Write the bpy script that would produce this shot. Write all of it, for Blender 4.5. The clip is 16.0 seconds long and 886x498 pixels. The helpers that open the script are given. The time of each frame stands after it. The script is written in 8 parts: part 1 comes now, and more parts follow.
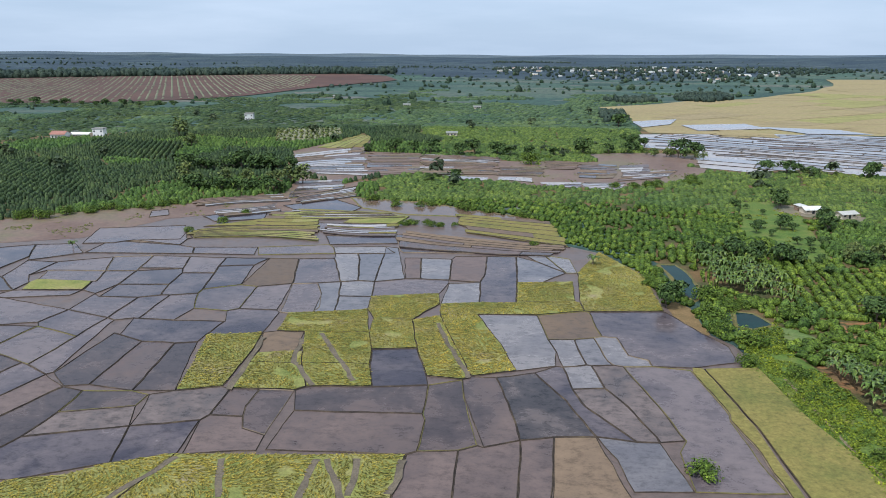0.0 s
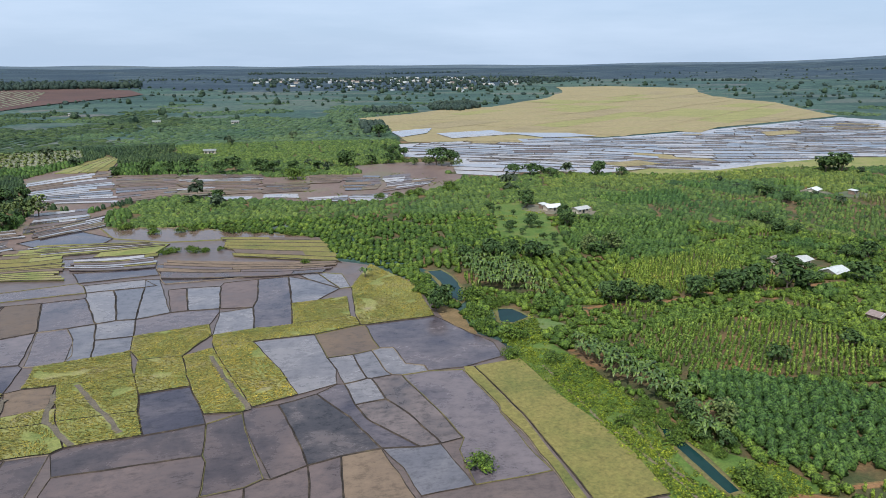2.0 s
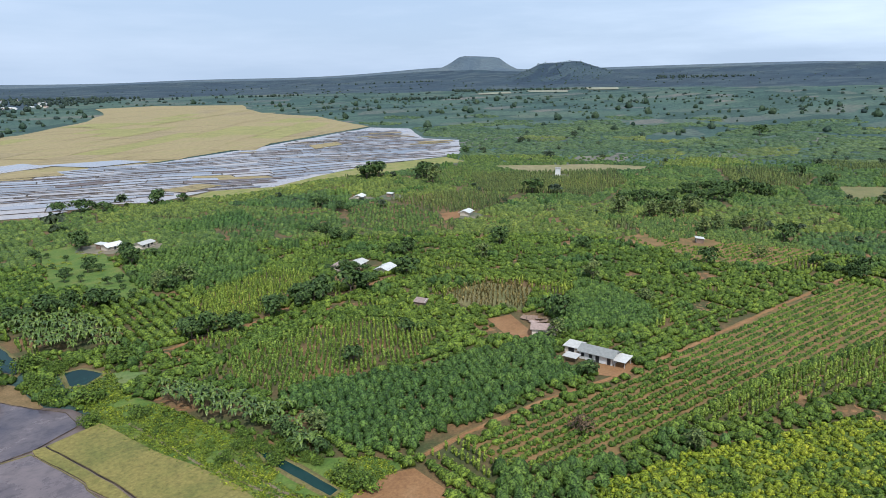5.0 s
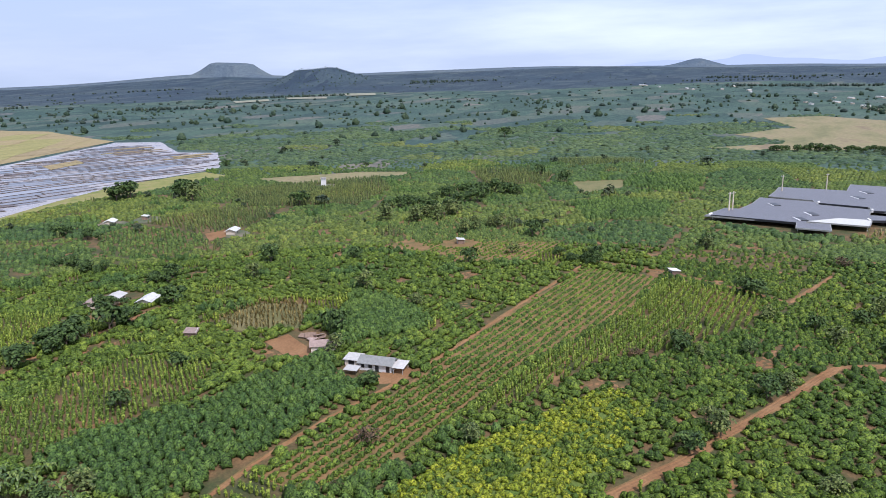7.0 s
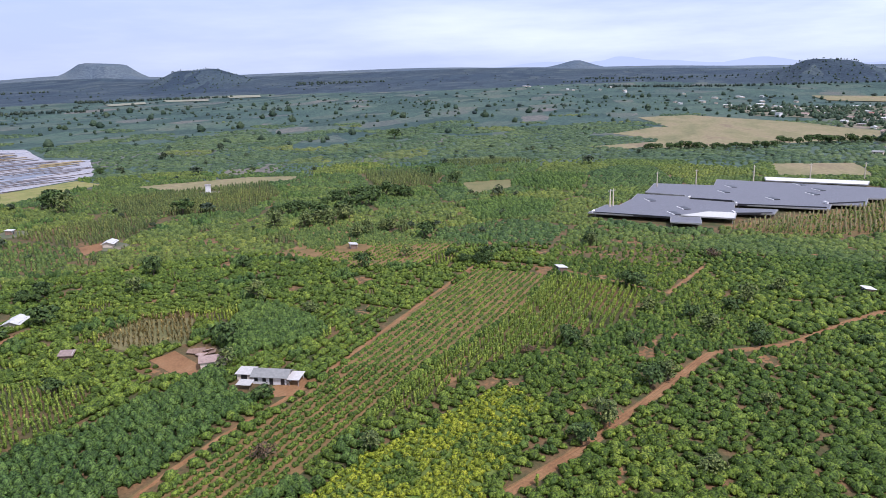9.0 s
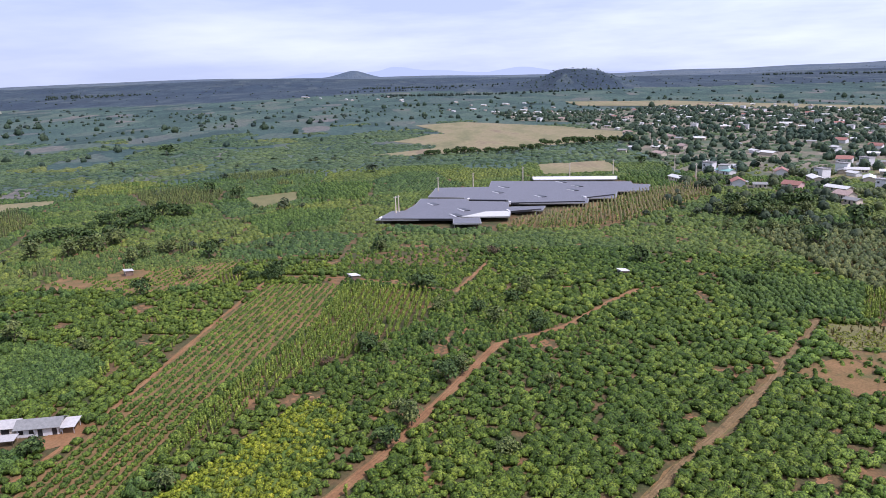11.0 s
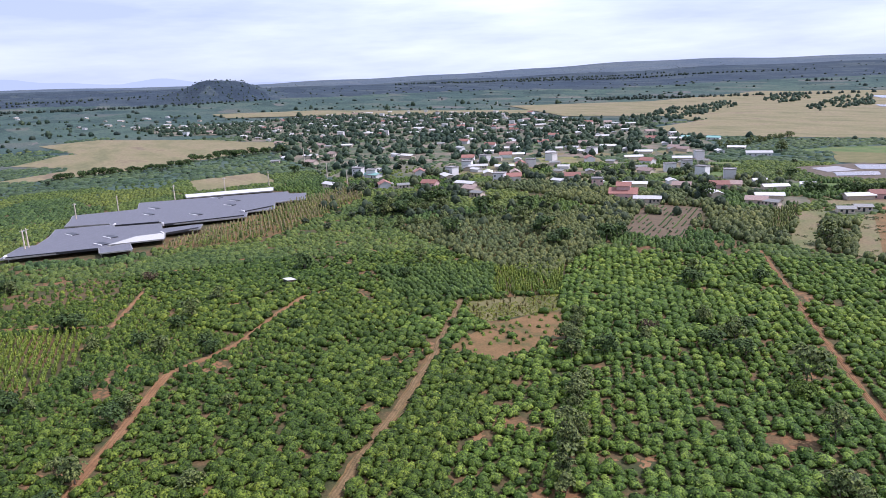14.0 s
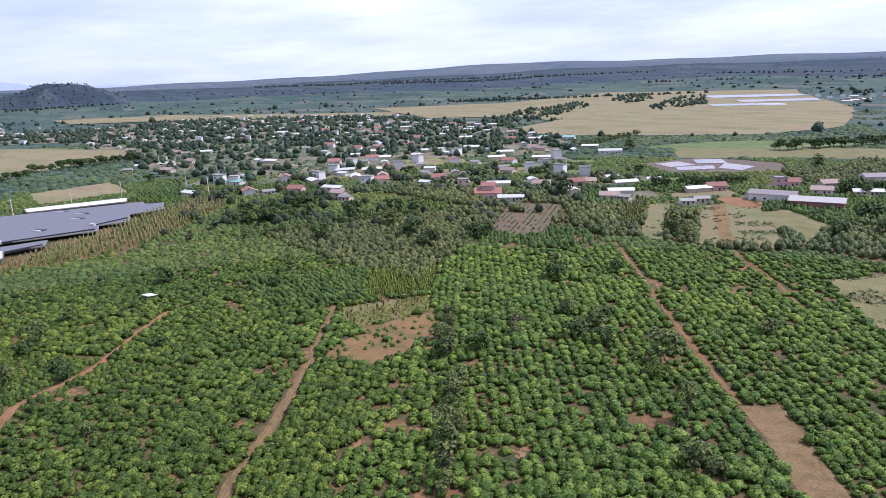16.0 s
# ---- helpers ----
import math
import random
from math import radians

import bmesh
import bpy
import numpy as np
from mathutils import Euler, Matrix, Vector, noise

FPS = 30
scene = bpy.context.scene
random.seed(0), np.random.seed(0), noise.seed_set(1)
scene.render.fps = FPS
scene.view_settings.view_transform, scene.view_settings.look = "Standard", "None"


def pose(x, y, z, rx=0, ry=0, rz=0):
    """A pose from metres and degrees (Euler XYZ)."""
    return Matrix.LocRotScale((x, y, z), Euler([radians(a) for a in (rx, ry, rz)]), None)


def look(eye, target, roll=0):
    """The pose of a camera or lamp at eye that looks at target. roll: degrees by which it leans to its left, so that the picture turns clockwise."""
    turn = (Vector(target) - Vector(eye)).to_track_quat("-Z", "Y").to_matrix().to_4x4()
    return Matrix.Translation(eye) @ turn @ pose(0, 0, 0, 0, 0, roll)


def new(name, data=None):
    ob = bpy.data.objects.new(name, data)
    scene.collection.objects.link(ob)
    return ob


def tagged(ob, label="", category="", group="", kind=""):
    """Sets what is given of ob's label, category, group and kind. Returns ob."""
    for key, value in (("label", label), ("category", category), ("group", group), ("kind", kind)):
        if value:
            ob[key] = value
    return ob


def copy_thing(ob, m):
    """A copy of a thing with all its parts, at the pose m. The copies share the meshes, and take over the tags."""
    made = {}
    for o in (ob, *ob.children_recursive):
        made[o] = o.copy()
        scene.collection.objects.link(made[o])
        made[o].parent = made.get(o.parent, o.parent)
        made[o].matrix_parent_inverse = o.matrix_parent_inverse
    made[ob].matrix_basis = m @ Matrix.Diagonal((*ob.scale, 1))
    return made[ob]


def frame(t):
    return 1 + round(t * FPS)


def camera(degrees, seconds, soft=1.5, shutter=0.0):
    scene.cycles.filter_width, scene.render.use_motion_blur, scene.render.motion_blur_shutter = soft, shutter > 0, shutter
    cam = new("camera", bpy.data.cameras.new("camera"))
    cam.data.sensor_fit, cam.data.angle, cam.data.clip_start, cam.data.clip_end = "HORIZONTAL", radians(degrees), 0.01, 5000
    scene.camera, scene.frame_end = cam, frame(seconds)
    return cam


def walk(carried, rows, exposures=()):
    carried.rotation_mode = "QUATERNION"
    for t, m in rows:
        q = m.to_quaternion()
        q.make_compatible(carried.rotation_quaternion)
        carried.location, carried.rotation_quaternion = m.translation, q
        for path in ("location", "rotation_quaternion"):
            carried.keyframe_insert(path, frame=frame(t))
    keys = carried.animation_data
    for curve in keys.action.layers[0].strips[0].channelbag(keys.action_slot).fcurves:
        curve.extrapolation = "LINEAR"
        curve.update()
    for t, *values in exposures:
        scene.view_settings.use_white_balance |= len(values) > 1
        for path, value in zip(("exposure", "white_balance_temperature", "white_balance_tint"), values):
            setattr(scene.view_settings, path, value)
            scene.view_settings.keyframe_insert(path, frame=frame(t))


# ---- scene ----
cam = camera(64.4, 16.0, soft=0.85)
ROWS = [
    (0.0, pose(0.00, 0.00, 65.00, 74.229, -0.054, 4.679)),
    (0.5, pose(0.30, -0.28, 65.59, 74.395, 0.007, 1.071)),
    (1.0, pose(0.40, -0.49, 66.15, 74.598, 0.038, -3.546)),
    (1.5, pose(0.58, -0.59, 66.68, 74.779, 0.083, -8.262)),
    (2.0, pose(0.84, -1.01, 67.34, 75.010, 0.190, -14.298)),
    (2.5, pose(1.07, -1.32, 67.83, 75.220, 0.234, -19.919)),
    (3.0, pose(1.16, -2.00, 68.71, 75.386, 0.376, -25.829)),
    (3.5, pose(1.17, -2.28, 69.20, 75.552, 0.443, -30.871)),
    (4.0, pose(1.18, -2.75, 70.03, 75.686, 0.594, -36.828)),
    (4.5, pose(1.04, -3.15, 70.82, 75.802, 0.695, -42.458)),
    (5.0, pose(0.88, -3.47, 71.52, 75.938, 0.850, -49.096)),
    (5.2, pose(0.86, -3.48, 71.67, 75.981, 0.853, -51.452)),
    (7.3, pose(-0.83, -5.26, 75.64, 75.966, 1.347, -69.358)),
    (7.5, pose(-0.75, -5.30, 75.78, 75.948, 1.350, -69.862)),
    (8.0, pose(-0.77, -5.44, 76.19, 75.905, 1.298, -71.202)),
    (8.2, pose(-0.78, -5.36, 76.40, 75.878, 1.301, -72.021)),
    (10.3, pose(0.47, -5.55, 75.98, 76.093, 1.470, -86.740)),
    (10.5, pose(0.15, -5.64, 76.20, 76.120, 1.541, -88.169)),
    (11.0, pose(-0.92, -5.85, 76.33, 76.231, 1.752, -94.444)),
    (11.5, pose(-1.96, -6.53, 76.40, 76.256, 1.910, -100.804)),
    (12.0, pose(-2.21, -6.40, 76.66, 76.213, 2.071, -107.697)),
    (12.5, pose(-2.37, -6.30, 76.85, 76.170, 2.152, -112.424)),
    (13.0, pose(-2.89, -6.30, 76.99, 76.147, 2.155, -116.179)),
    (13.5, pose(-3.41, -6.15, 77.09, 76.135, 2.163, -119.013)),
    (14.0, pose(-3.83, -6.28, 77.23, 76.112, 2.214, -122.005)),
    (14.5, pose(-3.92, -6.06, 77.32, 76.067, 2.250, -124.990)),
    (15.0, pose(-4.13, -6.07, 77.75, 75.961, 2.256, -128.111)),
    (15.5, pose(-4.36, -5.99, 77.90, 75.901, 2.252, -130.389)),
    (16.0, pose(-4.15, -6.10, 77.82, 75.869, 2.250, -132.819)),
]
walk(cam, ROWS, [(0.0, 0.0, 5650, 11), (5.0, 0.03, 5600, 12), (7.5, 0.12, 5600, 25), (8.2, 0.11, 5600, 26), (11.0, 0.06, 5600, 32), (16.0, 0.12, 5550, 31)])

# ---------------- world, sun, exposure ----------------
SUN_AZ, SUN_EL = 146.0, 54.0      # degrees; azimuth counted from +y to the left
SUN_DIR = Vector((-math.sin(radians(SUN_AZ)) * math.cos(radians(SUN_EL)), math.cos(radians(SUN_AZ)) * math.cos(radians(SUN_EL)), math.sin(radians(SUN_EL))))
world = bpy.data.worlds.new("sky")
scene.world = world
world.use_nodes = True
wn, wl = world.node_tree.nodes, world.node_tree.links
sky = wn.new("ShaderNodeTexSky")
sky.sky_type, sky.sun_disc = "NISHITA", False
sky.sun_elevation, sky.sun_rotation = radians(SUN_EL), math.atan2(SUN_DIR.x, SUN_DIR.y)
sky.air_density, sky.dust_density, sky.ozone_density = 1.0, 1.6, 1.5
coord = wn.new("ShaderNodeTexCoord")
stretch = wn.new("ShaderNodeMapping")
stretch.inputs["Scale"].default_value = (1.0, 1.0, 7.0)
wl.new(coord.outputs["Generated"], stretch.inputs["Vector"])
cl = wn.new("ShaderNodeTexNoise")
cl.inputs["Scale"].default_value, cl.inputs["Detail"].default_value, cl.inputs["Roughness"].default_value = 2.2, 6.0, 0.55
wl.new(stretch.outputs[0], cl.inputs["Vector"])
ramp = wn.new("ShaderNodeValToRGB")
ramp.color_ramp.elements[0].position, ramp.color_ramp.elements[0].color = 0.4, (0.0, 0.0, 0.0, 1)
ramp.color_ramp.elements[1].position, ramp.color_ramp.elements[1].color = 0.75, (1.0, 1.0, 1.0, 1)
wl.new(cl.outputs["Fac"], ramp.inputs[0])
mixc = wn.new("ShaderNodeMixRGB")
bright = wn.new("ShaderNodeMixRGB")                       # thin cloud, in the sky's own units: grey to the north, white to the east
bright.inputs[1].default_value, bright.inputs[2].default_value = (7.5, 8.2, 8.8, 1), (11.4, 12.4, 12.3, 1)
wl.new(bright.outputs[0], mixc.inputs[2])
veil = wn.new("ShaderNodeMixRGB")                         # the even pale haze between the clouds
veil.inputs[0].default_value, veil.inputs[2].default_value = 0.8, (5.6, 6.7, 7.8, 1)
wl.new(sky.outputs[0], veil.inputs[1])
sep = wn.new("ShaderNodeSeparateXYZ")                     # near the horizon the clouds melt into an even haze
wl.new(coord.outputs["Generated"], sep.inputs[0])
rise = wn.new("ShaderNodeMapRange")
rise.inputs["From Min"].default_value, rise.inputs["From Max"].default_value = 0.0, 0.3
rise.inputs["To Min"].default_value, rise.inputs["To Max"].default_value = 0.62, 0.97
wl.new(sep.outputs["Z"], rise.inputs["Value"])
east = wn.new("ShaderNodeMapRange")
east.inputs["From Min"].default_value, east.inputs["From Max"].default_value = 0.75, -0.5
wl.new(sep.outputs["Y"], east.inputs["Value"])
wl.new(east.outputs[0], bright.inputs[0])
melt = wn.new("ShaderNodeMixRGB")
melt.inputs[1].default_value = (0.45, 0.45, 0.45, 1)
wl.new(rise.outputs[0], melt.inputs[0])
wl.new(ramp.outputs[0], melt.inputs[2])
wl.new(melt.outputs[0], mixc.inputs[0])
wl.new(veil.outputs[0], mixc.inputs[1])
wl.new(mixc.outputs[0], wn["Background"].inputs[0])
wn["Background"].inputs[1].default_value = 0.1
sun = new("sun", bpy.data.lights.new("sun", "SUN"))
sun.data.energy, sun.data.angle, sun.data.color = 4.1, radians(1.0), (1.0, 0.95, 0.87)
sun.matrix_world = look(SUN_DIR * 500, (0, 0, 0))

# ---------------- materials ----------------
def shader(name):
    m = bpy.data.materials.new(name)
    m.use_nodes = True
    return m, m.node_tree.nodes, m.node_tree.links, m.node_tree.nodes["Principled BSDF"]


def noise_node(n, l, scale, detail=4.0, rough=0.55, stretch=None):
    tc = n.new("ShaderNodeTexCoord")
    t = n.new("ShaderNodeTexNoise")
    t.inputs["Scale"].default_value, t.inputs["Detail"].default_value, t.inputs["Roughness"].default_value = scale, detail, rough
    if stretch:
        mp = n.new("ShaderNodeMapping")
        mp.inputs["Rotation"].default_value = (0, 0, stretch[0])
        mp.inputs["Scale"].default_value = (stretch[1], stretch[2], 1)
        l.new(tc.outputs["Object"], mp.inputs["Vector"])
        l.new(mp.outputs[0], t.inputs["Vector"])
    else:
        l.new(tc.outputs["Object"], t.inputs["Vector"])
    return t


def ramp_node(n, l, source, stops):
    r = n.new("ShaderNodeValToRGB")
    e = r.color_ramp.elements
    while len(e) < len(stops):
        e.new(0.5)
    for i, (p, c) in enumerate(stops):
        e[i].position, e[i].color = p, (*c, 1)
    l.new(source, r.inputs[0])
    return r


def surface(name, stops, scale, fine, fine_amount=0.5, rough=0.9, bump=0.4, depth=0.1, stretch=None, specular=0.3):
    """A matt surface: broad stains from a coarse noise, multiplied by a fine grain, with a relief from the grain."""
    m, n, l, b = shader(name)
    big = noise_node(n, l, scale, 5.0, 0.6, stretch)
    small = noise_node(n, l, fine, 6.0, 0.65)
    col = ramp_node(n, l, big.outputs["Fac"], stops)
    grain = ramp_node(n, l, small.outputs["Fac"], [(0.25, (1 - fine_amount,) * 3), (0.75, (1 + fine_amount * 0.6,) * 3)])
    mul = n.new("ShaderNodeMixRGB")
    mul.blend_type, mul.inputs[0].default_value = "MULTIPLY", 1.0
    l.new(col.outputs[0], mul.inputs[1]), l.new(grain.outputs[0], mul.inputs[2])
    l.new(mul.outputs[0], b.inputs["Base Color"])
    b.inputs["Roughness"].default_value, b.inputs["Specular IOR Level"].default_value = rough, specular
    bp = n.new("ShaderNodeBump")
    bp.inputs["Strength"].default_value, bp.inputs["Distance"].default_value = bump, depth
    l.new(small.outputs["Fac"], bp.inputs["Height"]), l.new(bp.outputs[0], b.inputs["Normal"])
    return m


def leafy(name, dark, mid, bright, patch=0.12, rough=0.65, spec=0.15, gain=0.54):
    """Leaves: each leaf has a tone of its own, and the tone drifts over a few metres and over whole plots."""
    dark, mid, bright = (tuple(max(0.004, a + 0.8 * (b - a)) * gain * t for a, b, t in zip(mid, c, (1.22, 1.0, 0.86))) for c in (dark, mid, bright))
    m, n, l, b = shader(name)
    geo = n.new("ShaderNodeNewGeometry")
    own = ramp_node(n, l, geo.outputs["Random Per Island"], [(0.0, dark), (0.55, mid), (1.0, bright)])
    near = noise_node(n, l, patch * 4, 3.0)
    wide = noise_node(n, l, 0.012, 3.0)
    t1 = ramp_node(n, l, near.outputs["Fac"], [(0.3, (0.64, 0.7, 0.72)), (0.7, (1.36, 1.24, 0.95))])
    t2 = ramp_node(n, l, wide.outputs["Fac"], [(0.3, (0.74, 0.82, 0.92)), (0.7, (1.26, 1.14, 0.95))])
    a, c = n.new("ShaderNodeMixRGB"), n.new("ShaderNodeMixRGB")
    for x in (a, c):
        x.blend_type, x.inputs[0].default_value = "MULTIPLY", 1.0
    l.new(own.outputs[0], a.inputs[1]), l.new(t1.outputs[0], a.inputs[2])
    l.new(a.outputs[0], c.inputs[1]), l.new(t2.outputs[0], c.inputs[2])
    # single leaves and the shade between them, painted into the colour of the bush bodies
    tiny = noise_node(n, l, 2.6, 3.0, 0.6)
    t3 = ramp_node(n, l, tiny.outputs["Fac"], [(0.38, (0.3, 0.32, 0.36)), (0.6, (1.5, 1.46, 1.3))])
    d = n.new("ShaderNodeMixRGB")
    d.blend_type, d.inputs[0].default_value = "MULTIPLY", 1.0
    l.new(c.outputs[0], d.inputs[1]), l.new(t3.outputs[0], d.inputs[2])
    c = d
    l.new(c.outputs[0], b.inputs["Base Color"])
    b.inputs["Roughness"].default_value, b.inputs["Specular IOR Level"].default_value = rough, spec
    tr = n.new("ShaderNodeBsdfTranslucent")
    l.new(c.outputs[0], tr.inputs["Color"])
    mx = n.new("ShaderNodeMixShader")
    mx.inputs[0].default_value = 0.05
    l.new(b.outputs[0], mx.inputs[1]), l.new(tr.outputs[0], mx.inputs[2])
    l.new(mx.outputs[0], n["Material Output"].inputs["Surface"])
    return m


def wet(name, low, high, rough_low, rough_high, scale=0.05, ripple=0.02, specks=0.26, spec=0.5):
    """Shallow, still water over mud: the bed's colour with a smooth, gently rippled skin, drier mud where the bed comes up, and specks of stubble."""
    m, n, l, b = shader(name)
    big = noise_node(n, l, scale, 6.0, 0.62)
    big.inputs["Distortion"].default_value = 0.6
    info = n.new("ShaderNodeObjectInfo")
    add = n.new("ShaderNodeMath")
    add.operation = "MULTIPLY_ADD"
    add.inputs[1].default_value, add.inputs[2].default_value = 0.36, -0.18
    l.new(info.outputs["Random"], add.inputs[0])
    tot = n.new("ShaderNodeMath")
    l.new(big.outputs["Fac"], tot.inputs[0]), l.new(add.outputs[0], tot.inputs[1])
    col = ramp_node(n, l, tot.outputs[0], [(0.33, low), (0.5, tuple((p + q) / 2 for p, q in zip(low, high))), (0.7, high)])
    fine = noise_node(n, l, 0.45, 8.0, 0.8, stretch=(0.12, 0.8, 1.15))
    gr = ramp_node(n, l, fine.outputs["Fac"], [(0.36, (1 - specks * 1.5,) * 3), (0.5, (1.0, 1.0, 1.0)), (0.66, (1 + specks * 0.7, 1 + specks * 0.62, 1 + specks * 0.55))])
    mul = n.new("ShaderNodeMixRGB")
    mul.blend_type, mul.inputs[0].default_value = "MULTIPLY", 1.0
    l.new(col.outputs[0], mul.inputs[1]), l.new(gr.outputs[0], mul.inputs[2])
    l.new(mul.outputs[0], b.inputs["Base Color"])
    both = n.new("ShaderNodeMath")
    both.operation = "MULTIPLY_ADD"
    both.inputs[1].default_value = 0.45
    l.new(fine.outputs["Fac"], both.inputs[0]), l.new(tot.outputs[0], both.inputs[2])
    rr = ramp_node(n, l, both.outputs[0], [(0.56, (rough_low,) * 3), (0.86, (rough_high,) * 3)])
    l.new(rr.outputs[0], b.inputs["Roughness"])
    b.inputs["IOR"].default_value, b.inputs["Specular IOR Level"].default_value = 1.33, spec
    wave = noise_node(n, l, 2.2, 3.0)
    bp = n.new("ShaderNodeBump")
    bp.inputs["Strength"].default_value, bp.inputs["Distance"].default_value = 0.5, ripple
    l.new(wave.outputs["Fac"], bp.inputs["Height"]), l.new(bp.outputs[0], b.inputs["Normal"])
    return m


def plain(name, color, rough=0.7, metal=0.0, vary=0.25, scale=1.5, spec=0.4):
    """Paint, sheet metal or plaster with streaks and a little difference from piece to piece."""
    m, n, l, b = shader(name)
    t = noise_node(n, l, scale, 6.0, 0.65)
    info = n.new("ShaderNodeObjectInfo")
    lo, hi = tuple(c * (1 - vary) for c in color), tuple(min(1.0, c * (1 + vary * 0.5)) for c in color)
    col = ramp_node(n, l, t.outputs["Fac"], [(0.3, lo), (0.65, hi)])
    tone = ramp_node(n, l, info.outputs["Random"], [(0.0, (0.8, 0.8, 0.8)), (1.0, (1.1, 1.1, 1.1))])
    mul = n.new("ShaderNodeMixRGB")
    mul.blend_type, mul.inputs[0].default_value = "MULTIPLY", 1.0
    l.new(col.outputs[0], mul.inputs[1]), l.new(tone.outputs[0], mul.inputs[2])
    l.new(mul.outputs[0], b.inputs["Base Color"])
    b.inputs["Roughness"].default_value, b.inputs["Metallic"].default_value, b.inputs["Specular IOR Level"].default_value = rough, metal, spec
    return m


def farmland(name, greens):
    """Far country: a patchwork of long plots, each of its own green, some pale or reddish, under a fine grain."""
    m, n, l, b = shader(name)
    tc, mp = n.new("ShaderNodeTexCoord"), n.new("ShaderNodeMapping")
    mp.inputs["Rotation"].default_value, mp.inputs["Scale"].default_value = (0, 0, 0.5), (0.006, 0.013, 0.0)
    l.new(tc.outputs["Object"], mp.inputs["Vector"])
    warp = noise_node(n, l, 0.006, 3.0)
    bend = n.new("ShaderNodeMixRGB")
    bend.inputs[0].default_value = 0.35
    l.new(mp.outputs[0], bend.inputs[1]), l.new(warp.outputs["Color"], bend.inputs[2])
    vo = n.new("ShaderNodeTexVoronoi")
    vo.inputs["Scale"].default_value = 2.4
    l.new(bend.outputs[0], vo.inputs["Vector"])
    pick = n.new("ShaderNodeSeparateColor")
    l.new(vo.outputs["Color"], pick.inputs[0])
    col = ramp_node(n, l, pick.outputs[0], greens)
    wide = noise_node(n, l, 0.0022, 4.0)
    t1 = ramp_node(n, l, wide.outputs["Fac"], [(0.3, (0.8, 0.86, 0.95)), (0.7, (1.15, 1.1, 1.0))])
    fine = noise_node(n, l, 0.11, 8.0, 0.75)
    t2 = ramp_node(n, l, fine.outputs["Fac"], [(0.36, (0.5, 0.53, 0.6)), (0.5, (0.95, 0.95, 0.95)), (0.64, (1.4, 1.36, 1.2))])
    a, c = n.new("ShaderNodeMixRGB"), n.new("ShaderNodeMixRGB")
    for x in (a, c):
        x.blend_type, x.inputs[0].default_value = "MULTIPLY", 1.0
    l.new(col.outputs[0], a.inputs[1]), l.new(t1.outputs[0], a.inputs[2])
    l.new(a.outputs[0], c.inputs[1]), l.new(t2.outputs[0], c.inputs[2])
    l.new(c.outputs[0], b.inputs["Base Color"])
    b.inputs["Roughness"].default_value, b.inputs["Specular IOR Level"].default_value = 0.95, 0.15
    bp = n.new("ShaderNodeBump")
    bp.inputs["Strength"].default_value, bp.inputs["Distance"].default_value = 0.3, 2.0
    l.new(fine.outputs["Fac"], bp.inputs["Height"]), l.new(bp.outputs[0], b.inputs["Normal"])
    return m


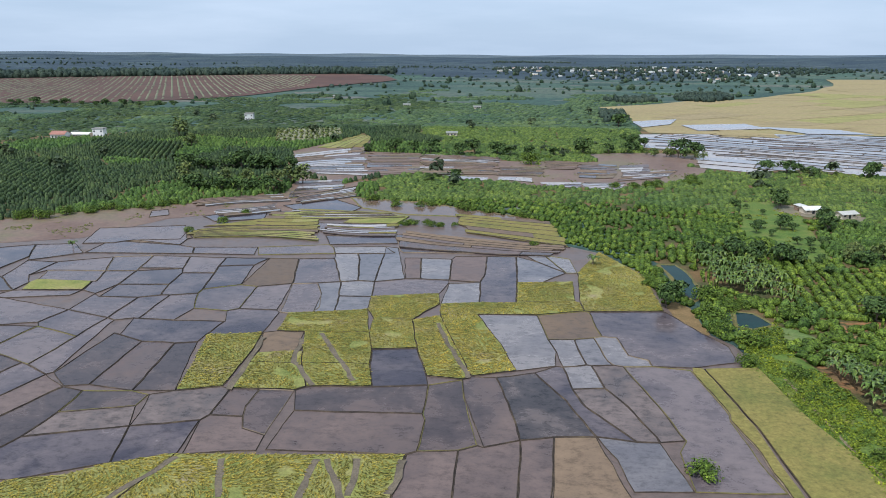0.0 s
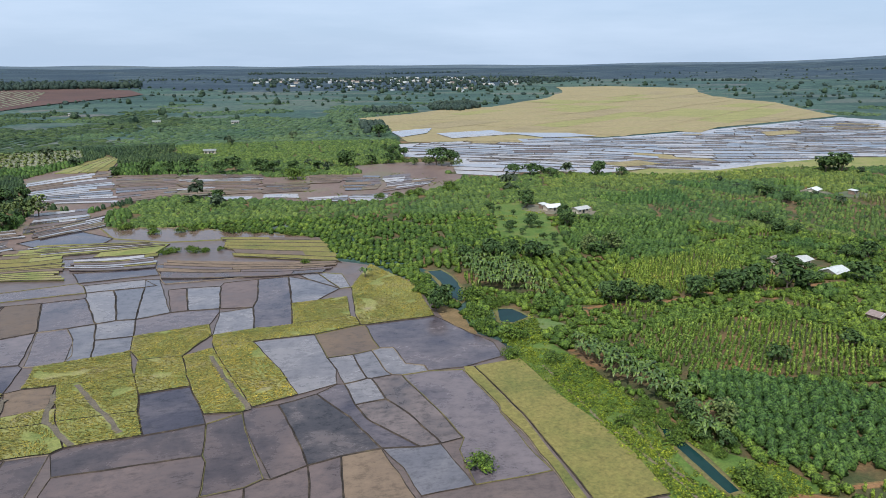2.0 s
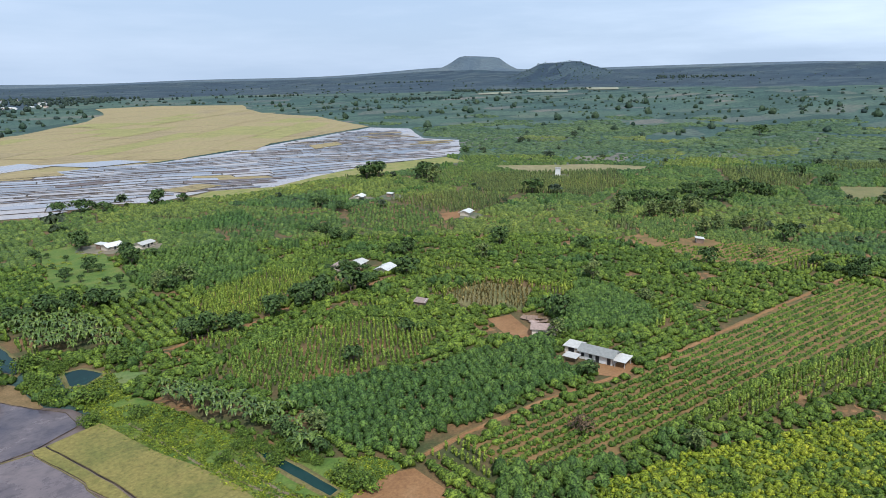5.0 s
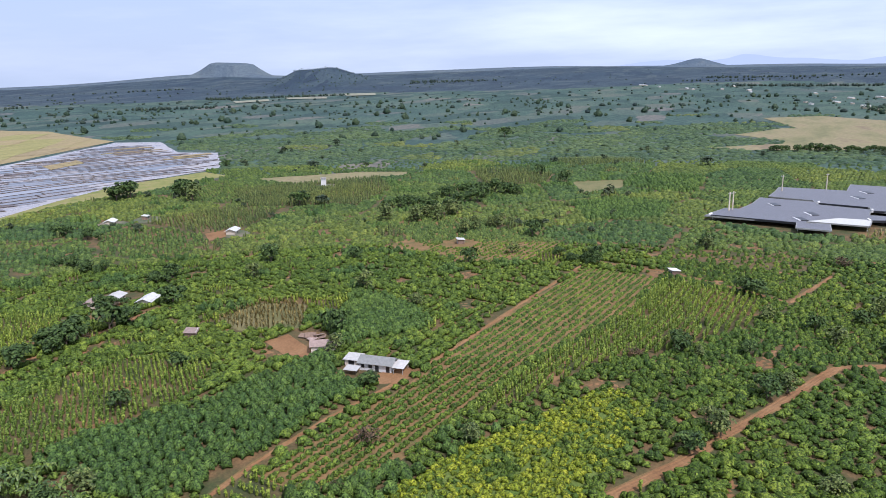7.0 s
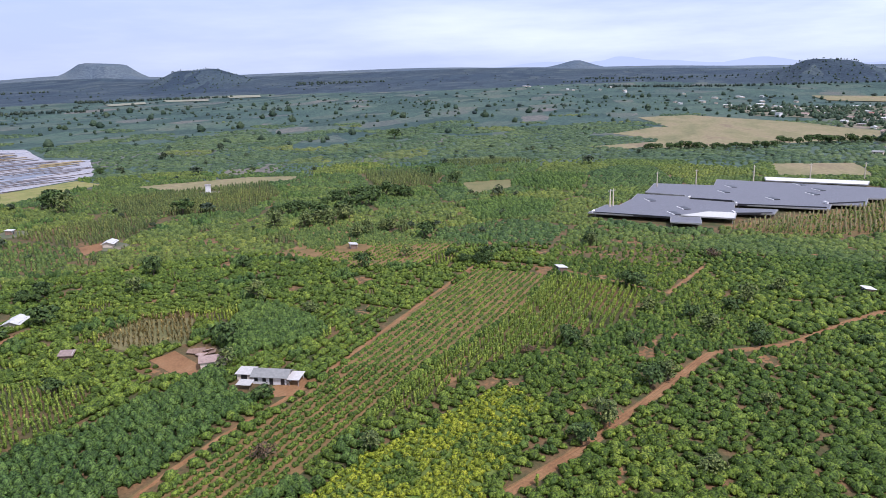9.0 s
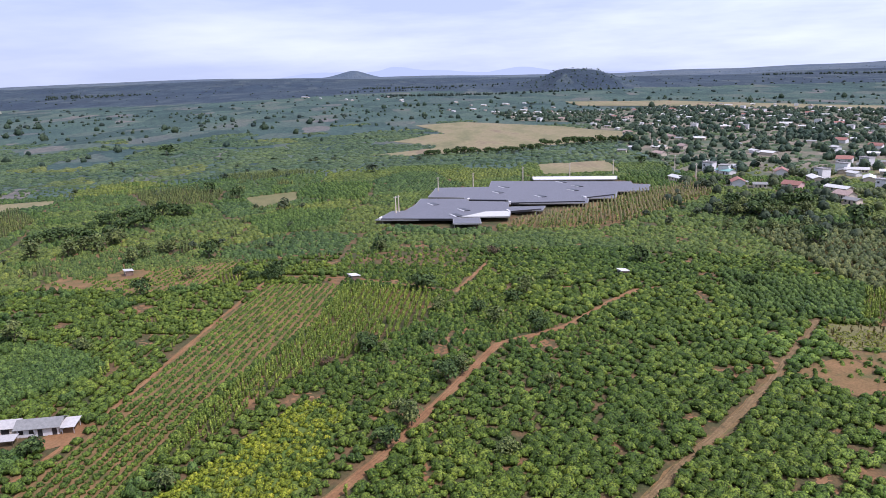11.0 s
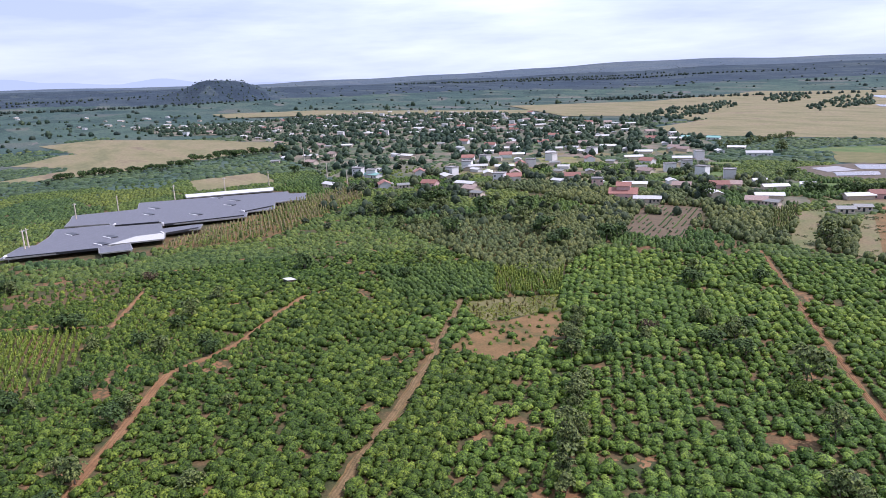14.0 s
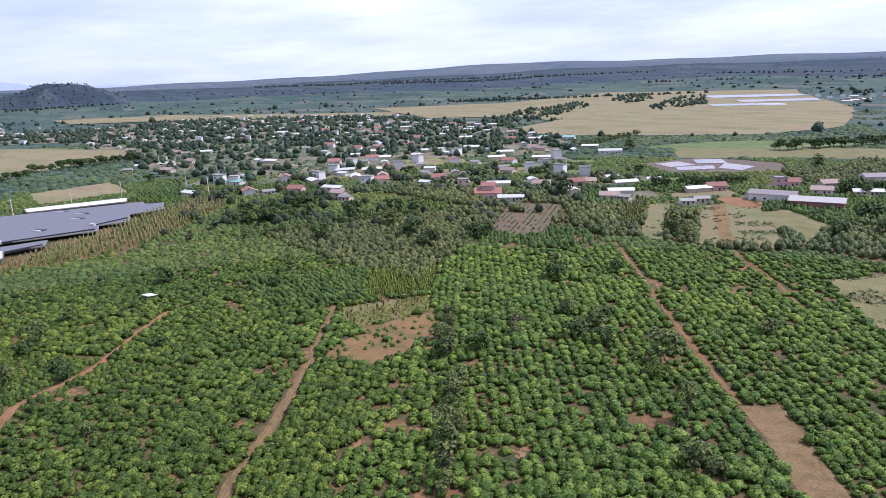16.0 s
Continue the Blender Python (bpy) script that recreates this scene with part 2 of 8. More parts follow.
M = {
    # distance haze is put into these ground colours: bluer farther out
    "land": farmland("farmland", [(0.0, (0.039, 0.066, 0.055)), (0.25, (0.051, 0.085, 0.068)), (0.5, (0.061, 0.1, 0.077)), (0.7, (0.071, 0.105, 0.081)), (0.84, (0.087, 0.112, 0.086)), (0.95, (0.104, 0.116, 0.095)), (1.0, (0.144, 0.135, 0.116))]),
    "hazehills": farmland("hazed bare hills", [(0.0, (0.088, 0.112, 0.132)), (0.5, (0.098, 0.125, 0.145)), (1.0, (0.115, 0.138, 0.15))]),
    "hazeplain": farmland("hazed wooded plain", [(0.0, (0.033, 0.048, 0.063)), (0.4, (0.04, 0.058, 0.074)), (0.8, (0.048, 0.07, 0.083)), (1.0, (0.07, 0.09, 0.095))]),
    "soil": surface("red soil", [(0.3, (0.18, 0.088, 0.034)), (0.5, (0.24, 0.124, 0.05)), (0.7, (0.28, 0.16, 0.072))], 0.12, 1.6, 0.35, depth=0.12),
    "cropsoil": surface("weedy crop soil", [(0.34, (0.05, 0.062, 0.018)), (0.46, (0.085, 0.072, 0.025)), (0.56, (0.135, 0.086, 0.034)), (0.7, (0.2, 0.112, 0.045))], 0.09, 1.3, 0.5, depth=0.2),
    "redsoil": surface("dark red ploughed soil", [(0.3, (0.07, 0.038, 0.028)), (0.7, (0.11, 0.056, 0.04))], 0.01, 0.4, 0.3, depth=0.2),
    "rowplants": surface("dusty young plants in rows", [(0.3, (0.1, 0.115, 0.06)), (0.7, (0.2, 0.2, 0.12))], 0.02, 0.4, 0.4),
    "paleplants": surface("pale dry plants in rows", [(0.3, (0.2, 0.2, 0.13)), (0.7, (0.3, 0.29, 0.2))], 0.05, 0.6, 0.4),
    "plowed": surface("ploughed brown soil", [(0.3, (0.11, 0.08, 0.045)), (0.7, (0.165, 0.118, 0.066))], 0.2, 2.0, 0.35, depth=0.12),
    "yardland": surface("trodden village ground", [(0.3, (0.06, 0.09, 0.045)), (0.45, (0.1, 0.115, 0.06)), (0.58, (0.2, 0.165, 0.11)), (0.72, (0.28, 0.21, 0.15))], 0.025, 0.3, 0.4),
    "soilthin": surface("weedy red soil", [(0.33, (0.09, 0.095, 0.028)), (0.47, (0.18, 0.112, 0.04)), (0.7, (0.255, 0.145, 0.058))], 0.14, 1.4, 0.4, depth=0.15),
    "strip": surface("dry pale red soil", [(0.3, (0.12, 0.085, 0.034)), (0.45, (0.18, 0.118, 0.048)), (0.6, (0.22, 0.142, 0.062)), (0.74, (0.15, 0.12, 0.045))], 0.25, 2.2, 0.5, depth=0.12),
    "tan": surface("dry stubble field", [(0.3, (0.14, 0.135, 0.055)), (0.45, (0.205, 0.18, 0.08)), (0.58, (0.245, 0.2, 0.1)), (0.7, (0.19, 0.14, 0.08)), (0.8, (0.24, 0.2, 0.12))], 0.012, 0.22, 0.3, stretch=(0.5, 1.0, 2.6)),
    "fallow": surface("fallow earth with dry grass", [(0.32, (0.12, 0.14, 0.045)), (0.46, (0.175, 0.165, 0.065)), (0.58, (0.205, 0.165, 0.078)), (0.68, (0.225, 0.155, 0.085)), (0.78, (0.14, 0.15, 0.055))], 0.045, 0.8, 0.45, depth=0.15),
    "riceY": surface("ripe yellow rice", [(0.3, (0.12, 0.125, 0.03)), (0.44, (0.175, 0.155, 0.04)), (0.58, (0.215, 0.175, 0.048)), (0.74, (0.15, 0.15, 0.03))], 0.09, 1.5, 0.5, depth=0.3),
    "ripe": surface("ripe pale rice", [(0.3, (0.235, 0.18, 0.082)), (0.5, (0.295, 0.228, 0.108)), (0.62, (0.27, 0.225, 0.092)), (0.75, (0.305, 0.215, 0.118))], 0.012, 0.25, 0.3, stretch=(0.65, 1.0, 4.0)),
    "ripered": surface("reddish ripe rice", [(0.3, (0.22, 0.17, 0.08)), (0.6, (0.29, 0.225, 0.115)), (0.75, (0.25, 0.18, 0.1))], 0.02, 0.25, 0.3, stretch=(0.65, 1.0, 4.0)),
    "ripegreen": surface("greenish ripe rice", [(0.3, (0.2, 0.185, 0.06)), (0.6, (0.28, 0.25, 0.085)), (0.75, (0.24, 0.2, 0.07))], 0.02, 0.25, 0.3, stretch=(0.65, 1.0, 4.0)),
    "riceG": surface("yellow-green rice", [(0.3, (0.14, 0.165, 0.038)), (0.44, (0.2, 0.205, 0.052)), (0.58, (0.255, 0.23, 0.072)), (0.72, (0.25, 0.195, 0.105))], 0.11, 1.8, 0.45, depth=0.3),
    "grass": surface("short green grass", [(0.3, (0.07, 0.115, 0.03)), (0.5, (0.11, 0.16, 0.042)), (0.62, (0.15, 0.165, 0.055)), (0.75, (0.19, 0.16, 0.08))], 0.06, 1.2, 0.4, depth=0.2),
    "ricebright": surface("fresh green grass", [(0.3, (0.05, 0.095, 0.014)), (0.45, (0.09, 0.145, 0.022)), (0.6, (0.13, 0.165, 0.03)), (0.72, (0.18, 0.16, 0.05))], 0.16, 1.6, 0.5, depth=0.3),
    "grassdry": surface("dry grass", [(0.3, (0.12, 0.125, 0.04)), (0.55, (0.18, 0.16, 0.06)), (0.75, (0.22, 0.18, 0.085))], 0.08, 1.2, 0.4, depth=0.2),
    "trodden": surface("trodden mud and straw", [(0.3, (0.1, 0.08, 0.055)), (0.6, (0.15, 0.118, 0.08)), (0.75, (0.17, 0.14, 0.07))], 0.3, 2.0, 0.4, depth=0.1),
    "mudbank": surface("wet brown mud", [(0.3, (0.12, 0.066, 0.044)), (0.5, (0.17, 0.108, 0.075)), (0.7, (0.13, 0.12, 0.045))], 0.035, 0.5, 0.35, rough=0.6, specular=0.5),
    "bund": surface("muddy grassy bank", [(0.34, (0.032, 0.025, 0.02)), (0.52, (0.062, 0.045, 0.032)), (0.64, (0.12, 0.088, 0.055)), (0.76, (0.09, 0.09, 0.035))], 0.22, 2.0, 0.5, depth=0.1),
    "bundgrass": surface("bank grown with dry grass", [(0.3, (0.1, 0.085, 0.03)), (0.5, (0.16, 0.13, 0.045)), (0.7, (0.09, 0.105, 0.03))], 0.4, 2.0, 0.5, depth=0.1),
    "bundpale": surface("dried pale bank", [(0.3, (0.15, 0.11, 0.075)), (0.7, (0.26, 0.2, 0.13))], 0.3, 2.0, 0.4, depth=0.1),
    # a lighter water colour stands in for a brighter sky reflection
    "light": wet("paddy with painted sky sheen", (0.112, 0.103, 0.11), (0.208, 0.184, 0.176), 0.02, 0.3, 0.06, 0.005),
    "wet": wet("flooded paddy", (0.046, 0.039, 0.049), (0.15, 0.118, 0.113), 0.02, 0.3, 0.06, 0.005),
    "silt": wet("silty bright water", (0.24, 0.222, 0.22), (0.36, 0.325, 0.305), 0.08, 0.35, 0.03, 0.006),
    "mudflat": wet("wet brown mud flat", (0.115, 0.083, 0.07), (0.165, 0.118, 0.092), 0.3, 0.6, 0.09, 0.01),
    "mudwet": wet("thin water over mud", (0.056, 0.043, 0.043), (0.14, 0.1, 0.086), 0.1, 0.5, 0.07, 0.008),
    "dark": wet("dark wet mud", (0.045, 0.038, 0.039), (0.145, 0.112, 0.1), 0.06, 0.5, 0.1, 0.01, 0.4),
    "brown": wet("drained brown paddy", (0.115, 0.08, 0.055), (0.185, 0.128, 0.082), 0.5, 0.8),
    "pond": wet("green pond water", (0.006, 0.024, 0.021), (0.012, 0.038, 0.032), 0.04, 0.1, 0.05, 0.004, 0.1, 0.12),
    "river": wet("silty river", (0.13, 0.085, 0.06), (0.19, 0.125, 0.09), 0.1, 0.25),
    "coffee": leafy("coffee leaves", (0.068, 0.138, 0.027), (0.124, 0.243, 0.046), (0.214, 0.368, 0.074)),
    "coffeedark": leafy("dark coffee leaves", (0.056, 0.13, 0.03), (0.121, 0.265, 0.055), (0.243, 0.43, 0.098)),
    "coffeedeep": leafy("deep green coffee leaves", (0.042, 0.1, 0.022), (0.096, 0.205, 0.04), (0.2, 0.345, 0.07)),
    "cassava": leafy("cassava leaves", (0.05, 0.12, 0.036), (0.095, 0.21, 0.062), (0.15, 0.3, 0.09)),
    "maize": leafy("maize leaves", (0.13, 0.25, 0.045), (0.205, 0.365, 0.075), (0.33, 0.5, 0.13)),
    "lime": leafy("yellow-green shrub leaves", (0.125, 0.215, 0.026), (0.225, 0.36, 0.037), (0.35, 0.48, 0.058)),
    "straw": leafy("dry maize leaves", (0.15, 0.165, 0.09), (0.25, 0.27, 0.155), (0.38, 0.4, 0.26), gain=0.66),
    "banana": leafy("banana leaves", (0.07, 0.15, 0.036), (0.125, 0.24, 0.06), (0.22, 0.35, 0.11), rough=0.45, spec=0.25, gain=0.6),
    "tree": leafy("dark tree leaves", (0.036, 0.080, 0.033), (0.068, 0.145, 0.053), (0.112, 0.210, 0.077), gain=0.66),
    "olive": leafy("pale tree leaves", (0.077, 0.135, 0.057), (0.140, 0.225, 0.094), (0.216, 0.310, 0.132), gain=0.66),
    # farwood, midwood, gardenwood, scrubwood, coffeefar, hazewood: haze put into the colour
    "farwood": leafy("hazed woodland leaves", (0.043, 0.086, 0.094), (0.06, 0.114, 0.12), (0.08, 0.142, 0.144)),
    "midwood": leafy("hazed green leaves", (0.066, 0.138, 0.092), (0.101, 0.202, 0.128), (0.141, 0.26, 0.154)),
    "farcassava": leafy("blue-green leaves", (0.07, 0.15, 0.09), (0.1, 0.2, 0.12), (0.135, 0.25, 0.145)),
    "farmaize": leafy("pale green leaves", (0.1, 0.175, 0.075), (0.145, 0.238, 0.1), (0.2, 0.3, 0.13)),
    "gardenwood": leafy("hazed dark tree leaves", (0.052, 0.095, 0.074), (0.082, 0.145, 0.104), (0.125, 0.2, 0.132)),
    # a cloud's shadow is put into this darker leaf colour
    "grove": leafy("grove leaves darkened like cloud shade", (0.036, 0.078, 0.046), (0.066, 0.134, 0.07), (0.105, 0.188, 0.092)),
    "scrubwood": leafy("hazed grey-green scrub leaves", (0.07, 0.12, 0.06), (0.12, 0.19, 0.09), (0.195, 0.275, 0.135), gain=0.66),
    "coffeefar": leafy("hazed coffee leaves", (0.07, 0.148, 0.05), (0.118, 0.226, 0.07), (0.182, 0.312, 0.098)),
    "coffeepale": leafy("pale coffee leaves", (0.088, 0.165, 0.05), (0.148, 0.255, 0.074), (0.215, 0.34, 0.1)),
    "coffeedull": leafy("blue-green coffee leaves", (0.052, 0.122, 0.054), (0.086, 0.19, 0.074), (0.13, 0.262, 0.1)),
    "hazewood": leafy("hazed trees far off", (0.05, 0.11, 0.094), (0.07, 0.145, 0.12), (0.097, 0.182, 0.148)),
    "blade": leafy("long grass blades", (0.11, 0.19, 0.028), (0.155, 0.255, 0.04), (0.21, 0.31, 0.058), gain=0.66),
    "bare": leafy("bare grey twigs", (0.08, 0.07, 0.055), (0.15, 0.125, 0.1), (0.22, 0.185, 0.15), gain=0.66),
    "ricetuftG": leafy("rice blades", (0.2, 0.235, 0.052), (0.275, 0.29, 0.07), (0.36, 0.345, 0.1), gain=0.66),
    "bark": plain("bark", (0.12, 0.09, 0.065), 0.9),
    "white": plain("white plaster", (0.72, 0.7, 0.66), 0.8, vary=0.15),
    "cream": plain("cream plaster", (0.62, 0.52, 0.4), 0.8, vary=0.2),
    "pink": plain("pink plaster", (0.68, 0.43, 0.38), 0.8, vary=0.2),
    "board": plain("weathered boards", (0.24, 0.16, 0.11), 0.85, vary=0.35),
    "tin": plain("grey sheet metal", (0.27, 0.265, 0.235), 0.6, 0.2, 0.25),
    "tinlight": plain("pale sheet metal", (0.6, 0.585, 0.53), 0.65, 0.1, 0.15),
    "tinmid": plain("dull pale sheet metal", (0.47, 0.445, 0.395), 0.65, 0.1, 0.2),
    "tinblue": plain("dull brown-grey sheet metal", (0.25, 0.215, 0.195), 0.45, 0.1, 0.2),
    "tingreen": plain("green painted sheet metal", (0.25, 0.45, 0.38), 0.45, 0.1, 0.2),
    "tile": plain("red roof tiles", (0.31, 0.145, 0.105), 0.75, 0.0, 0.3),
    "rust": plain("rusty sheet metal", (0.36, 0.26, 0.21), 0.7, 0.1, 0.35),
    "opening": plain("dark doorway", (0.03, 0.03, 0.032), 0.4, vary=0.2),
    "concrete": plain("grey concrete", (0.36, 0.34, 0.31), 0.85),
    "steel": plain("galvanised steel", (0.45, 0.46, 0.47), 0.4, 0.6),
}

# ---------------- helpers for geometry ----------------
def mesh_np(name, v, f, materials):
    """A mesh from arrays: v (n, 3), f (m, 4) or (m, 3)."""
    v, f = np.asarray(v, np.float32), np.asarray(f, np.int32)
    me = bpy.data.meshes.new(name)
    me.vertices.add(len(v)), me.vertices.foreach_set("co", v.ravel())
    me.loops.add(f.size), me.loops.foreach_set("vertex_index", f.ravel())
    me.polygons.add(len(f)), me.polygons.foreach_set("loop_start", np.arange(len(f), dtype=np.int32) * f.shape[1])
    me.update(calc_edges=True)
    for m in materials:
        me.materials.append(m)
    return me


def part(name, bm, material, parent=None, label=""):
    """One mesh object from a bmesh or a ready mesh, under its thing."""
    if isinstance(bm, bmesh.types.BMesh):
        me = bpy.data.meshes.new(name)
        bm.to_mesh(me)
        bm.free()
        me.materials.append(material)
    else:
        me = bm
    ob = new(name, me)
    ob.parent = parent
    return tagged(ob, label)


def box(bm, x0, x1, y0, y1, z0, z1, bevel=0.0):
    r = bmesh.ops.create_cube(bm, size=1.0, matrix=Matrix.LocRotScale(((x0 + x1) / 2, (y0 + y1) / 2, (z0 + z1) / 2), None, (x1 - x0, y1 - y0, z1 - z0)))
    if bevel:
        es = list({e for w in r["verts"] for e in w.link_edges})
        bmesh.ops.bevel(bm, geom=es, offset=bevel, segments=1, affect="EDGES")


def rod(bm, a, b, r0, r1, sides=7):
    a, b = Vector(a), Vector(b)
    m = Matrix.Translation((a + b) / 2) @ (b - a).to_track_quat("Z", "Y").to_matrix().to_4x4()
    bmesh.ops.create_cone(bm, cap_ends=True, segments=sides, radius1=r0, radius2=r1, depth=(b - a).length, matrix=m)


# the land: level farmland, a far rise that lifts the skyline to camera height, and hills fitted to the camera's view:
# x, y, top, radius, flatness
def polar(az, r):
    return -math.sin(radians(az)) * r, math.cos(radians(az)) * r


HILLS = [(*polar(-52.0, 4450), 66, 240, -0.5), (*polar(-50.6, 4480), 24, 380, 1.0), (*polar(-47.5, 4500), 14, 500, 1.0), (*polar(-58.3, 3300), 44, 270, -0.36), (*polar(-57.0, 3300), 10, 60, 1.0), (*polar(-59.2, 3300), 8, 50, 1.0), (*polar(-60.0, 3350), 22, 260, 1.0),
         (*polar(-105.0, 2700), 40, 250, -0.3), (*polar(-104.2, 2700), 9, 70, 1.0), (*polar(-105.6, 2690), 20, 210, 1.0), (*polar(-87.5, 4500), 40, 190, -0.15), (*polar(-80, 4550), 16, 900, 1.0),
         (*polar(-70, 4550), 16, 900, 1.0), (*polar(-152, 4550), 22, 1500, 1.4), (*polar(-136, 4550), 26, 700, 1.0), (*polar(-5, 4700), -42, 3000, 1.5), (*polar(34, 4500), -8, 900, 1.0), (*polar(-107, 4550), -14, 600, 1.0)]


def height(x, y):
    x, y = np.asarray(x, float), np.asarray(y, float)
    s = np.clip((np.hypot(x, y) - 1500) / 3300, 0, 1)
    z = 39 * s * s * (3 - 2 * s) + 39 * s
    for hx, hy, top, rad, flat in HILLS:
        d2 = ((x - hx) ** 2 + (y - hy) ** 2) / (rad * rad)
        if top < 0:       # a dip of the skyline, far out alone
            top = top * np.clip((np.hypot(x, y) - 2000) / 900, 0, 1)
        if flat < 0:      # a cut cone: level on top, hollow at the foot
            z = z + top * np.clip((1 - np.sqrt(d2)) / (1 + flat), 0, 1) ** 1.35
        else:
            z = z + top * np.exp(-d2 ** flat)
    far = np.clip((np.hypot(x, y) - 1700) / 1500, 0, 1)
    return z + far * (3.5 * np.sin(x / 310 + 1.3) * np.sin(y / 270) + 2.5 * np.sin(x / 120 + y / 170))


def lift(x, y):
    """The height of the land, and a hand's width more for plots that lie far off."""
    return float(height(x, y)) + 0.8 * min(1.0, max(0.0, (math.hypot(x, y) - 900) / 500))


def wobble(points, step, amount, seed=0.0):
    """The outline with more corners, each pushed a little by a noise that depends on its place alone."""
    out = []
    for (x0, y0), (x1, y1) in zip(points, points[1:] + points[:1]):
        k = max(1, min(16, int(math.hypot(x1 - x0, y1 - y0) / step)))
        for i in range(k):
            x, y = x0 + (x1 - x0) * i / k, y0 + (y1 - y0) * i / k
            w = noise.noise_vector(Vector((x / (step * 1.7), y / (step * 1.7), seed)))
            out.append((x + w.x * amount, y + w.y * amount))
    return out


def area2(p):
    return sum(x0 * y1 - x1 * y0 for (x0, y0), (x1, y1) in zip(p, p[1:] + p[:1]))


def inset(p, d, uneven=0.0):
    """The outline moved inwards by d at each corner, a little more or less where uneven."""
    out, n = [], len(p)
    sign = 1 if area2(p) > 0 else -1
    for i in range(n):
        a, b, c = Vector(p[i - 1]), Vector(p[i]), Vector(p[(i + 1) % n])
        u, w = (b - a).normalized(), (c - b).normalized()
        nrm = Vector((-(u.y + w.y), u.x + w.x)) * sign
        if nrm.length < 1e-4:
            nrm = Vector((-u.y, u.x)) * sign
        nrm.normalize()
        k = max(0.45, abs(nrm.dot(Vector((-u.y, u.x)) * sign)))
        own = 1 + uneven * noise.noise(Vector((b.x / 2.3, b.y / 2.3, 17.0))) if uneven else 1.0
        q = b + nrm * (d * own / k)
        out.append((q.x, q.y))
    return out


def sheet(p, z):
    bm = bmesh.new()
    vs = [bm.verts.new((x, y, z)) for x, y in (p if area2(p) > 0 else p[::-1])]
    f = bm.faces.new(vs)
    bmesh.ops.triangulate(bm, faces=[f])
    return bm


def inside(px, py, poly):
    """Which of the points lie in the outline."""
    hit = np.zeros(len(px), bool)
    for (x0, y0), (x1, y1) in zip(poly, poly[1:] + poly[:1]):
        if y0 == y1:
            continue
        c = (y0 > py) != (y1 > py)
        hit ^= c & (px < (x1 - x0) * (py - y0) / (y1 - y0) + x0)
    return hit


PONDS = []      # outlines of open water
CLEAR = []      # outlines in which no crop stands
TRACKS = []     # centre lines of tracks, with half widths
ZONES = []      # outlines with a crop of their own

# ---------------- the ground ----------------
radii = [0.0, 40, 80] + [100 * 1.17 ** i for i in range(17)] + [1300 * 1.06 ** i for i in range(12)]
radii = [r for r in radii if r < 2400] + [2400 * 1.022 ** i for i in range(33)]
radii = [r for r in radii if r < 4870] + [4890]
SECT = 800
ang = np.linspace(0, 2 * np.pi, SECT, endpoint=False)
gr, ga = np.meshgrid(np.array(radii[1:]), ang, indexing="ij")
gx, gy = gr * np.cos(ga), gr * np.sin(ga)
gv = np.concatenate([[(0, 0, 0)], np.stack([gx.ravel(), gy.ravel(), height(gx, gy).ravel()], 1)])
ri, si = np.meshgrid(np.arange(len(radii) - 2), np.arange(SECT), indexing="ij")
a0 = 1 + ri * SECT + si
a1 = 1 + ri * SECT + (si + 1) % SECT
gf = np.stack([a0, a0 + SECT, a1 + SECT, a1], -1).reshape(-1, 4)
ground_mesh = mesh_np("ground", gv, gf, [M["land"], M["hazeplain"], M["hazehills"]])
# faces far out take the haze-tinted colours
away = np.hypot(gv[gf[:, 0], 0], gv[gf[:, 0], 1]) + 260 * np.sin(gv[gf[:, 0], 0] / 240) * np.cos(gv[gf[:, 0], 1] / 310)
away += 800 * np.clip((gv[gf[:, 0], 1] - 1.6 * gv[gf[:, 0], 0] - 300) / 900, 0, 1)      # to the north the haze-tinted woods begin nearer
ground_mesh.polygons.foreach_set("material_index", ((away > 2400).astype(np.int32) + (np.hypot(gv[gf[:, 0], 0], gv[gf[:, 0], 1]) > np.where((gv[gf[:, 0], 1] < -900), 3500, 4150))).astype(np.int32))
ground = tagged(new("ground", ground_mesh), "green farmland rising to low plateau hills far off", "ground", kind="structure")
hub = bmesh.new()
bmesh.ops.create_circle(hub, cap_ends=True, segments=40, radius=42)
part("ground_middle", hub, M["land"], ground)

# far blue ranges behind everything: flat curtains that glow in the colour of haze
def far_range(name, az0, az1, r, tops, color):
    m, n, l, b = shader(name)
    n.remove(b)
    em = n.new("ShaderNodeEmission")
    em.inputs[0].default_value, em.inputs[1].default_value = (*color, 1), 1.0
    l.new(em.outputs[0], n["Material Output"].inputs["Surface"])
    bm = bmesh.new()
    prev = None
    for i in range(121):
        az = az0 + (az1 - az0) * i / 120
        el = sum(h * math.exp(-((az - c) / w) ** 2) for c, w, h in tops) + 0.05 * noise.noise(Vector((az * 1.3, r, 0)))
        x, y = polar(az, r)
        pair = bm.verts.new((x, y, 40)), bm.verts.new((x, y, 77 + r * math.tan(radians(el))))
        if prev:
            bm.faces.new((prev[0], pair[0], pair[1], prev[1]))
        prev = pair
    tagged(part("backdrop", bm, m), "glowing flat backdrop of a hazy blue mountain range", "mountains", kind="structure")


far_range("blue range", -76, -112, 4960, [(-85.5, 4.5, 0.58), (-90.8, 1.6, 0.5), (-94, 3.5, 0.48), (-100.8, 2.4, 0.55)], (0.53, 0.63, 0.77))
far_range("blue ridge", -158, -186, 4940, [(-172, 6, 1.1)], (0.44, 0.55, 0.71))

# ---------------- fields ----------------
LOOK = {"L": "light", "W": "wet", "M": "mudwet", "D": "dark", "B": "brown", "G": "riceG", "Y": "riceY"}
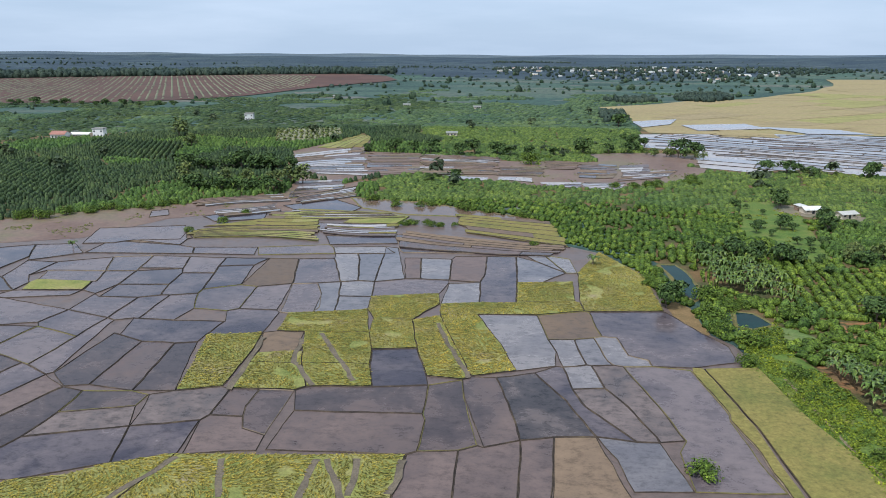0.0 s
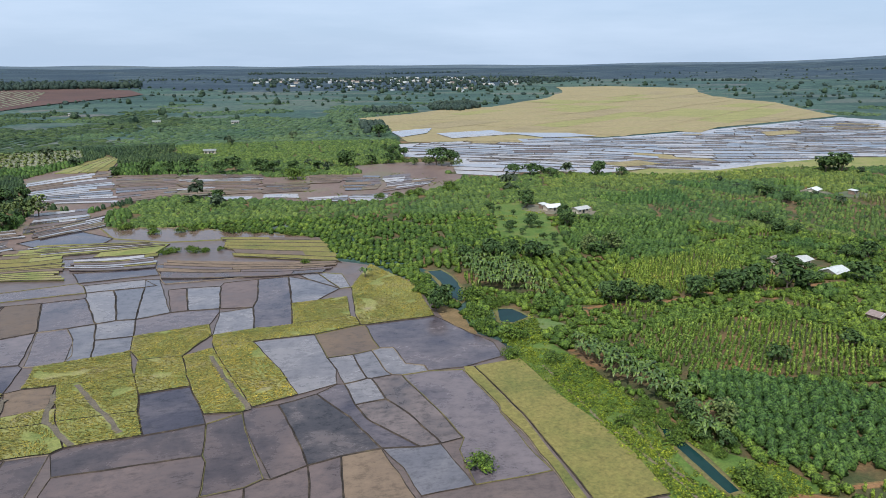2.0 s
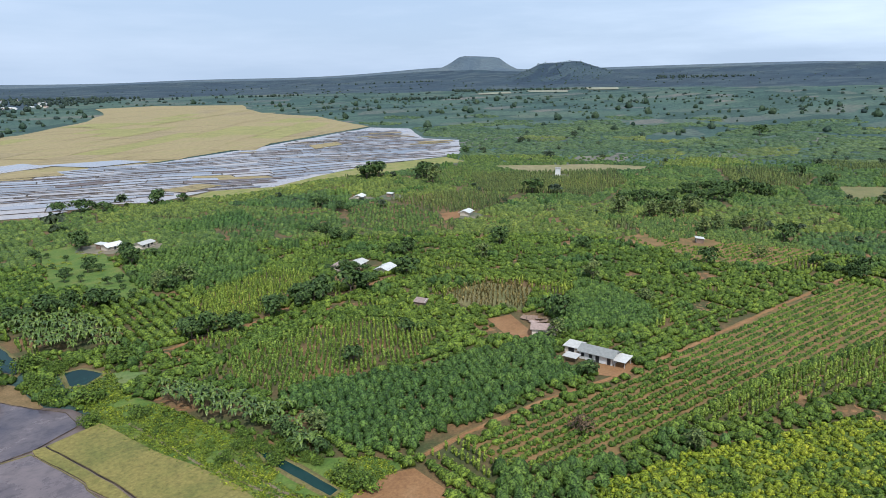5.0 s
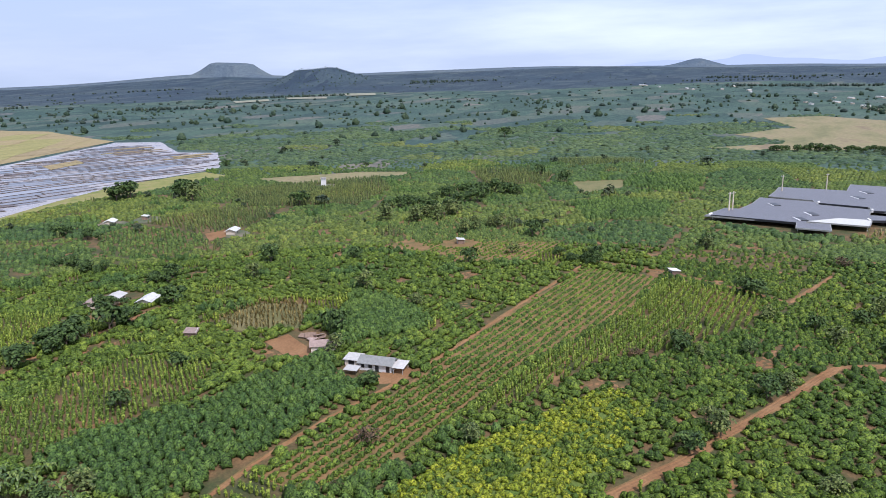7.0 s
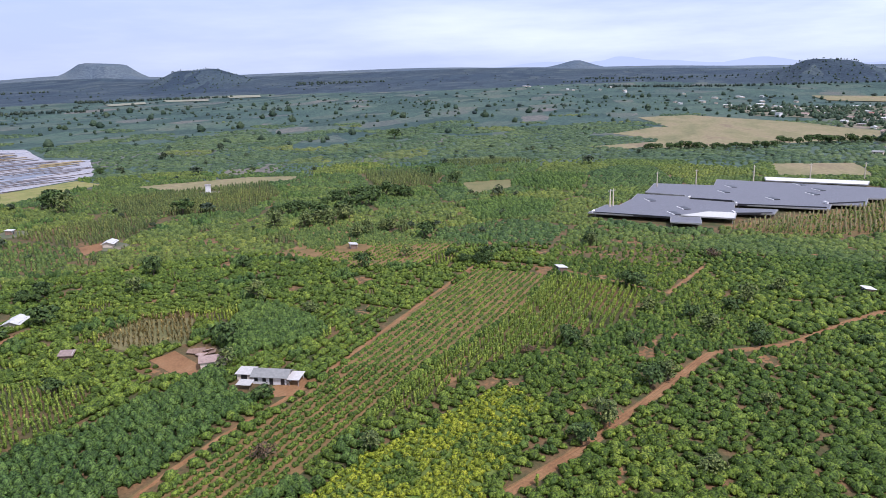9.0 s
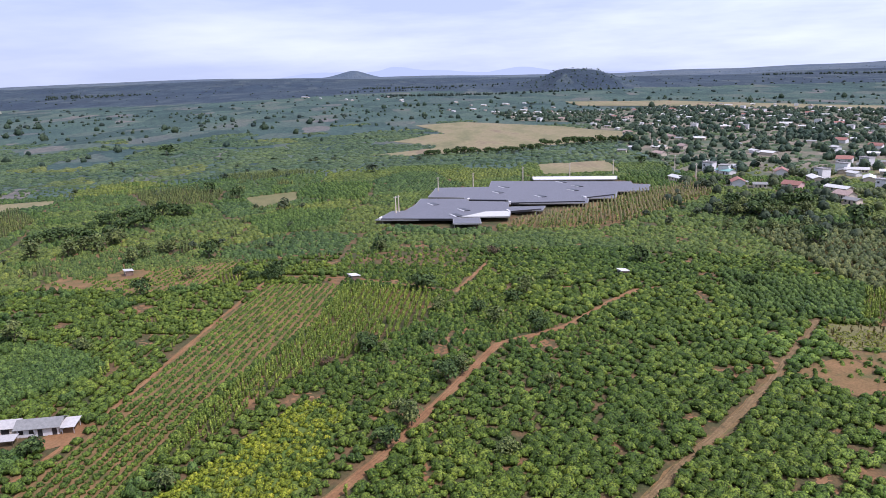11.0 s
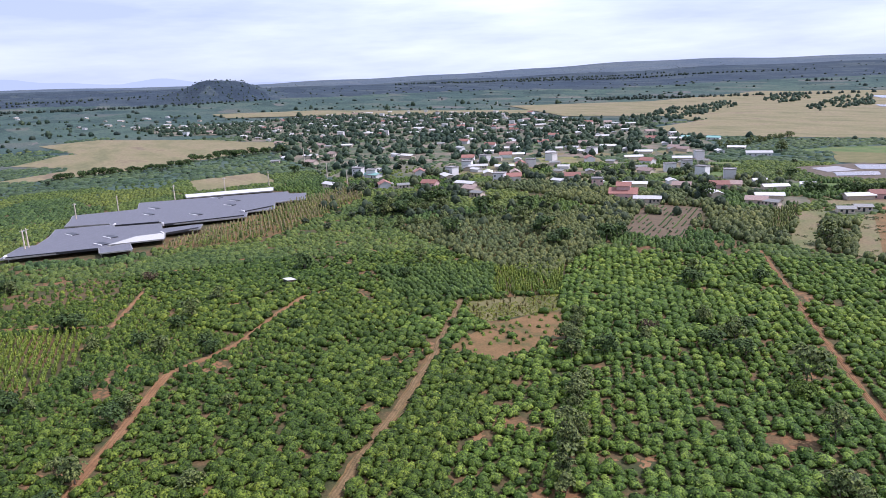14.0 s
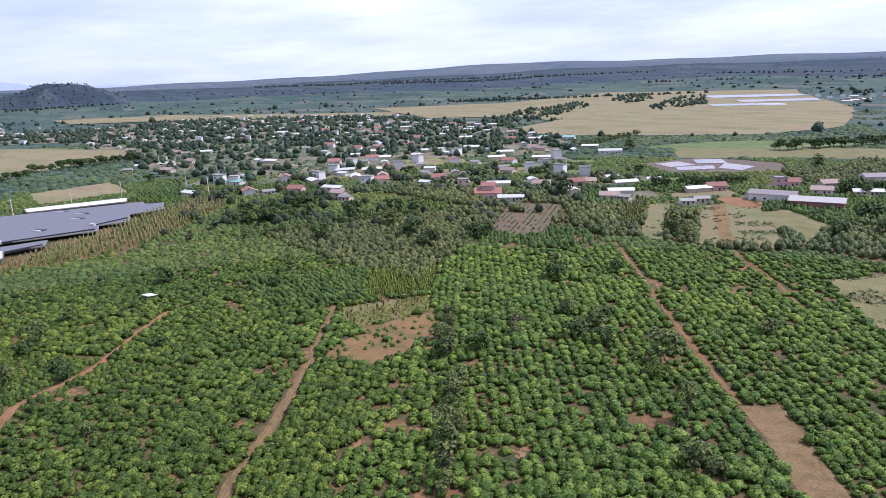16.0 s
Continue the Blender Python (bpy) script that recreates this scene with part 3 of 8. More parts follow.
WORDS = {"L": "flooded rice paddy with the sky's reflection painted pale", "W": "flooded rice paddy with still grey water inside muddy banks", "M": "drained rice paddy with thin water over grey mud", "D": "dark muddy rice paddy with patches of water",
         "B": "dry brown rice paddy inside low mud banks", "G": "yellow-green rice paddy with trampled stalks", "Y": "ripe yellow rice paddy inside low banks"}
RICE = {"G": [], "Y": []}


def paddy(kind, *p, bank=None):
    p = list(p)
    CLEAR.append(p)
    r = math.hypot(*p[0])
    if kind == "W" and p[0][0] > -62 and random.random() < 0.8:      # mid-basin water: the sky's reflection is put into a paler colour
        kind = "L"
    out = wobble(p, 2.6, 0.3)
    b = bank or (0.18 if r < 170 else 0.18 + (r - 170) * 0.0012)
    mid, inner = inset(out, b * 0.5), inset(out, b, 0.7)
    low, lip = 0.09 + max(0, r - 190) * 0.0012 + 0.02 * noise.noise(Vector((*p[0], 3))), 0.22 + b * 0.15 + max(0, r - 190) * 0.0012
    if kind in RICE:
        RICE[kind].append(inner)
        low += 0.25
    field = part("paddy_field", sheet(inner, low), M[LOOK[kind]])
    tagged(field, WORDS[kind], "paddy field", "rice paddies")
    bm = bmesh.new()
    rings = [[bm.verts.new((x, y, z)) for x, y in ring] for ring, z in ((out, 0.1), (mid, lip), (inset(out, b * 0.75, 0.6), lip * 0.9), (inset(out, b * 1.2, 0.7), 0.02))]
    n = len(out)
    for lo, hi in zip(rings, rings[1:]):
        for i in range(n):
            bm.faces.new((lo[i], lo[(i + 1) % n], hi[(i + 1) % n], hi[i]))
    part("bund", bm, M[random.choices(("bund", "bundpale", "bundgrass"), (0.76, 0.12, 0.12) if kind in "MB" else (0.9, 0.03, 0.07))[0]], field, "low earth bank with grass")


def terraces(n, kinds, *q, up=0.0):
    """A quarter of land cut into long narrow bowed strips, one above the other, each held by a low bank."""
    a, b, c, d = [Vector(v) for v in q]
    home = tagged(new("terraced_field"), "narrow terraced strips of red mud and standing water", "terraced field", kind="structure")
    banks = bmesh.new()
    n = max(n, int(n * 1.7))
    cuts = [0.0]
    for i in range(n):
        cuts.append(cuts[-1] + random.uniform(0.6, 1.4))
    long, deep = (b - a).length, (d - a).length
    bow = random.uniform(-0.06, 0.1) * long
    side = Vector((-(b - a).y, (b - a).x)).normalized()

    def at(s, f):
        v = a.lerp(b, s).lerp(d.lerp(c, s), f) + side * bow * math.sin(math.pi * s)
        w = noise.noise_vector(Vector((v.x / 16, v.y / 16, 3.0)))
        return v + Vector((w.x, w.y)) * min(1.6, deep / n * 0.45)

    for i in range(n):
        f, g = cuts[i] / cuts[-1], cuts[i + 1] / cuts[-1]
        s = random.uniform(-0.04, 0.08)
        while s < 0.93:
            e = min(s + random.uniform(0.25, 0.9), random.uniform(0.95, 1.04))
            if e > 0.86:
                e = random.uniform(0.95, 1.04)
            k = max(2, int((e - s) * long / 6))
            low = [at(s + (e - s) * j / k, f) for j in range(k + 1)]
            high = [at(s + (e - s) * j / k, g) for j in range(k + 1)]
            z = 0.1 + up + max(0, low[0].length - 190) * 0.0012 + 0.05 * i / n + random.uniform(0, 0.02)
            rim = [(v.x, v.y) for v in low + high[::-1]]
            top = sheet(rim, z)
            for (x0, y0), (x1, y1) in zip(rim, rim[1:] + rim[:1]):
                top.faces.new([top.verts.new(v) for v in ((x0, y0, z), (x1, y1, z), (x1, y1, 0.0), (x0, y0, 0.0))])
            part("strip", top, M[{"W": "silt", "M": "mudwet", "B": "mudbank", "R": "brown", "Y": "riceY", "G": "riceG"}[random.choice(kinds)]], home)
            prev = None
            for v in high:
                row = [banks.verts.new((v.x + side.x * o, v.y + side.y * o, z + h)) for o, h in ((-0.3, -0.04), (-0.1, 0.13), (0.1, 0.13), (0.3, -0.04))]
                if prev:
                    for m in range(3):
                        banks.faces.new((prev[m], prev[m + 1], row[m + 1], row[m]))
                prev = row
            s = e + 0.004
    CLEAR.append([(v.x, v.y) for v in (a, b, c, d)])
    part("bund", banks, M["bund"], home, "low dark bank")


PATCHES = {"ripefield": ("ripe", "wide field of ripe pale rice", "rice field"), "puddle": ("silt", "bright puddle in a rice field", "water"), "yard": ("yardland", "trodden yard between village houses", "yard"), "fallow": ("fallow", "fallow plot with dry grass and bare earth", "field"), "basin": ("mudflat", "wet mud between the paddies", "ground"), "mud": ("mudbank", "wet brown mud flat beside the paddies", "mud"), "river": ("river", "silty brown river", "river"),
           "riceY": ("ripe", "ripe yellow rice field", "field"), "flood": ("silt", "wide flooded rice field with bright still water", "flooded field"), "riceG": ("riceG", "yellow-green rice field", "field"),
           "redrows": ("redsoil", "red ploughed field with long pale rows", "field"), "orch": ("grassdry", "dry yellowish orchard plot", "field"), "soil": ("soil", "bare red earth yard", "yard"),
           "grass": ("grass", "short green meadow", "meadow"), "ricebright": ("ricebright", "bright green grass verge beside a path", "verge"), "soilthin": ("soilthin", "weedy red soil plot", "field"),
           "tan": ("tan", "dry tan stubble field", "field"), "maizedry": ("grassdry", "plot of dry soil under withered maize", "field"), "soilstrip": ("strip", "bare pale red soil strip", "field"),
           "herb": ("grassdry", "plot of yellowish herbs and dry grass", "field"), "grassdry": ("grassdry", "dry grass plot", "field"), "plow": ("plowed", "ploughed brown plot with planted rows", "field"), "bog": ("trodden", "brown boggy hollow with puddles", "bog"),
           "pale": ("paleplants", "pale dry field far off", "field"), "village": ("yardland", "trodden ground and gardens of the village", "ground"), "limeplot": ("ricebright", "weedy ground under yellow shrubs", "ground"), "redcrop": ("soilthin", "weedy red soil under young coffee", "ground"), "crops": ("cropsoil", "weedy red soil under the crops", "ground"), "pond": ("pond", "green pond with still water", "pond"), "wrice": ("silt", "flooded part of a stubble field", "flooded field")}
LEVEL = {"pond": 0.14, "basin": 0.03, "mud": 0.07, "river": 0.16, "crops": 0.015, "village": 0.02, "flood": 0.12, "riceY": 0.4, "puddle": 0.6, "redrows": 0.2, "wrice": 0.3, "bog": 0.1}
count = [0]


def patch(kind, *p):
    p = list(p)
    look_of, words, cat = PATCHES[kind]
    r = min(math.hypot(*v) for v in p)
    big = max(abs(area2(p)) ** 0.5 / 14, 3.0)
    out = wobble(p, big, big * (0.05 if kind == "mud" else 0.16), 7.0)
    count[0] += 1
    z = LEVEL.get(kind, 0.06) + (0.002 * (count[0] % 7) if kind == "crops" else 0.006 * (count[0] % 9) + max(0, r - 250) * 0.0004)
    bm = sheet(out, z)
    if max(math.hypot(*v) for v in p) > 900:
        for _ in range(3):
            bmesh.ops.subdivide_edges(bm, edges=[e for e in bm.edges if e.calc_length() > 60], cuts=1, use_grid_fill=False)
            bmesh.ops.triangulate(bm, faces=bm.faces[:])
        for v in bm.verts:
            v.co.z = z + lift(v.co.x, v.co.y)
    name = {"pond": "pond", "river": "river", "basin": "ground_basin", "soil": "yard", "crops": "ground_crops", "village": "ground_village", "redcrop": "ground_plot", "limeplot": "ground_plot"}.get(kind, "field")
    ob = tagged(part(name, bm, M[look_of]), words, cat, kind="structure")
    if kind in ("pond", "river"):
        q = wobble(p, 3.0, 0.5, 7.0)
        rim = bmesh.new()
        rings = [[rim.verts.new((x, y, zz)) for x, y in ring] for ring, zz in ((inset(q, -1.0, 0.5), 0.0), (inset(q, -0.2, 0.5), 0.35), (inset(q, 0.4, 0.8), 0.02))]
        n = len(q)
        for lo, hi in zip(rings, rings[1:]):
            for i in range(n):
                rim.faces.new((lo[i], lo[(i + 1) % n], hi[(i + 1) % n], hi[i]))
        part("bank", rim, M["bundgrass"], ob, "grassy earth bank")
    if kind == "pond":
        PONDS.append(inset(p, -0.4))
        CLEAR.append(inset(p, -2.5))
    if kind == "redcrop":
        ZONES.append(("young", p))
    elif kind in ("crops", "village", "limeplot"):
        pass
    elif kind not in ("soilthin", "herb", "orch", "plow", "maizedry"):
        CLEAR.append(p)
    else:
        ZONES.append((kind, p))


def track(width, *p, worn=True):
    """A dirt track with worn wheel ruts and a ragged edge."""
    pts = [Vector(v) for v in p]
    line = []
    for a, b in zip(pts, pts[1:]):
        k = max(1, int((b - a).length / 3))
        line += [a.lerp(b, i / k) for i in range(k)]
    line.append(pts[-1])
    TRACKS.append((line, width / 2))
    bm = bmesh.new()
    prev = None
    for i, c in enumerate(line):
        t = (line[min(i + 1, len(line) - 1)] - line[max(i - 1, 0)]).normalized()
        s = Vector((-t.y, t.x))
        w = width / 2 * (1 + 0.35 * noise.noise(Vector((c.x / 5, c.y / 5, 1))))
        o = 0.5 * noise.noise(Vector((c.x / 11, c.y / 11, 9)))
        row = [bm.verts.new((*(c + s * (o + w * f)), 0.1 + h)) for f, h in ((-1, -0.05), (-0.75, 0.06), (-0.45, -0.02), (0, 0.07), (0.45, -0.02), (0.75, 0.06), (1, -0.05))]
        if prev:
            for q in range(6):
                bm.faces.new((prev[q], prev[q + 1], row[q + 1], row[q]))
        prev = row
    if width > 1:      # a ragged shoulder of weeds and washed-out soil
        low = bmesh.new()
        prev = None
        for i, c in enumerate(line):
            t = (line[min(i + 1, len(line) - 1)] - line[max(i - 1, 0)]).normalized()
            s = Vector((-t.y, t.x))
            w = width / 2 + 0.35 + 0.6 * noise.noise(Vector((c.x / 4, c.y / 4, 14)))
            q = width / 2 + 0.35 + 0.6 * noise.noise(Vector((c.x / 4, c.y / 4, 24)))
            row = [low.verts.new((*(c - s * w), 0.035)), low.verts.new((*(c + s * q), 0.035))]
            if prev:
                low.faces.new((prev[0], prev[1], row[1], row[0]))
            prev = row
        tagged(part("ground_shoulder", low, M["soilthin"]), "weedy shoulder of a dirt track", "ground", kind="structure")
    tagged(part("road", bm, M["soil" if width > 1 and worn else "strip" if width > 1 else "bundpale"]), ("rutted red dirt track between the fields" if worn else "dry grassy dirt track between the fields") if width > 1 else "narrow pale footpath along the grass verge", "dirt track" if width > 1 else "footpath", kind="structure")


def ridges(name, words, material, poly, angle, pitch, width, high, gap=0.0, jitter=0.15):
    """Long low ridges that run across an outline, as one mesh."""
    c, s = math.cos(radians(angle)), math.sin(radians(angle))
    rot = [(x * c + y * s, -x * s + y * c) for x, y in poly]
    bm = bmesh.new()
    v = min(y for _, y in rot) + pitch / 2
    while v < max(y for _, y in rot):
        w = v + random.uniform(-jitter, jitter) * pitch
        xs = sorted((x1 - x0) * (w - y0) / (y1 - y0) + x0 for (x0, y0), (x1, y1) in zip(rot, rot[1:] + rot[:1]) if (y0 > w) != (y1 > w))
        for x0, x1 in zip(xs[::2], xs[1::2]):
            n = max(2, int((x1 - x0) / (pitch * 1.2)))
            prev = None
            for i in range(n + 1):
                x = x0 + (x1 - x0) * i / n
                d = pitch * min(0.3, jitter) * noise.noise(Vector((x / (pitch * 4), w / (pitch * 4), 5)))
                if random.random() < gap:
                    prev = None
                    continue
                row = []
                for o, h in ((-0.5, -0.1), (-0.22, high), (0.22, high), (0.5, -0.1)):
                    yy = w + d + o * width
                    X, Y = x * c - yy * s, x * s + yy * c
                    row.append(bm.verts.new((X, Y, h + 0.1 + max(0, math.hypot(X, Y) - 250) * 0.0004 + lift(X, Y))))
                if prev:
                    for q in range(3):
                        bm.faces.new((prev[q], prev[q + 1], row[q + 1], row[q]))
                prev = row
        v += pitch
    return tagged(part(name, bm, M[material]), words, name.replace("_", " "), kind="stuff")


# gardens, yards and houses along the village edge
EDGE = []
edge = random.Random(77)
while len(EDGE) < 46:
    x, y = edge.uniform(180, 560), edge.uniform(-560, -290)
    if inside(np.array([x]), np.array([y]), [(300, -345), (470, -300), (560, -400), (440, -545), (290, -470), (190, -400)])[0] and all((x - q[0]) ** 2 + (y - q[1]) ** 2 > 340 for q in EDGE):
        EDGE.append((x, y, edge.choice([-35, 10, 40, 55]), edge.choice(["tinwhite", "tinlong", "tilebrown", "boxwhite", "tinsmall", "tinwhite", "gablewhite", "tinlong"])))
for i, (x, y, turn, _) in enumerate(EDGE):
    c, q = math.cos(radians(turn)), math.sin(radians(turn))
    L, W = edge.uniform(9, 22), edge.uniform(7, 13)
    ox, oy = edge.uniform(-9, 9), edge.uniform(-9, 9)
    patch(("fallow", "grass", "yard", "fallow", "tan", "yard")[i % 6], *[(x + ox + u * L * c - v * W * q, y + oy + u * L * q + v * W * c) for u, v in ((-1, -1), (1, -1), (1, 1), (-1, 1))])

# outlines of the plots on the plan
patch("basin", (-71.5, 70.0), (-201.4, 230.0), (-177.4, 225.6), (-150.8, 235.7), (-132.8, 266.9), (-107.7, 282.5), (-95.4, 316.0), (-72.0, 331.7), (-53.3, 289.1), (-37.7, 279.8), (-12.5, 284.0), (16.8, 268.8), (24.8, 237.4), (34.6, 231.1), (43.8, 205.3), (44.7, 175.7), (49.6, 161.5), (54.6, 153.7), (56.4, 141.8), (58.4, 121.6), (61.0, 109.0), (61.9, 97.7), (61.5, 84.4), (42.3, 79.1), (-15.2, 75.2))
patch("mud", (-194.1, 221.1), (-216.1, 248.0), (-199.0, 255.0), (-179.4, 270.6), (-142.6, 287.7), (-116.0, 305.4), (-97.4, 322.7), (-93.6, 309.6), (-106.5, 279.4), (-131.5, 264.1), (-149.0, 232.6), (-175.3, 222.7))
patch("mud", (-139.0, 459.2), (-109, 551), (-97, 534), (-91.2, 462.7), (-45.6, 450.7), (4.9, 428.8), (65.8, 428.3), (101.6, 423.5), (117.4, 408.9), (103.7, 374.6), (67.8, 347.3), (20.8, 344.2), (-10.3, 363.3), (-44.4, 377.7), (-69.9, 365.0), (-80.8, 346.0), (-107.7, 369.0))
patch("mud", (-106.7, 365.6), (-80.5, 344.5), (-68.7, 355.0), (-68.6, 318.2), (-58.6, 286.5), (-76.7, 285.0), (-94.7, 280.3), (-100.7, 315.6))
patch("river", (-67.3, 311.7), (-35.9, 304.4), (-3.2, 285.9), (16.0, 274.4), (14.6, 268.6), (-12.2, 277.9), (-37.7, 279.8), (-58.5, 290.9))
patch("mud", (57.9, 465.0), (93.8, 472.8), (132.4, 463.7), (117.3, 423.9), (76.9, 384.6), (60.8, 367.9))
patch("ripefield", (115, 861), (192, 913), (268, 1009), (338, 1023), (475, 1186), (620, 1404), (695, 1625), (827, 1612), (968, 1466), (820, 1179), (798, 991), (686, 728), (528, 665), (409, 617), (301, 586), (246, 590), (155, 589), (115, 595), (129, 720))
patch("flood", (113, 580), (153, 581), (229, 602), (296, 577), (402, 607), (529, 654), (671, 712), (689, 653), (588, 536), (596, 493), (485, 397), (417, 413), (325, 400), (274.8, 385.4), (240.5, 402.0), (199.0, 394.9), (172.1, 413.1), (137.0, 398.1), (114.3, 413.5), (131, 487), (99, 500), (109, 578))
patch("riceG", (214.5, 390.0), (252.3, 406.8), (294.0, 398.9), (391, 412), (467, 399), (453, 364), (373, 368), (310.2, 381.4), (266.0, 372.9), (231.6, 373.1))
patch("redrows", (-702, 840), (-1148, 1385), (-1084, 1457), (-960, 1581), (-783, 1704), (-584, 1794), (-395, 1865), (-285, 1738), (-233, 1574), (-333, 1278), (-373, 1036), (-427, 941), (-511, 873), (-639, 852))
patch("orch", (-192, 596), (-141, 613), (-123, 550), (-142, 507), (-165, 505))
patch("soilstrip", (47.0, 183.1), (50.4, 177.5), (50.7, 159.7), (47.1, 157.4), (44.8, 168.6), (44.6, 178.0))
patch("soil", (67.4, 80.2), (77.1, 80.7), (81.3, 80.6), (85.5, 78.0), (83.8, 69.0), (80.4, 64.8))
patch("soil", (158.8, 117.4), (166.5, 114.1), (155.4, 96.7), (151.4, 97.7), (150.8, 103.8))
patch("soil", (146.7, 76.7), (150.0, 75.4), (156.9, 69.6), (155.1, 67.2), (146.0, 67.9), (143.1, 73.1))
patch("soil", (273.0, 235.2), (283.9, 230.9), (271.2, 220.4), (260.7, 222.7))
patch("soil", (170.7, 200.9), (178.6, 193.4), (170.7, 181.8), (161.7, 187.2))
patch("ricebright", (106.8, 317.3), (120.8, 317.7), (124.4, 297.6), (107.3, 226.0), (99.1, 219.4), (96.1, 251.0), (86.8, 250.8))
patch("grass", (65.2, 168.0), (72.5, 164.8), (75.4, 158.6), (66.1, 154.5), (59.8, 161.8))
patch("ricebright", (52.5, 144.7), (58.6, 144.6), (62.2, 136.9), (63.8, 118.4), (65.4, 101.2), (66.7, 86.6), (64.4, 80.4), (60.3, 83.6), (61.0, 85.3), (58.1, 108.1), (55.7, 128.8))
patch("pale", (1689, 1326), (1836, 1307), (1707, 1214), (1598, 1245))
patch("pale", (1925, 1309), (1953, 1174), (1844, 1107), (1820, 1227))
patch("pale", (2142, 1220), (2181, 1120), (2058, 1056), (2025, 1143))
patch("soilthin", (274.6, 136.4), (315.5, 125.7), (308.8, 69.7), (281.7, 70.5), (267.2, 95.9))
patch("grassdry", (483.4, 94.0), (501, 63), (462.1, 54.2), (438.5, 79.3))
patch("tan", (443, 331), (497, 267), (507, 228), (486, 223), (425, 283))
patch("maizedry", (168.5, 144.1), (189.0, 141.0), (193.1, 124.9), (172.6, 113.1), (163.9, 128.5))
patch("soilthin", (169.7, -125.1), (164.9, -155.3), (154.8, -147.2), (142.8, -126.1), (143.9, -117.5), (157.1, -128.3))
patch("herb", (192.7, -135.0), (178.9, -165.7), (165.2, -154.6), (171.4, -127.2), (179.2, -127.2))
patch("soilthin", (159.0, -104.5), (167.3, -124.4), (157.5, -127.6), (140.8, -115.2), (150.5, -109.2))
patch("soilstrip", (60.7, -155.6), (53.4, -162.0), (46.2, -153.4), (29.3, -133.8), (23.1, -126.3), (29.5, -120.6), (35.7, -128.0), (52.5, -147.8))
patch("grassdry", (81.7, -268.3), (67.3, -292.2), (47.3, -312.1), (26.0, -240.3), (48.7, -221.3))
patch("soil", (187.6, -395.0), (184.1, -407.6), (160.3, -398.5), (152.8, -381.3), (167.5, -379.2))
patch("soilthin", (181.1, -378.9), (175.5, -384.1), (121.0, -282.3), (133.5, -294.4))
patch("plow", (276.8, -318.2), (246.4, -330.9), (204.8, -261.8), (232.3, -249.8))
patch("fallow", (207.6, -358.8), (202.8, -375.3), (158.1, -288.0), (169.4, -286.3))
patch("fallow", (183.2, -370.3), (165.3, -400.1), (121.3, -326.4), (113.7, -303.2), (140.4, -287.2))
patch("grassdry", (151.3, -368.4), (142.3, -386.4), (110.9, -358.2), (106.5, -321.6), (124.5, -335.5))
patch("tan", (726, 15), (776, -55), (933, -88), (1160, -49), (1202, -131), (1021, -261), (851, -314), (787, -235), (723, -98), (706, -11))
patch("tan", (1314, -1005), (1109, -1239), (1095, -1625), (669, -1737), (369, -1203), (275, -879), (318, -765), (419, -707), (545, -663), (640, -735), (686, -944), (929, -834))
patch("tan", (1781, -451), (1652, -665), (1147, -935), (1054, -860), (1451, -608), (1591, -435))
patch("tan", (876, -11), (968, -65), (967, -179), (949, -278), (882, -322), (824, -229), (774, -142), (745, -91))
patch("tan", (601, -132), (608, -195), (534, -185), (530, -123))
patch("riceG", (521, -387), (479, -447), (439, -416), (478, -361))
patch("grassdry", (344, -624), (205, -678), (143, -693), (130, -636), (218, -587), (298, -551))
patch("bog", (306, -504), (282, -561), (216, -560), (198, -525), (221, -493), (262, -472))
patch("grass", (367, -601), (352, -649), (308, -703), (219, -724), (170, -715), (243, -650))
patch("pond", (50.7, 216.3), (55.4, 216.1), (57.3, 208.1), (56.2, 188.0), (53.0, 183.7), (51.1, 188.6), (52.0, 204.9))
patch("pond", (61.1, 175.7), (65.4, 174.8), (67.7, 167.2), (61.9, 164.2), (59.0, 165.8))
patch("pond", (70.5, 107.8), (71.8, 102.6), (72.0, 92.4), (71.7, 83.6), (69.4, 83.4), (69.3, 92.2), (69.0, 100.7))
patch("wrice", (776, -1506), (608, -1580), (555, -1534), (717, -1440))
patch("wrice", (641, -1386), (515, -1453), (486, -1388), (599, -1319))
patch("wrice", (633, -1254), (518, -1302), (490, -1257), (600, -1209))

VERGE = [(54.5, 161.2), (69.0, 169.0), (66.0, 149.0), (68.5, 140.0), (70.0, 124.0), (71.5, 110.0), (74.0, 97.0), (83.0, 88.0), (85.5, 80.0), (60.1, 80.0), (58.6, 109.1), (57.4, 138.6)]
patch("ricebright", *VERGE)
track(1.05, (89.2, 80.2), (103.1, 78.9), (123.2, 75.1), (151.2, 66.8), (179.4, 61.6), (222.3, 54.5), (265.2, 46.6), (277.6, 43.2))
track(2.2, (114.7, 10.9), (132.5, -1.6), (144.0, -7.9), (161.9, -18.4), (190.4, -34.2), (201.1, -56.9), (222.8, -78.0), (235.4, -92.3), (235.1, -101.7))
track(1.95, (103.7, -43.2), (120.0, -59.6), (134.7, -76.6), (154.6, -97.3), (178.6, -119.5), (194.5, -134.3), worn=False)
track(1.15, (277.6, 43.2), (269.0, 11.3), (244.0, -27.3), (281.4, -43.6))
track(1.15, (171.4, -270.8), (124.2, -221.7), (96.7, -192.6), (73.7, -168.8), (61.1, -156.5))
track(1.15, (128.3, -291.6), (93.9, -255.6), (74.7, -231.4))
track(1.4, (85.8, 169.4), (95.3, 171.0), (108.2, 168.1), (126.2, 173.2), (145.0, 170.8), (174.4, 171.0))
track(0.7, (59.5, 137.1), (60.3, 125.6), (60.5, 108.8), (62.4, 96.6), (64.2, 87.2), (63.9, 81.2))
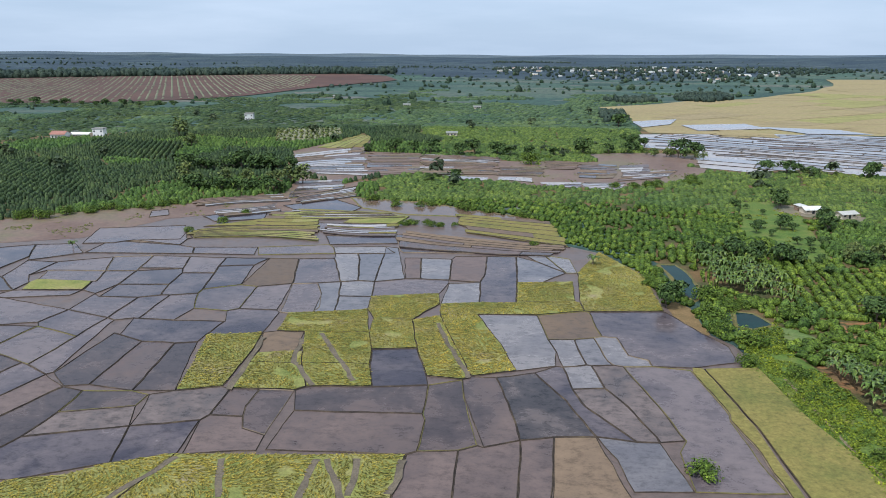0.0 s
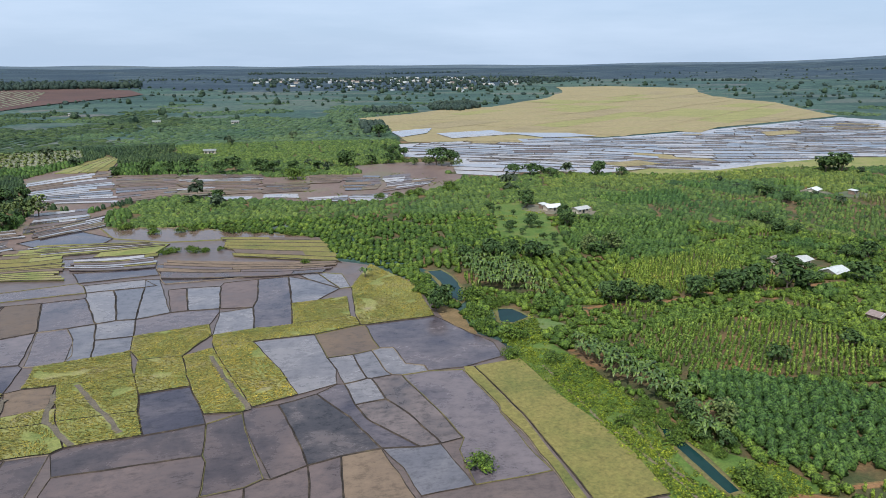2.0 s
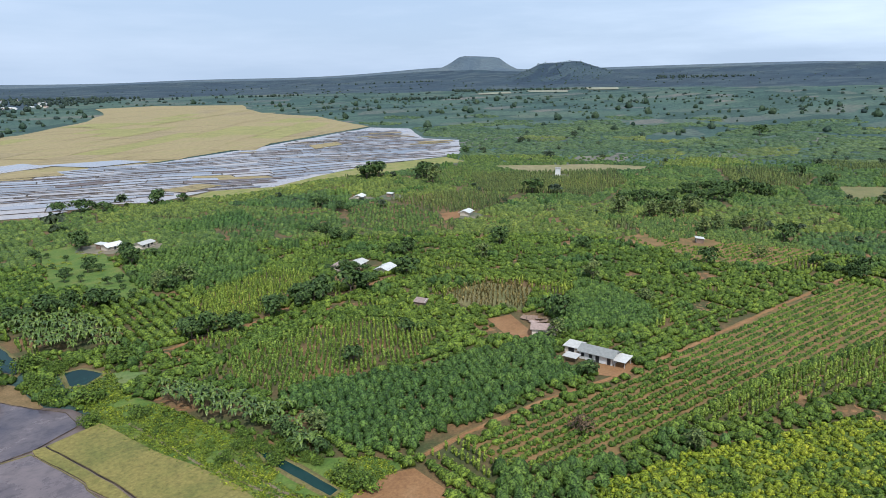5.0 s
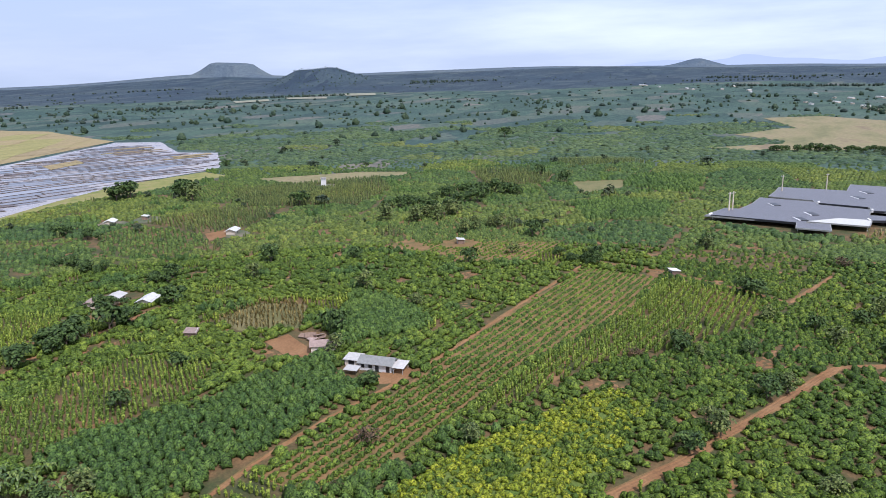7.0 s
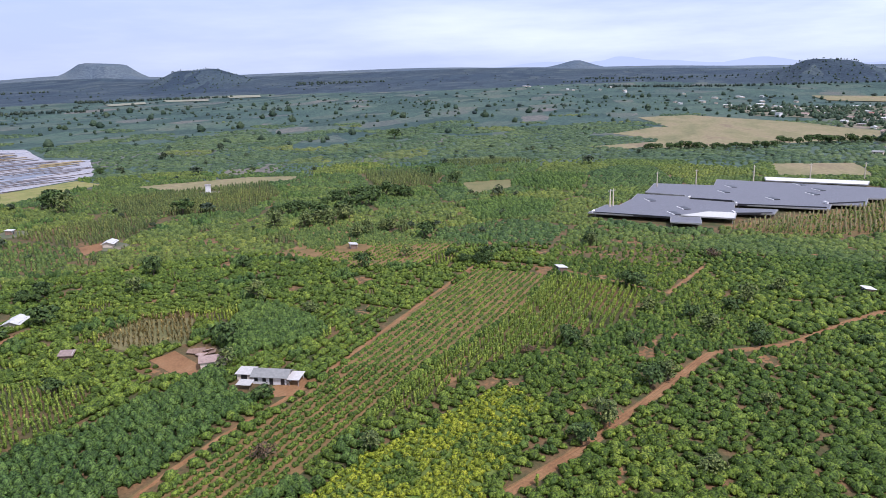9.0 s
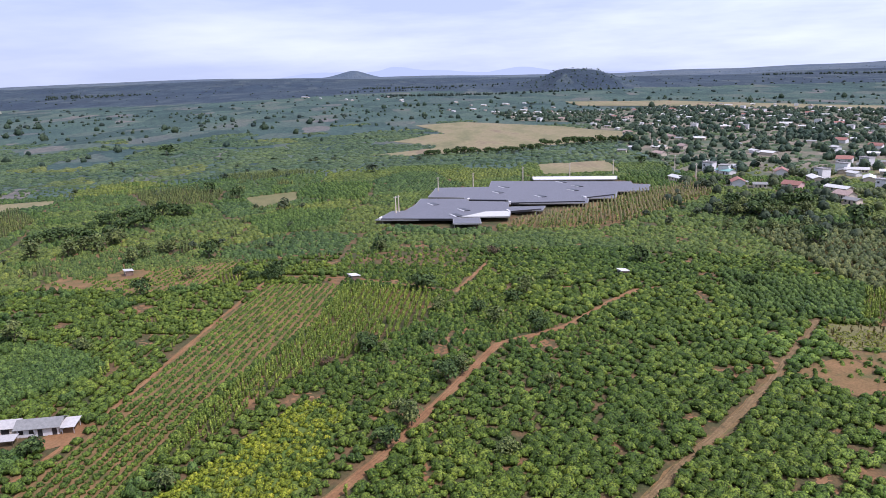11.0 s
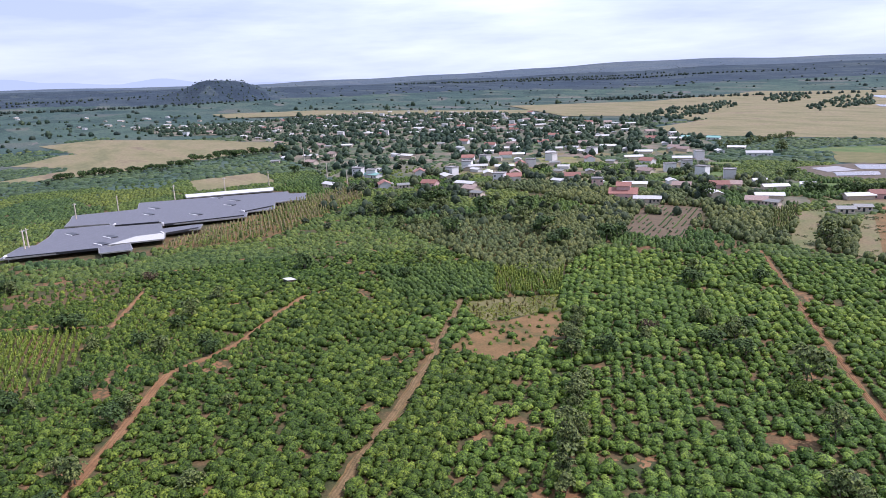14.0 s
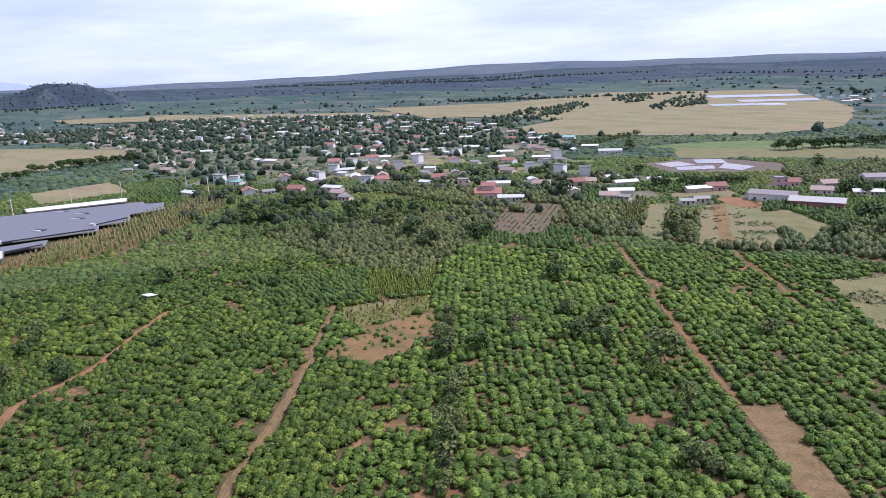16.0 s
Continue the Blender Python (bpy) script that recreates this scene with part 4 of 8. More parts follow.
track(0.8, (65.0, 111.2), (65.1, 104.5), (64.9, 97.6), (64.7, 91.6), (65.9, 87.2))

paddy("G", (-79.2, 85.8), (-75.7, 90.4), (-67.3, 92.7), (-62.5, 96.2), (-52.7, 99.9), (-56.7, 84.2), (-57.6, 84.1), (-69.2, 72.6))
paddy("G", (-51.8, 99.8), (-30.8, 101.2), (-14.6, 102.7), (-15.2, 89.8), (-15.0, 88.4), (-15.2, 76.3), (-60.1, 71.5), (-57.6, 84.1), (-56.7, 84.2), (-52.7, 99.9))
paddy("M", (-14.6, 102.7), (-12.9, 103.8), (-6.0, 104.6), (-6.1, 89.2), (-6.4, 77.1), (-15.2, 76.3), (-15.0, 88.4), (-15.2, 89.8))
paddy("M", (-6.0, 104.6), (-2.8, 106.6), (-1.8, 106.1), (4.7, 108.8), (3.7, 92.4), (2.9, 77.8), (-6.4, 77.1), (-6.1, 89.2))
paddy("M", (4.7, 108.8), (10.5, 110.2), (9.2, 96.0), (7.9, 78.2), (2.9, 77.8), (3.7, 92.4))
paddy("B", (10.5, 110.2), (17.7, 111.1), (21.0, 93.7), (22.4, 79.2), (8.7, 78.2), (9.2, 96.0))
paddy("W", (17.7, 111.1), (24.6, 109.8), (28.5, 109.9), (29.9, 102.1), (30.8, 95.9), (21.6, 95.2), (20.2, 104.0))
paddy("M", (-6.8, 131.2), (-5.0, 132.9), (0.3, 132.8), (2.6, 122.1), (4.7, 108.8), (-1.8, 106.1), (-5.9, 123.7))
paddy("D", (0.3, 132.8), (8.3, 135.6), (13.7, 123.9), (17.7, 111.1), (10.5, 110.2), (4.7, 108.8), (2.6, 122.1))
paddy("W", (8.3, 135.6), (12.9, 139.2), (14.3, 138.9), (15.5, 128.9), (16.6, 123.2), (17.3, 121.5), (22.5, 113.2), (24.6, 109.8), (17.7, 111.1), (13.7, 123.9))
paddy("W", (14.3, 138.9), (19.4, 140.3), (20.4, 139.9), (21.9, 129.8), (15.5, 128.9))
paddy("D", (15.5, 128.9), (21.9, 129.8), (24.3, 125.1), (28.2, 111.7), (28.5, 109.9), (24.6, 109.8), (22.5, 113.2), (17.3, 121.5), (16.6, 123.2))
paddy("D", (20.4, 139.9), (25.1, 140.9), (27.1, 140.2), (30.3, 126.5), (33.1, 110.9), (28.5, 109.9), (28.2, 111.7), (24.3, 125.1), (21.9, 129.8))
paddy("W", (27.1, 140.2), (33.3, 140.8), (41.1, 139.6), (43.5, 120.7), (42.9, 118.5), (43.6, 105.5), (44.8, 96.6), (30.8, 95.9), (31.1, 107.3), (33.1, 110.9), (30.3, 126.5))
paddy("Y", (43.8, 140.5), (55.7, 141.8), (57.3, 121.5), (60.0, 109.0), (60.9, 97.6), (60.5, 85.6), (47.7, 85.0), (47.6, 95.3), (46.8, 116.5), (45.6, 127.2))
paddy("Y", (41.4, 140.8), (43.8, 140.5), (45.4, 127.2), (46.6, 116.5), (47.0, 95.2), (47.0, 85.0), (44.6, 84.9), (44.9, 95.1), (44.8, 96.6), (44.5, 108.1), (42.9, 118.5), (43.5, 120.7), (41.1, 138.0))
paddy("W", (-4.9, 168.3), (10.3, 169.2), (12.1, 153.8), (13.4, 146.6), (12.9, 139.2), (4.3, 136.1), (0.9, 150.3))
paddy("B", (10.3, 169.2), (22.5, 172.8), (23.6, 172.4), (24.8, 156.2), (22.8, 155.4), (18.1, 154.3), (12.1, 153.8))
paddy("W", (12.1, 153.8), (18.1, 154.3), (19.4, 140.3), (14.3, 138.9), (13.4, 146.6))
paddy("W", (18.1, 154.3), (22.8, 155.4), (24.2, 142.9), (25.1, 140.9), (20.4, 139.9), (19.4, 140.3))
paddy("W", (22.8, 155.4), (24.8, 156.2), (28.3, 156.1), (29.2, 146.0), (33.3, 143.9), (33.3, 140.8), (27.1, 140.2), (25.1, 140.9), (24.2, 142.9))
paddy("W", (23.6, 172.4), (43.2, 174.4), (48.8, 160.7), (53.0, 152.7), (52.0, 144.1), (41.4, 140.8), (33.3, 140.8), (33.3, 143.9), (29.2, 146.0), (28.3, 156.1), (24.8, 156.2))
paddy("G", (-14.4, 166.9), (-4.9, 168.3), (0.9, 150.3), (4.3, 136.1), (-5.0, 132.9))
paddy("G", (-21.0, 163.3), (-14.4, 166.9), (-5.0, 132.9), (-6.8, 131.2), (-14.1, 132.2), (-17.8, 145.9))
paddy("W", (-27.9, 144.6), (-17.8, 145.9), (-14.1, 132.2), (-13.3, 128.2), (-24.6, 126.6), (-26.8, 136.9))
paddy("G", (-30.9, 163.2), (-21.0, 163.3), (-17.8, 145.9), (-27.9, 144.6), (-30.3, 154.4))
paddy("G", (-34.3, 179.6), (-16.0, 183.4), (-15.0, 175.3), (-21.0, 163.3), (-30.9, 163.2), (-33.5, 169.6))
paddy("G", (-15.0, 175.3), (-4.7, 177.3), (5.1, 177.8), (21.1, 180.3), (22.1, 178.8), (22.5, 172.8), (10.3, 169.2), (-4.9, 168.3), (-14.4, 166.9))
paddy("G", (5.7, 195.0), (12.9, 195.6), (21.9, 197.1), (21.1, 180.3), (5.1, 177.8))
paddy("G", (24.0, 205.4), (33.4, 229.7), (43.5, 204.2), (43.2, 174.4), (23.6, 172.4), (22.5, 172.8), (22.1, 178.8))
paddy("G", (-68.4, 149.7), (-55.4, 152.2), (-54.4, 139.2), (-54.4, 124.2), (-63.2, 121.6), (-65.1, 135.3))
paddy("B", (-55.4, 152.2), (-52.5, 153.5), (-45.8, 153.4), (-44.5, 142.6), (-52.9, 140.6))
paddy("G", (-52.9, 140.6), (-44.5, 142.6), (-43.0, 141.8), (-41.8, 136.3), (-53.1, 135.5))
paddy("G", (-53.1, 135.5), (-41.8, 136.3), (-37.6, 125.6), (-39.4, 123.9), (-46.6, 123.7), (-52.7, 123.5))
paddy("G", (-45.8, 153.4), (-30.3, 154.4), (-27.9, 144.6), (-26.8, 136.9), (-41.8, 136.3), (-43.0, 141.8))
paddy("G", (-41.8, 136.3), (-26.8, 136.9), (-24.6, 126.6), (-37.6, 125.6))
paddy("G", (-53.3, 165.5), (-47.2, 166.5), (-41.8, 167.4), (-33.5, 169.6), (-30.3, 154.4), (-45.8, 153.4), (-52.5, 153.5))
paddy("M", (-39.4, 123.9), (-37.6, 125.6), (-24.6, 126.6), (-13.3, 128.2), (-13.2, 116.6), (-37.5, 115.7))
paddy("M", (-37.5, 115.7), (-13.2, 116.6), (-12.6, 114.4), (-12.9, 103.8), (-14.6, 102.7), (-38.4, 102.2))
paddy("M", (-13.3, 128.2), (-6.8, 131.2), (-5.9, 123.7), (-2.8, 106.6), (-6.0, 104.6), (-12.9, 103.8), (-12.6, 114.4), (-13.2, 116.6))
paddy("M", (-46.6, 123.7), (-39.4, 123.9), (-40.0, 106.8), (-44.7, 108.8), (-46.3, 112.9), (-47.0, 116.6))
paddy("M", (-52.7, 123.5), (-46.6, 123.7), (-47.0, 116.6), (-46.3, 112.9), (-52.5, 113.0))
paddy("M", (-52.5, 113.0), (-46.3, 112.9), (-44.7, 108.8), (-40.0, 106.8), (-39.8, 101.9), (-51.8, 99.8), (-52.7, 99.9), (-51.8, 99.8), (-53.5, 110.8))
paddy("D", (-67.4, 119.7), (-63.2, 121.6), (-54.4, 124.2), (-52.7, 123.5), (-52.5, 113.0), (-53.5, 110.8), (-65.2, 107.9), (-65.8, 112.6))
paddy("W", (-65.2, 107.9), (-53.5, 110.8), (-52.7, 99.9), (-62.5, 96.2))
paddy("M", (-81.4, 120.2), (-71.6, 121.0), (-67.4, 119.7), (-67.8, 115.3), (-81.0, 111.4))
paddy("D", (-81.0, 111.4), (-67.8, 115.3), (-65.2, 107.9), (-82.1, 102.8))
paddy("W", (-82.1, 102.8), (-65.2, 107.9), (-62.5, 96.2), (-75.7, 90.4), (-78.5, 90.3), (-83.1, 88.4), (-85.8, 91.9), (-83.9, 97.6))
paddy("M", (-86.4, 121.6), (-81.4, 120.2), (-81.0, 111.4), (-82.1, 102.8), (-83.9, 97.6), (-85.8, 91.9), (-93.4, 101.6))
paddy("M", (-93.1, 126.4), (-86.4, 121.6), (-93.4, 101.6), (-99.2, 109.0), (-96.6, 115.1))
paddy("W", (-101.7, 131.5), (-99.9, 130.8), (-93.1, 126.4), (-96.6, 115.1), (-99.2, 109.0), (-106.0, 117.7))
paddy("M", (-112.2, 136.5), (-101.7, 131.5), (-106.0, 117.7), (-122.2, 138.3))
paddy("W", (-101.7, 131.5), (-112.2, 136.5), (-113.9, 138.9), (-111.8, 151.7), (-98.6, 146.5), (-99.9, 130.8))
paddy("W", (-99.9, 130.8), (-98.6, 146.5), (-97.8, 158.3), (-95.2, 156.9), (-92.1, 127.5), (-93.1, 126.4))
paddy("M", (-92.1, 127.5), (-90.7, 148.8), (-89.0, 148.2), (-81.8, 144.8), (-81.6, 122.7), (-86.4, 121.6))
paddy("M", (-81.6, 122.7), (-81.8, 144.8), (-73.7, 144.5), (-71.6, 121.0))
paddy("M", (-71.6, 121.0), (-73.7, 144.5), (-68.7, 145.6), (-63.2, 121.6))
paddy("W", (-89.7, 158.6), (-80.2, 158.3), (-67.5, 158.7), (-68.4, 149.7), (-68.7, 145.6), (-73.7, 144.5), (-81.8, 144.8), (-89.0, 148.2), (-90.7, 148.8), (-89.0, 148.2), (-91.0, 158.8))
paddy("W", (-69.5, 165.7), (-67.0, 167.4), (-56.8, 167.3), (-55.6, 165.7), (-55.4, 152.2), (-68.4, 149.7), (-67.5, 158.7))
paddy("W", (-110.9, 163.1), (-110.9, 175.6), (-108.5, 173.5), (-97.4, 173.6), (-97.8, 158.3))
paddy("W", (-97.4, 173.6), (-92.4, 176.1), (-89.8, 176.1), (-89.7, 158.6), (-91.0, 158.8), (-95.2, 156.9), (-97.8, 158.3))
paddy("W", (-89.8, 176.1), (-82.8, 178.2), (-78.8, 166.7), (-80.2, 158.3), (-89.7, 158.6))
paddy("W", (-122.9, 151.2), (-113.2, 153.9), (-110.9, 163.1), (-133.3, 170.1), (-138.1, 172.0), (-147.0, 169.9), (-135.7, 155.6), (-132.8, 151.9))
paddy("W", (-111.8, 151.7), (-113.2, 153.9), (-110.9, 163.1), (-97.8, 158.3), (-98.6, 146.5))
paddy("W", (-135.7, 155.6), (-122.9, 151.2), (-111.8, 151.7), (-113.9, 138.9), (-122.2, 138.3), (-132.8, 151.9))
paddy("W", (-150.2, 204.3), (-137.2, 214.2), (-146.6, 225.1), (-159.4, 222.5), (-152.5, 208.3))
paddy("W", (-146.9, 187.6), (-150.2, 204.3), (-139.6, 203.7), (-139.8, 190.0), (-135.2, 183.3), (-135.4, 176.2))
paddy("W", (-139.8, 190.0), (-139.6, 203.7), (-124.7, 210.4), (-119.3, 195.8), (-137.1, 194.8))
paddy("W", (-134.6, 186.0), (-137.1, 194.8), (-119.3, 195.8), (-116.6, 186.1), (-117.7, 185.7))
paddy("G", (-133.1, 176.6), (-135.2, 183.3), (-134.6, 186.0), (-117.7, 185.7), (-115.9, 178.0))
paddy("W", (-147.0, 169.9), (-138.1, 172.0), (-135.4, 176.2), (-133.1, 176.6), (-115.9, 178.0), (-116.9, 173.6), (-133.3, 170.1))
paddy("W", (-124.7, 210.4), (-112.5, 212.8), (-110.3, 199.5), (-109.9, 196.7), (-119.3, 195.8))
paddy("W", (-112.5, 212.8), (-100.1, 212.9), (-96.8, 200.2), (-110.3, 199.5))
paddy("W", (-116.6, 186.1), (-119.3, 195.8), (-109.9, 196.7), (-108.8, 183.8), (-110.9, 175.6), (-115.9, 178.0), (-117.7, 185.7))
paddy("W", (-109.9, 196.7), (-96.8, 200.2), (-95.0, 195.7), (-94.3, 184.9), (-108.8, 183.8))
paddy("W", (-108.5, 173.5), (-108.8, 183.8), (-94.3, 184.9), (-92.4, 176.1), (-97.4, 173.6))
paddy("W", (-100.1, 212.9), (-87.8, 212.7), (-86.7, 203.4), (-85.5, 196.5), (-95.0, 195.7), (-96.8, 200.2))
paddy("W", (-95.0, 195.7), (-85.5, 196.5), (-82.9, 181.7), (-82.8, 178.2), (-89.8, 176.1), (-92.4, 176.1), (-94.3, 184.9))
paddy("W", (-86.7, 203.4), (-76.1, 205.5), (-73.4, 186.4), (-82.9, 181.7), (-85.5, 196.5))
paddy("B", (-73.6, 213.2), (-64.0, 213.4), (-58.9, 188.6), (-68.2, 185.3), (-73.4, 186.4))
paddy("W", (-82.9, 181.7), (-73.4, 186.4), (-68.2, 185.3), (-67.0, 167.4), (-69.5, 165.7), (-78.8, 166.7), (-82.8, 178.2))
paddy("W", (-68.2, 185.3), (-58.9, 188.6), (-56.8, 167.3), (-67.0, 167.4))
paddy("W", (-87.8, 212.7), (-73.6, 213.2), (-76.1, 205.5), (-86.7, 203.4))
paddy("W", (-64.0, 213.4), (-52.7, 215.0), (-45.5, 191.4), (-52.0, 189.8), (-58.9, 188.6))
paddy("W", (-58.9, 188.6), (-52.0, 189.8), (-48.6, 181.2), (-46.3, 170.3), (-47.2, 166.5), (-53.3, 165.5), (-55.6, 165.7))
paddy("W", (-52.0, 189.8), (-45.5, 191.4), (-43.2, 179.4), (-41.8, 167.4), (-47.2, 166.5), (-48.6, 181.2))
paddy("W", (-45.5, 191.4), (-40.6, 192.9), (-35.7, 192.4), (-34.3, 179.6), (-43.2, 179.4))
paddy("W", (-43.2, 179.4), (-34.3, 179.6), (-33.5, 169.6), (-41.8, 167.4))
paddy("W", (-53.9, 220.4), (-46.2, 221.1), (-44.6, 214.5), (-40.6, 192.9), (-45.5, 191.4), (-52.7, 215.0))
paddy("W", (-46.2, 221.1), (-37.5, 221.6), (-35.7, 192.4), (-40.6, 192.9), (-44.6, 214.5))
paddy("W", (-38.6, 230.2), (-33.8, 228.8), (-27.2, 195.6), (-35.7, 192.4), (-37.5, 221.6))
paddy("W", (-35.7, 192.4), (-27.2, 195.6), (-22.5, 196.0), (-14.0, 195.5), (-13.9, 192.6), (-16.0, 183.4), (-34.3, 179.6))
paddy("M", (-30.3, 217.0), (-24.9, 217.4), (-22.5, 196.0), (-27.2, 195.6))
paddy("W", (-24.9, 217.4), (-14.8, 217.0), (-14.0, 195.5), (-22.5, 196.0))
paddy("M", (-14.1, 220.3), (-3.6, 221.2), (-3.9, 200.3), (-4.9, 194.4), (-14.0, 195.5), (-14.8, 217.0))
paddy("W", (-3.6, 221.2), (6.0, 222.0), (5.7, 195.0), (5.1, 177.8), (-4.7, 177.3), (-4.9, 194.4), (-3.9, 200.3))
paddy("W", (-13.9, 192.6), (-4.9, 194.4), (-4.7, 177.3), (-15.0, 175.3))
paddy("W", (6.0, 222.0), (12.2, 216.8), (20.7, 205.3), (12.9, 195.6), (5.7, 195.0))
paddy("W", (8.0, 225.5), (14.9, 224.4), (20.7, 205.3), (12.2, 216.8))
paddy("W", (14.9, 224.4), (23.2, 220.2), (24.0, 205.4), (20.7, 205.3))
paddy("W", (-137.2, 214.2), (-136.8, 226.6), (-133.8, 226.9), (-131.6, 229.4), (-109.8, 226.2), (-103.6, 223.9), (-100.6, 216.2))
paddy("W", (-103.6, 223.9), (-81.9, 225.8), (-79.9, 216.6), (-100.6, 216.2))
paddy("W", (-81.9, 225.8), (-58.3, 231.1), (-56.2, 228.3), (-53.9, 220.4), (-78.6, 216.7))
paddy("W", (-62.7, 243.0), (-37.0, 243.6), (-34.7, 234.5), (-58.3, 231.1))
paddy("W", (-56.2, 228.3), (-38.6, 230.2), (-33.9, 222.6), (-37.5, 221.6), (-46.2, 221.1), (-53.9, 220.4))
paddy("M", (-37.0, 247.6), (-14.7, 245.5), (-0.4, 231.7), (-4.1, 224.4), (-31.8, 223.4), (-33.8, 228.8), (-34.7, 234.5), (-37.0, 243.6))
paddy("Y", (-113.8, 245.4), (-95.4, 254.8), (-68.2, 252.0), (-67.6, 241.8), (-109.1, 235.9))
paddy("Y", (-112.4, 252.5), (-93.2, 266.6), (-83.6, 259.8), (-70.8, 262.3), (-68.2, 252.0), (-95.4, 254.8))
paddy("B", (-89.2, 259.8), (-87.3, 279.8), (-72.0, 266.9), (-83.6, 259.8))
paddy("G", (-86.2, 284.2), (-75.7, 281.3), (-64.2, 272.5), (-62.0, 267.8), (-72.0, 266.9))
paddy("G", (-60.7, 262.2), (-58.5, 272.9), (-52.2, 282.7), (-36.0, 275.8), (-39.7, 262.1))
paddy("Y", (-15.7, 280.6), (-3.1, 276.7), (16.6, 266.1), (15.0, 255.0), (-16.1, 264.1))
paddy("Y", (-16.1, 264.1), (15.0, 255.0), (24.5, 233.8), (-0.5, 245.1))
paddy("W", (-144.5, 225.3), (-150.5, 246.7), (-119.7, 253.7), (-115.2, 243.6), (-110.4, 234.2), (-109.8, 226.2), (-128.7, 231.2), (-131.6, 229.4), (-133.8, 226.9), (-136.8, 226.6))
paddy("B", (-133.8, 226.9), (-131.6, 229.4), (-128.7, 231.2), (-113.1, 234.0), (-115.2, 243.6), (-109.1, 235.9), (-110.4, 234.2), (-109.8, 226.2), (-131.6, 229.4))
paddy("W", (-171.2, 217.1), (-159.4, 222.5), (-152.5, 208.3), (-153.3, 192.7))
paddy("W", (-156.0, 181.3), (-150.6, 189.0), (-146.9, 187.6), (-135.4, 176.2), (-149.3, 172.8))
paddy("W", (-93.3, 291.5), (-74.9, 308.6), (-58.5, 290.9), (-64.2, 272.5), (-75.7, 281.3), (-86.2, 284.2))
paddy("W", (-97.4, 322.7), (-76.3, 338.7), (-74.4, 317.7), (-95.4, 306.9))
paddy("W", (-119.4, 269.0), (-108.9, 279.2), (-96.9, 283.4), (-93.2, 266.6), (-111.3, 260.9))
paddy("W", (-70.8, 262.3), (-60.7, 262.2), (-39.7, 262.1), (-40.5, 253.2), (-68.2, 252.0))
paddy("W", (-144.8, 276.4), (-139.0, 280.1), (-134.2, 269.9), (-140.5, 265.3))

patch("crops", *[(round(-math.sin(radians(a)) * r), round(math.cos(radians(a)) * r)) for r, seq in ((640, range(50, -16, -8)), (300, range(-14, 51, 8))) for a in seq])
patch("crops", *[(round(-math.sin(radians(a)) * r), round(math.cos(radians(a)) * r)) for r, seq in ((560, range(-14, -176, -12)), (70, range(-176, -50, 25))) for a in seq], (64, 90), (66, 170), (48, 240), (30, 300))
# ---------------- rows, banks and terraces far off ----------------
terraces(9, "WMWRW", (-131.9, 441.4), (-95.2, 479.2), (-70.6, 368.4), (-108.1, 372.6))
terraces(8, "BRMB", (-86.1, 460.3), (-51.0, 455.3), (-43.4, 380.2), (-71.1, 367.7))
terraces(10, "BRWBBMRB", (-49.6, 452.8), (0.5, 441.2), (-2.5, 377.3), (-41.9, 374.9))
terraces(6, "BBRMB", (1.2, 405.9), (25.1, 402.4), (22.4, 376.0), (-1.9, 375.5))
terraces(5, "RBRB", (27.8, 430.2), (46.6, 428.4), (42.6, 398.8), (25.0, 400.4))
terraces(1, "W", (-30.1, 375.1), (-4.8, 368.6), (-6.1, 358.6), (-27.8, 364.8))
terraces(1, "W", (-1.9, 372.1), (17.5, 369.0), (16.5, 357.5), (-1.8, 362.0))
terraces(2, "WM", (21.4, 357.6), (42.2, 358.1), (40.0, 342.7), (22.1, 345.2))
terraces(3, "MW", (43.0, 359.7), (63.4, 360.2), (57.4, 340.2), (40.5, 342.7))
terraces(2, "WM", (68.7, 415.9), (87.7, 420.8), (82.4, 394.2), (66.2, 391.8))
terraces(5, "BMMRB", (47.0, 426.2), (68.3, 418.0), (60.2, 373.5), (40.9, 373.0))
terraces(4, "RMBW", (67.1, 389.9), (98.3, 402.5), (85.7, 374.3), (59.9, 363.4))
for n, kinds, quad in ((5, "YGYRG", [(-113.9, 246.6), (-69.2, 257.0), (-65.0, 236.0), (-110.4, 236.0)]), (3, "RYG", [(-93.8, 279.3), (-72.8, 280.6), (-69.2, 257.0), (-94.6, 256.1)]),
                       (5, "YMYWG", [(-87.1, 285.6), (-45.8, 281.1), (-37.9, 272.5), (-76.8, 266.2)]), (4, "MYRW", [(-67.9, 260.0), (-38.7, 262.1), (-37.1, 242.4), (-64.7, 246.5)]),
                       (3, "RMR", [(-37.7, 253.8), (22.1, 235.7), (16.4, 222.7), (-34.6, 230.2)]), (4, "YGYR", [(-17.9, 281.6), (20.1, 271.0), (24.2, 235.4), (-12.3, 251.6)]),
                       (4, "BWBR", [(-136.5, 300.2), (-99.3, 315.6), (-93.8, 300.5), (-129.1, 284.7)]), (5, "WRWMB", [(-94.6, 312.5), (-71.1, 339.3), (-66.1, 313.7), (-87.6, 295.5)]),
                       (3, "WMR", [(-118.5, 279.5), (-96.6, 290.9), (-91.3, 280.7), (-112.1, 268.3)])):
    terraces(n, kinds, *quad, up=0.28)
terraces(4, "WM", (-103.5, 349.0), (-79.8, 357.4), (-74.4, 317.7), (-95.6, 309.5))
terraces(3, "YG", (-126.3, 477.0), (-111, 559), (-98, 541), (-95.2, 479.2))
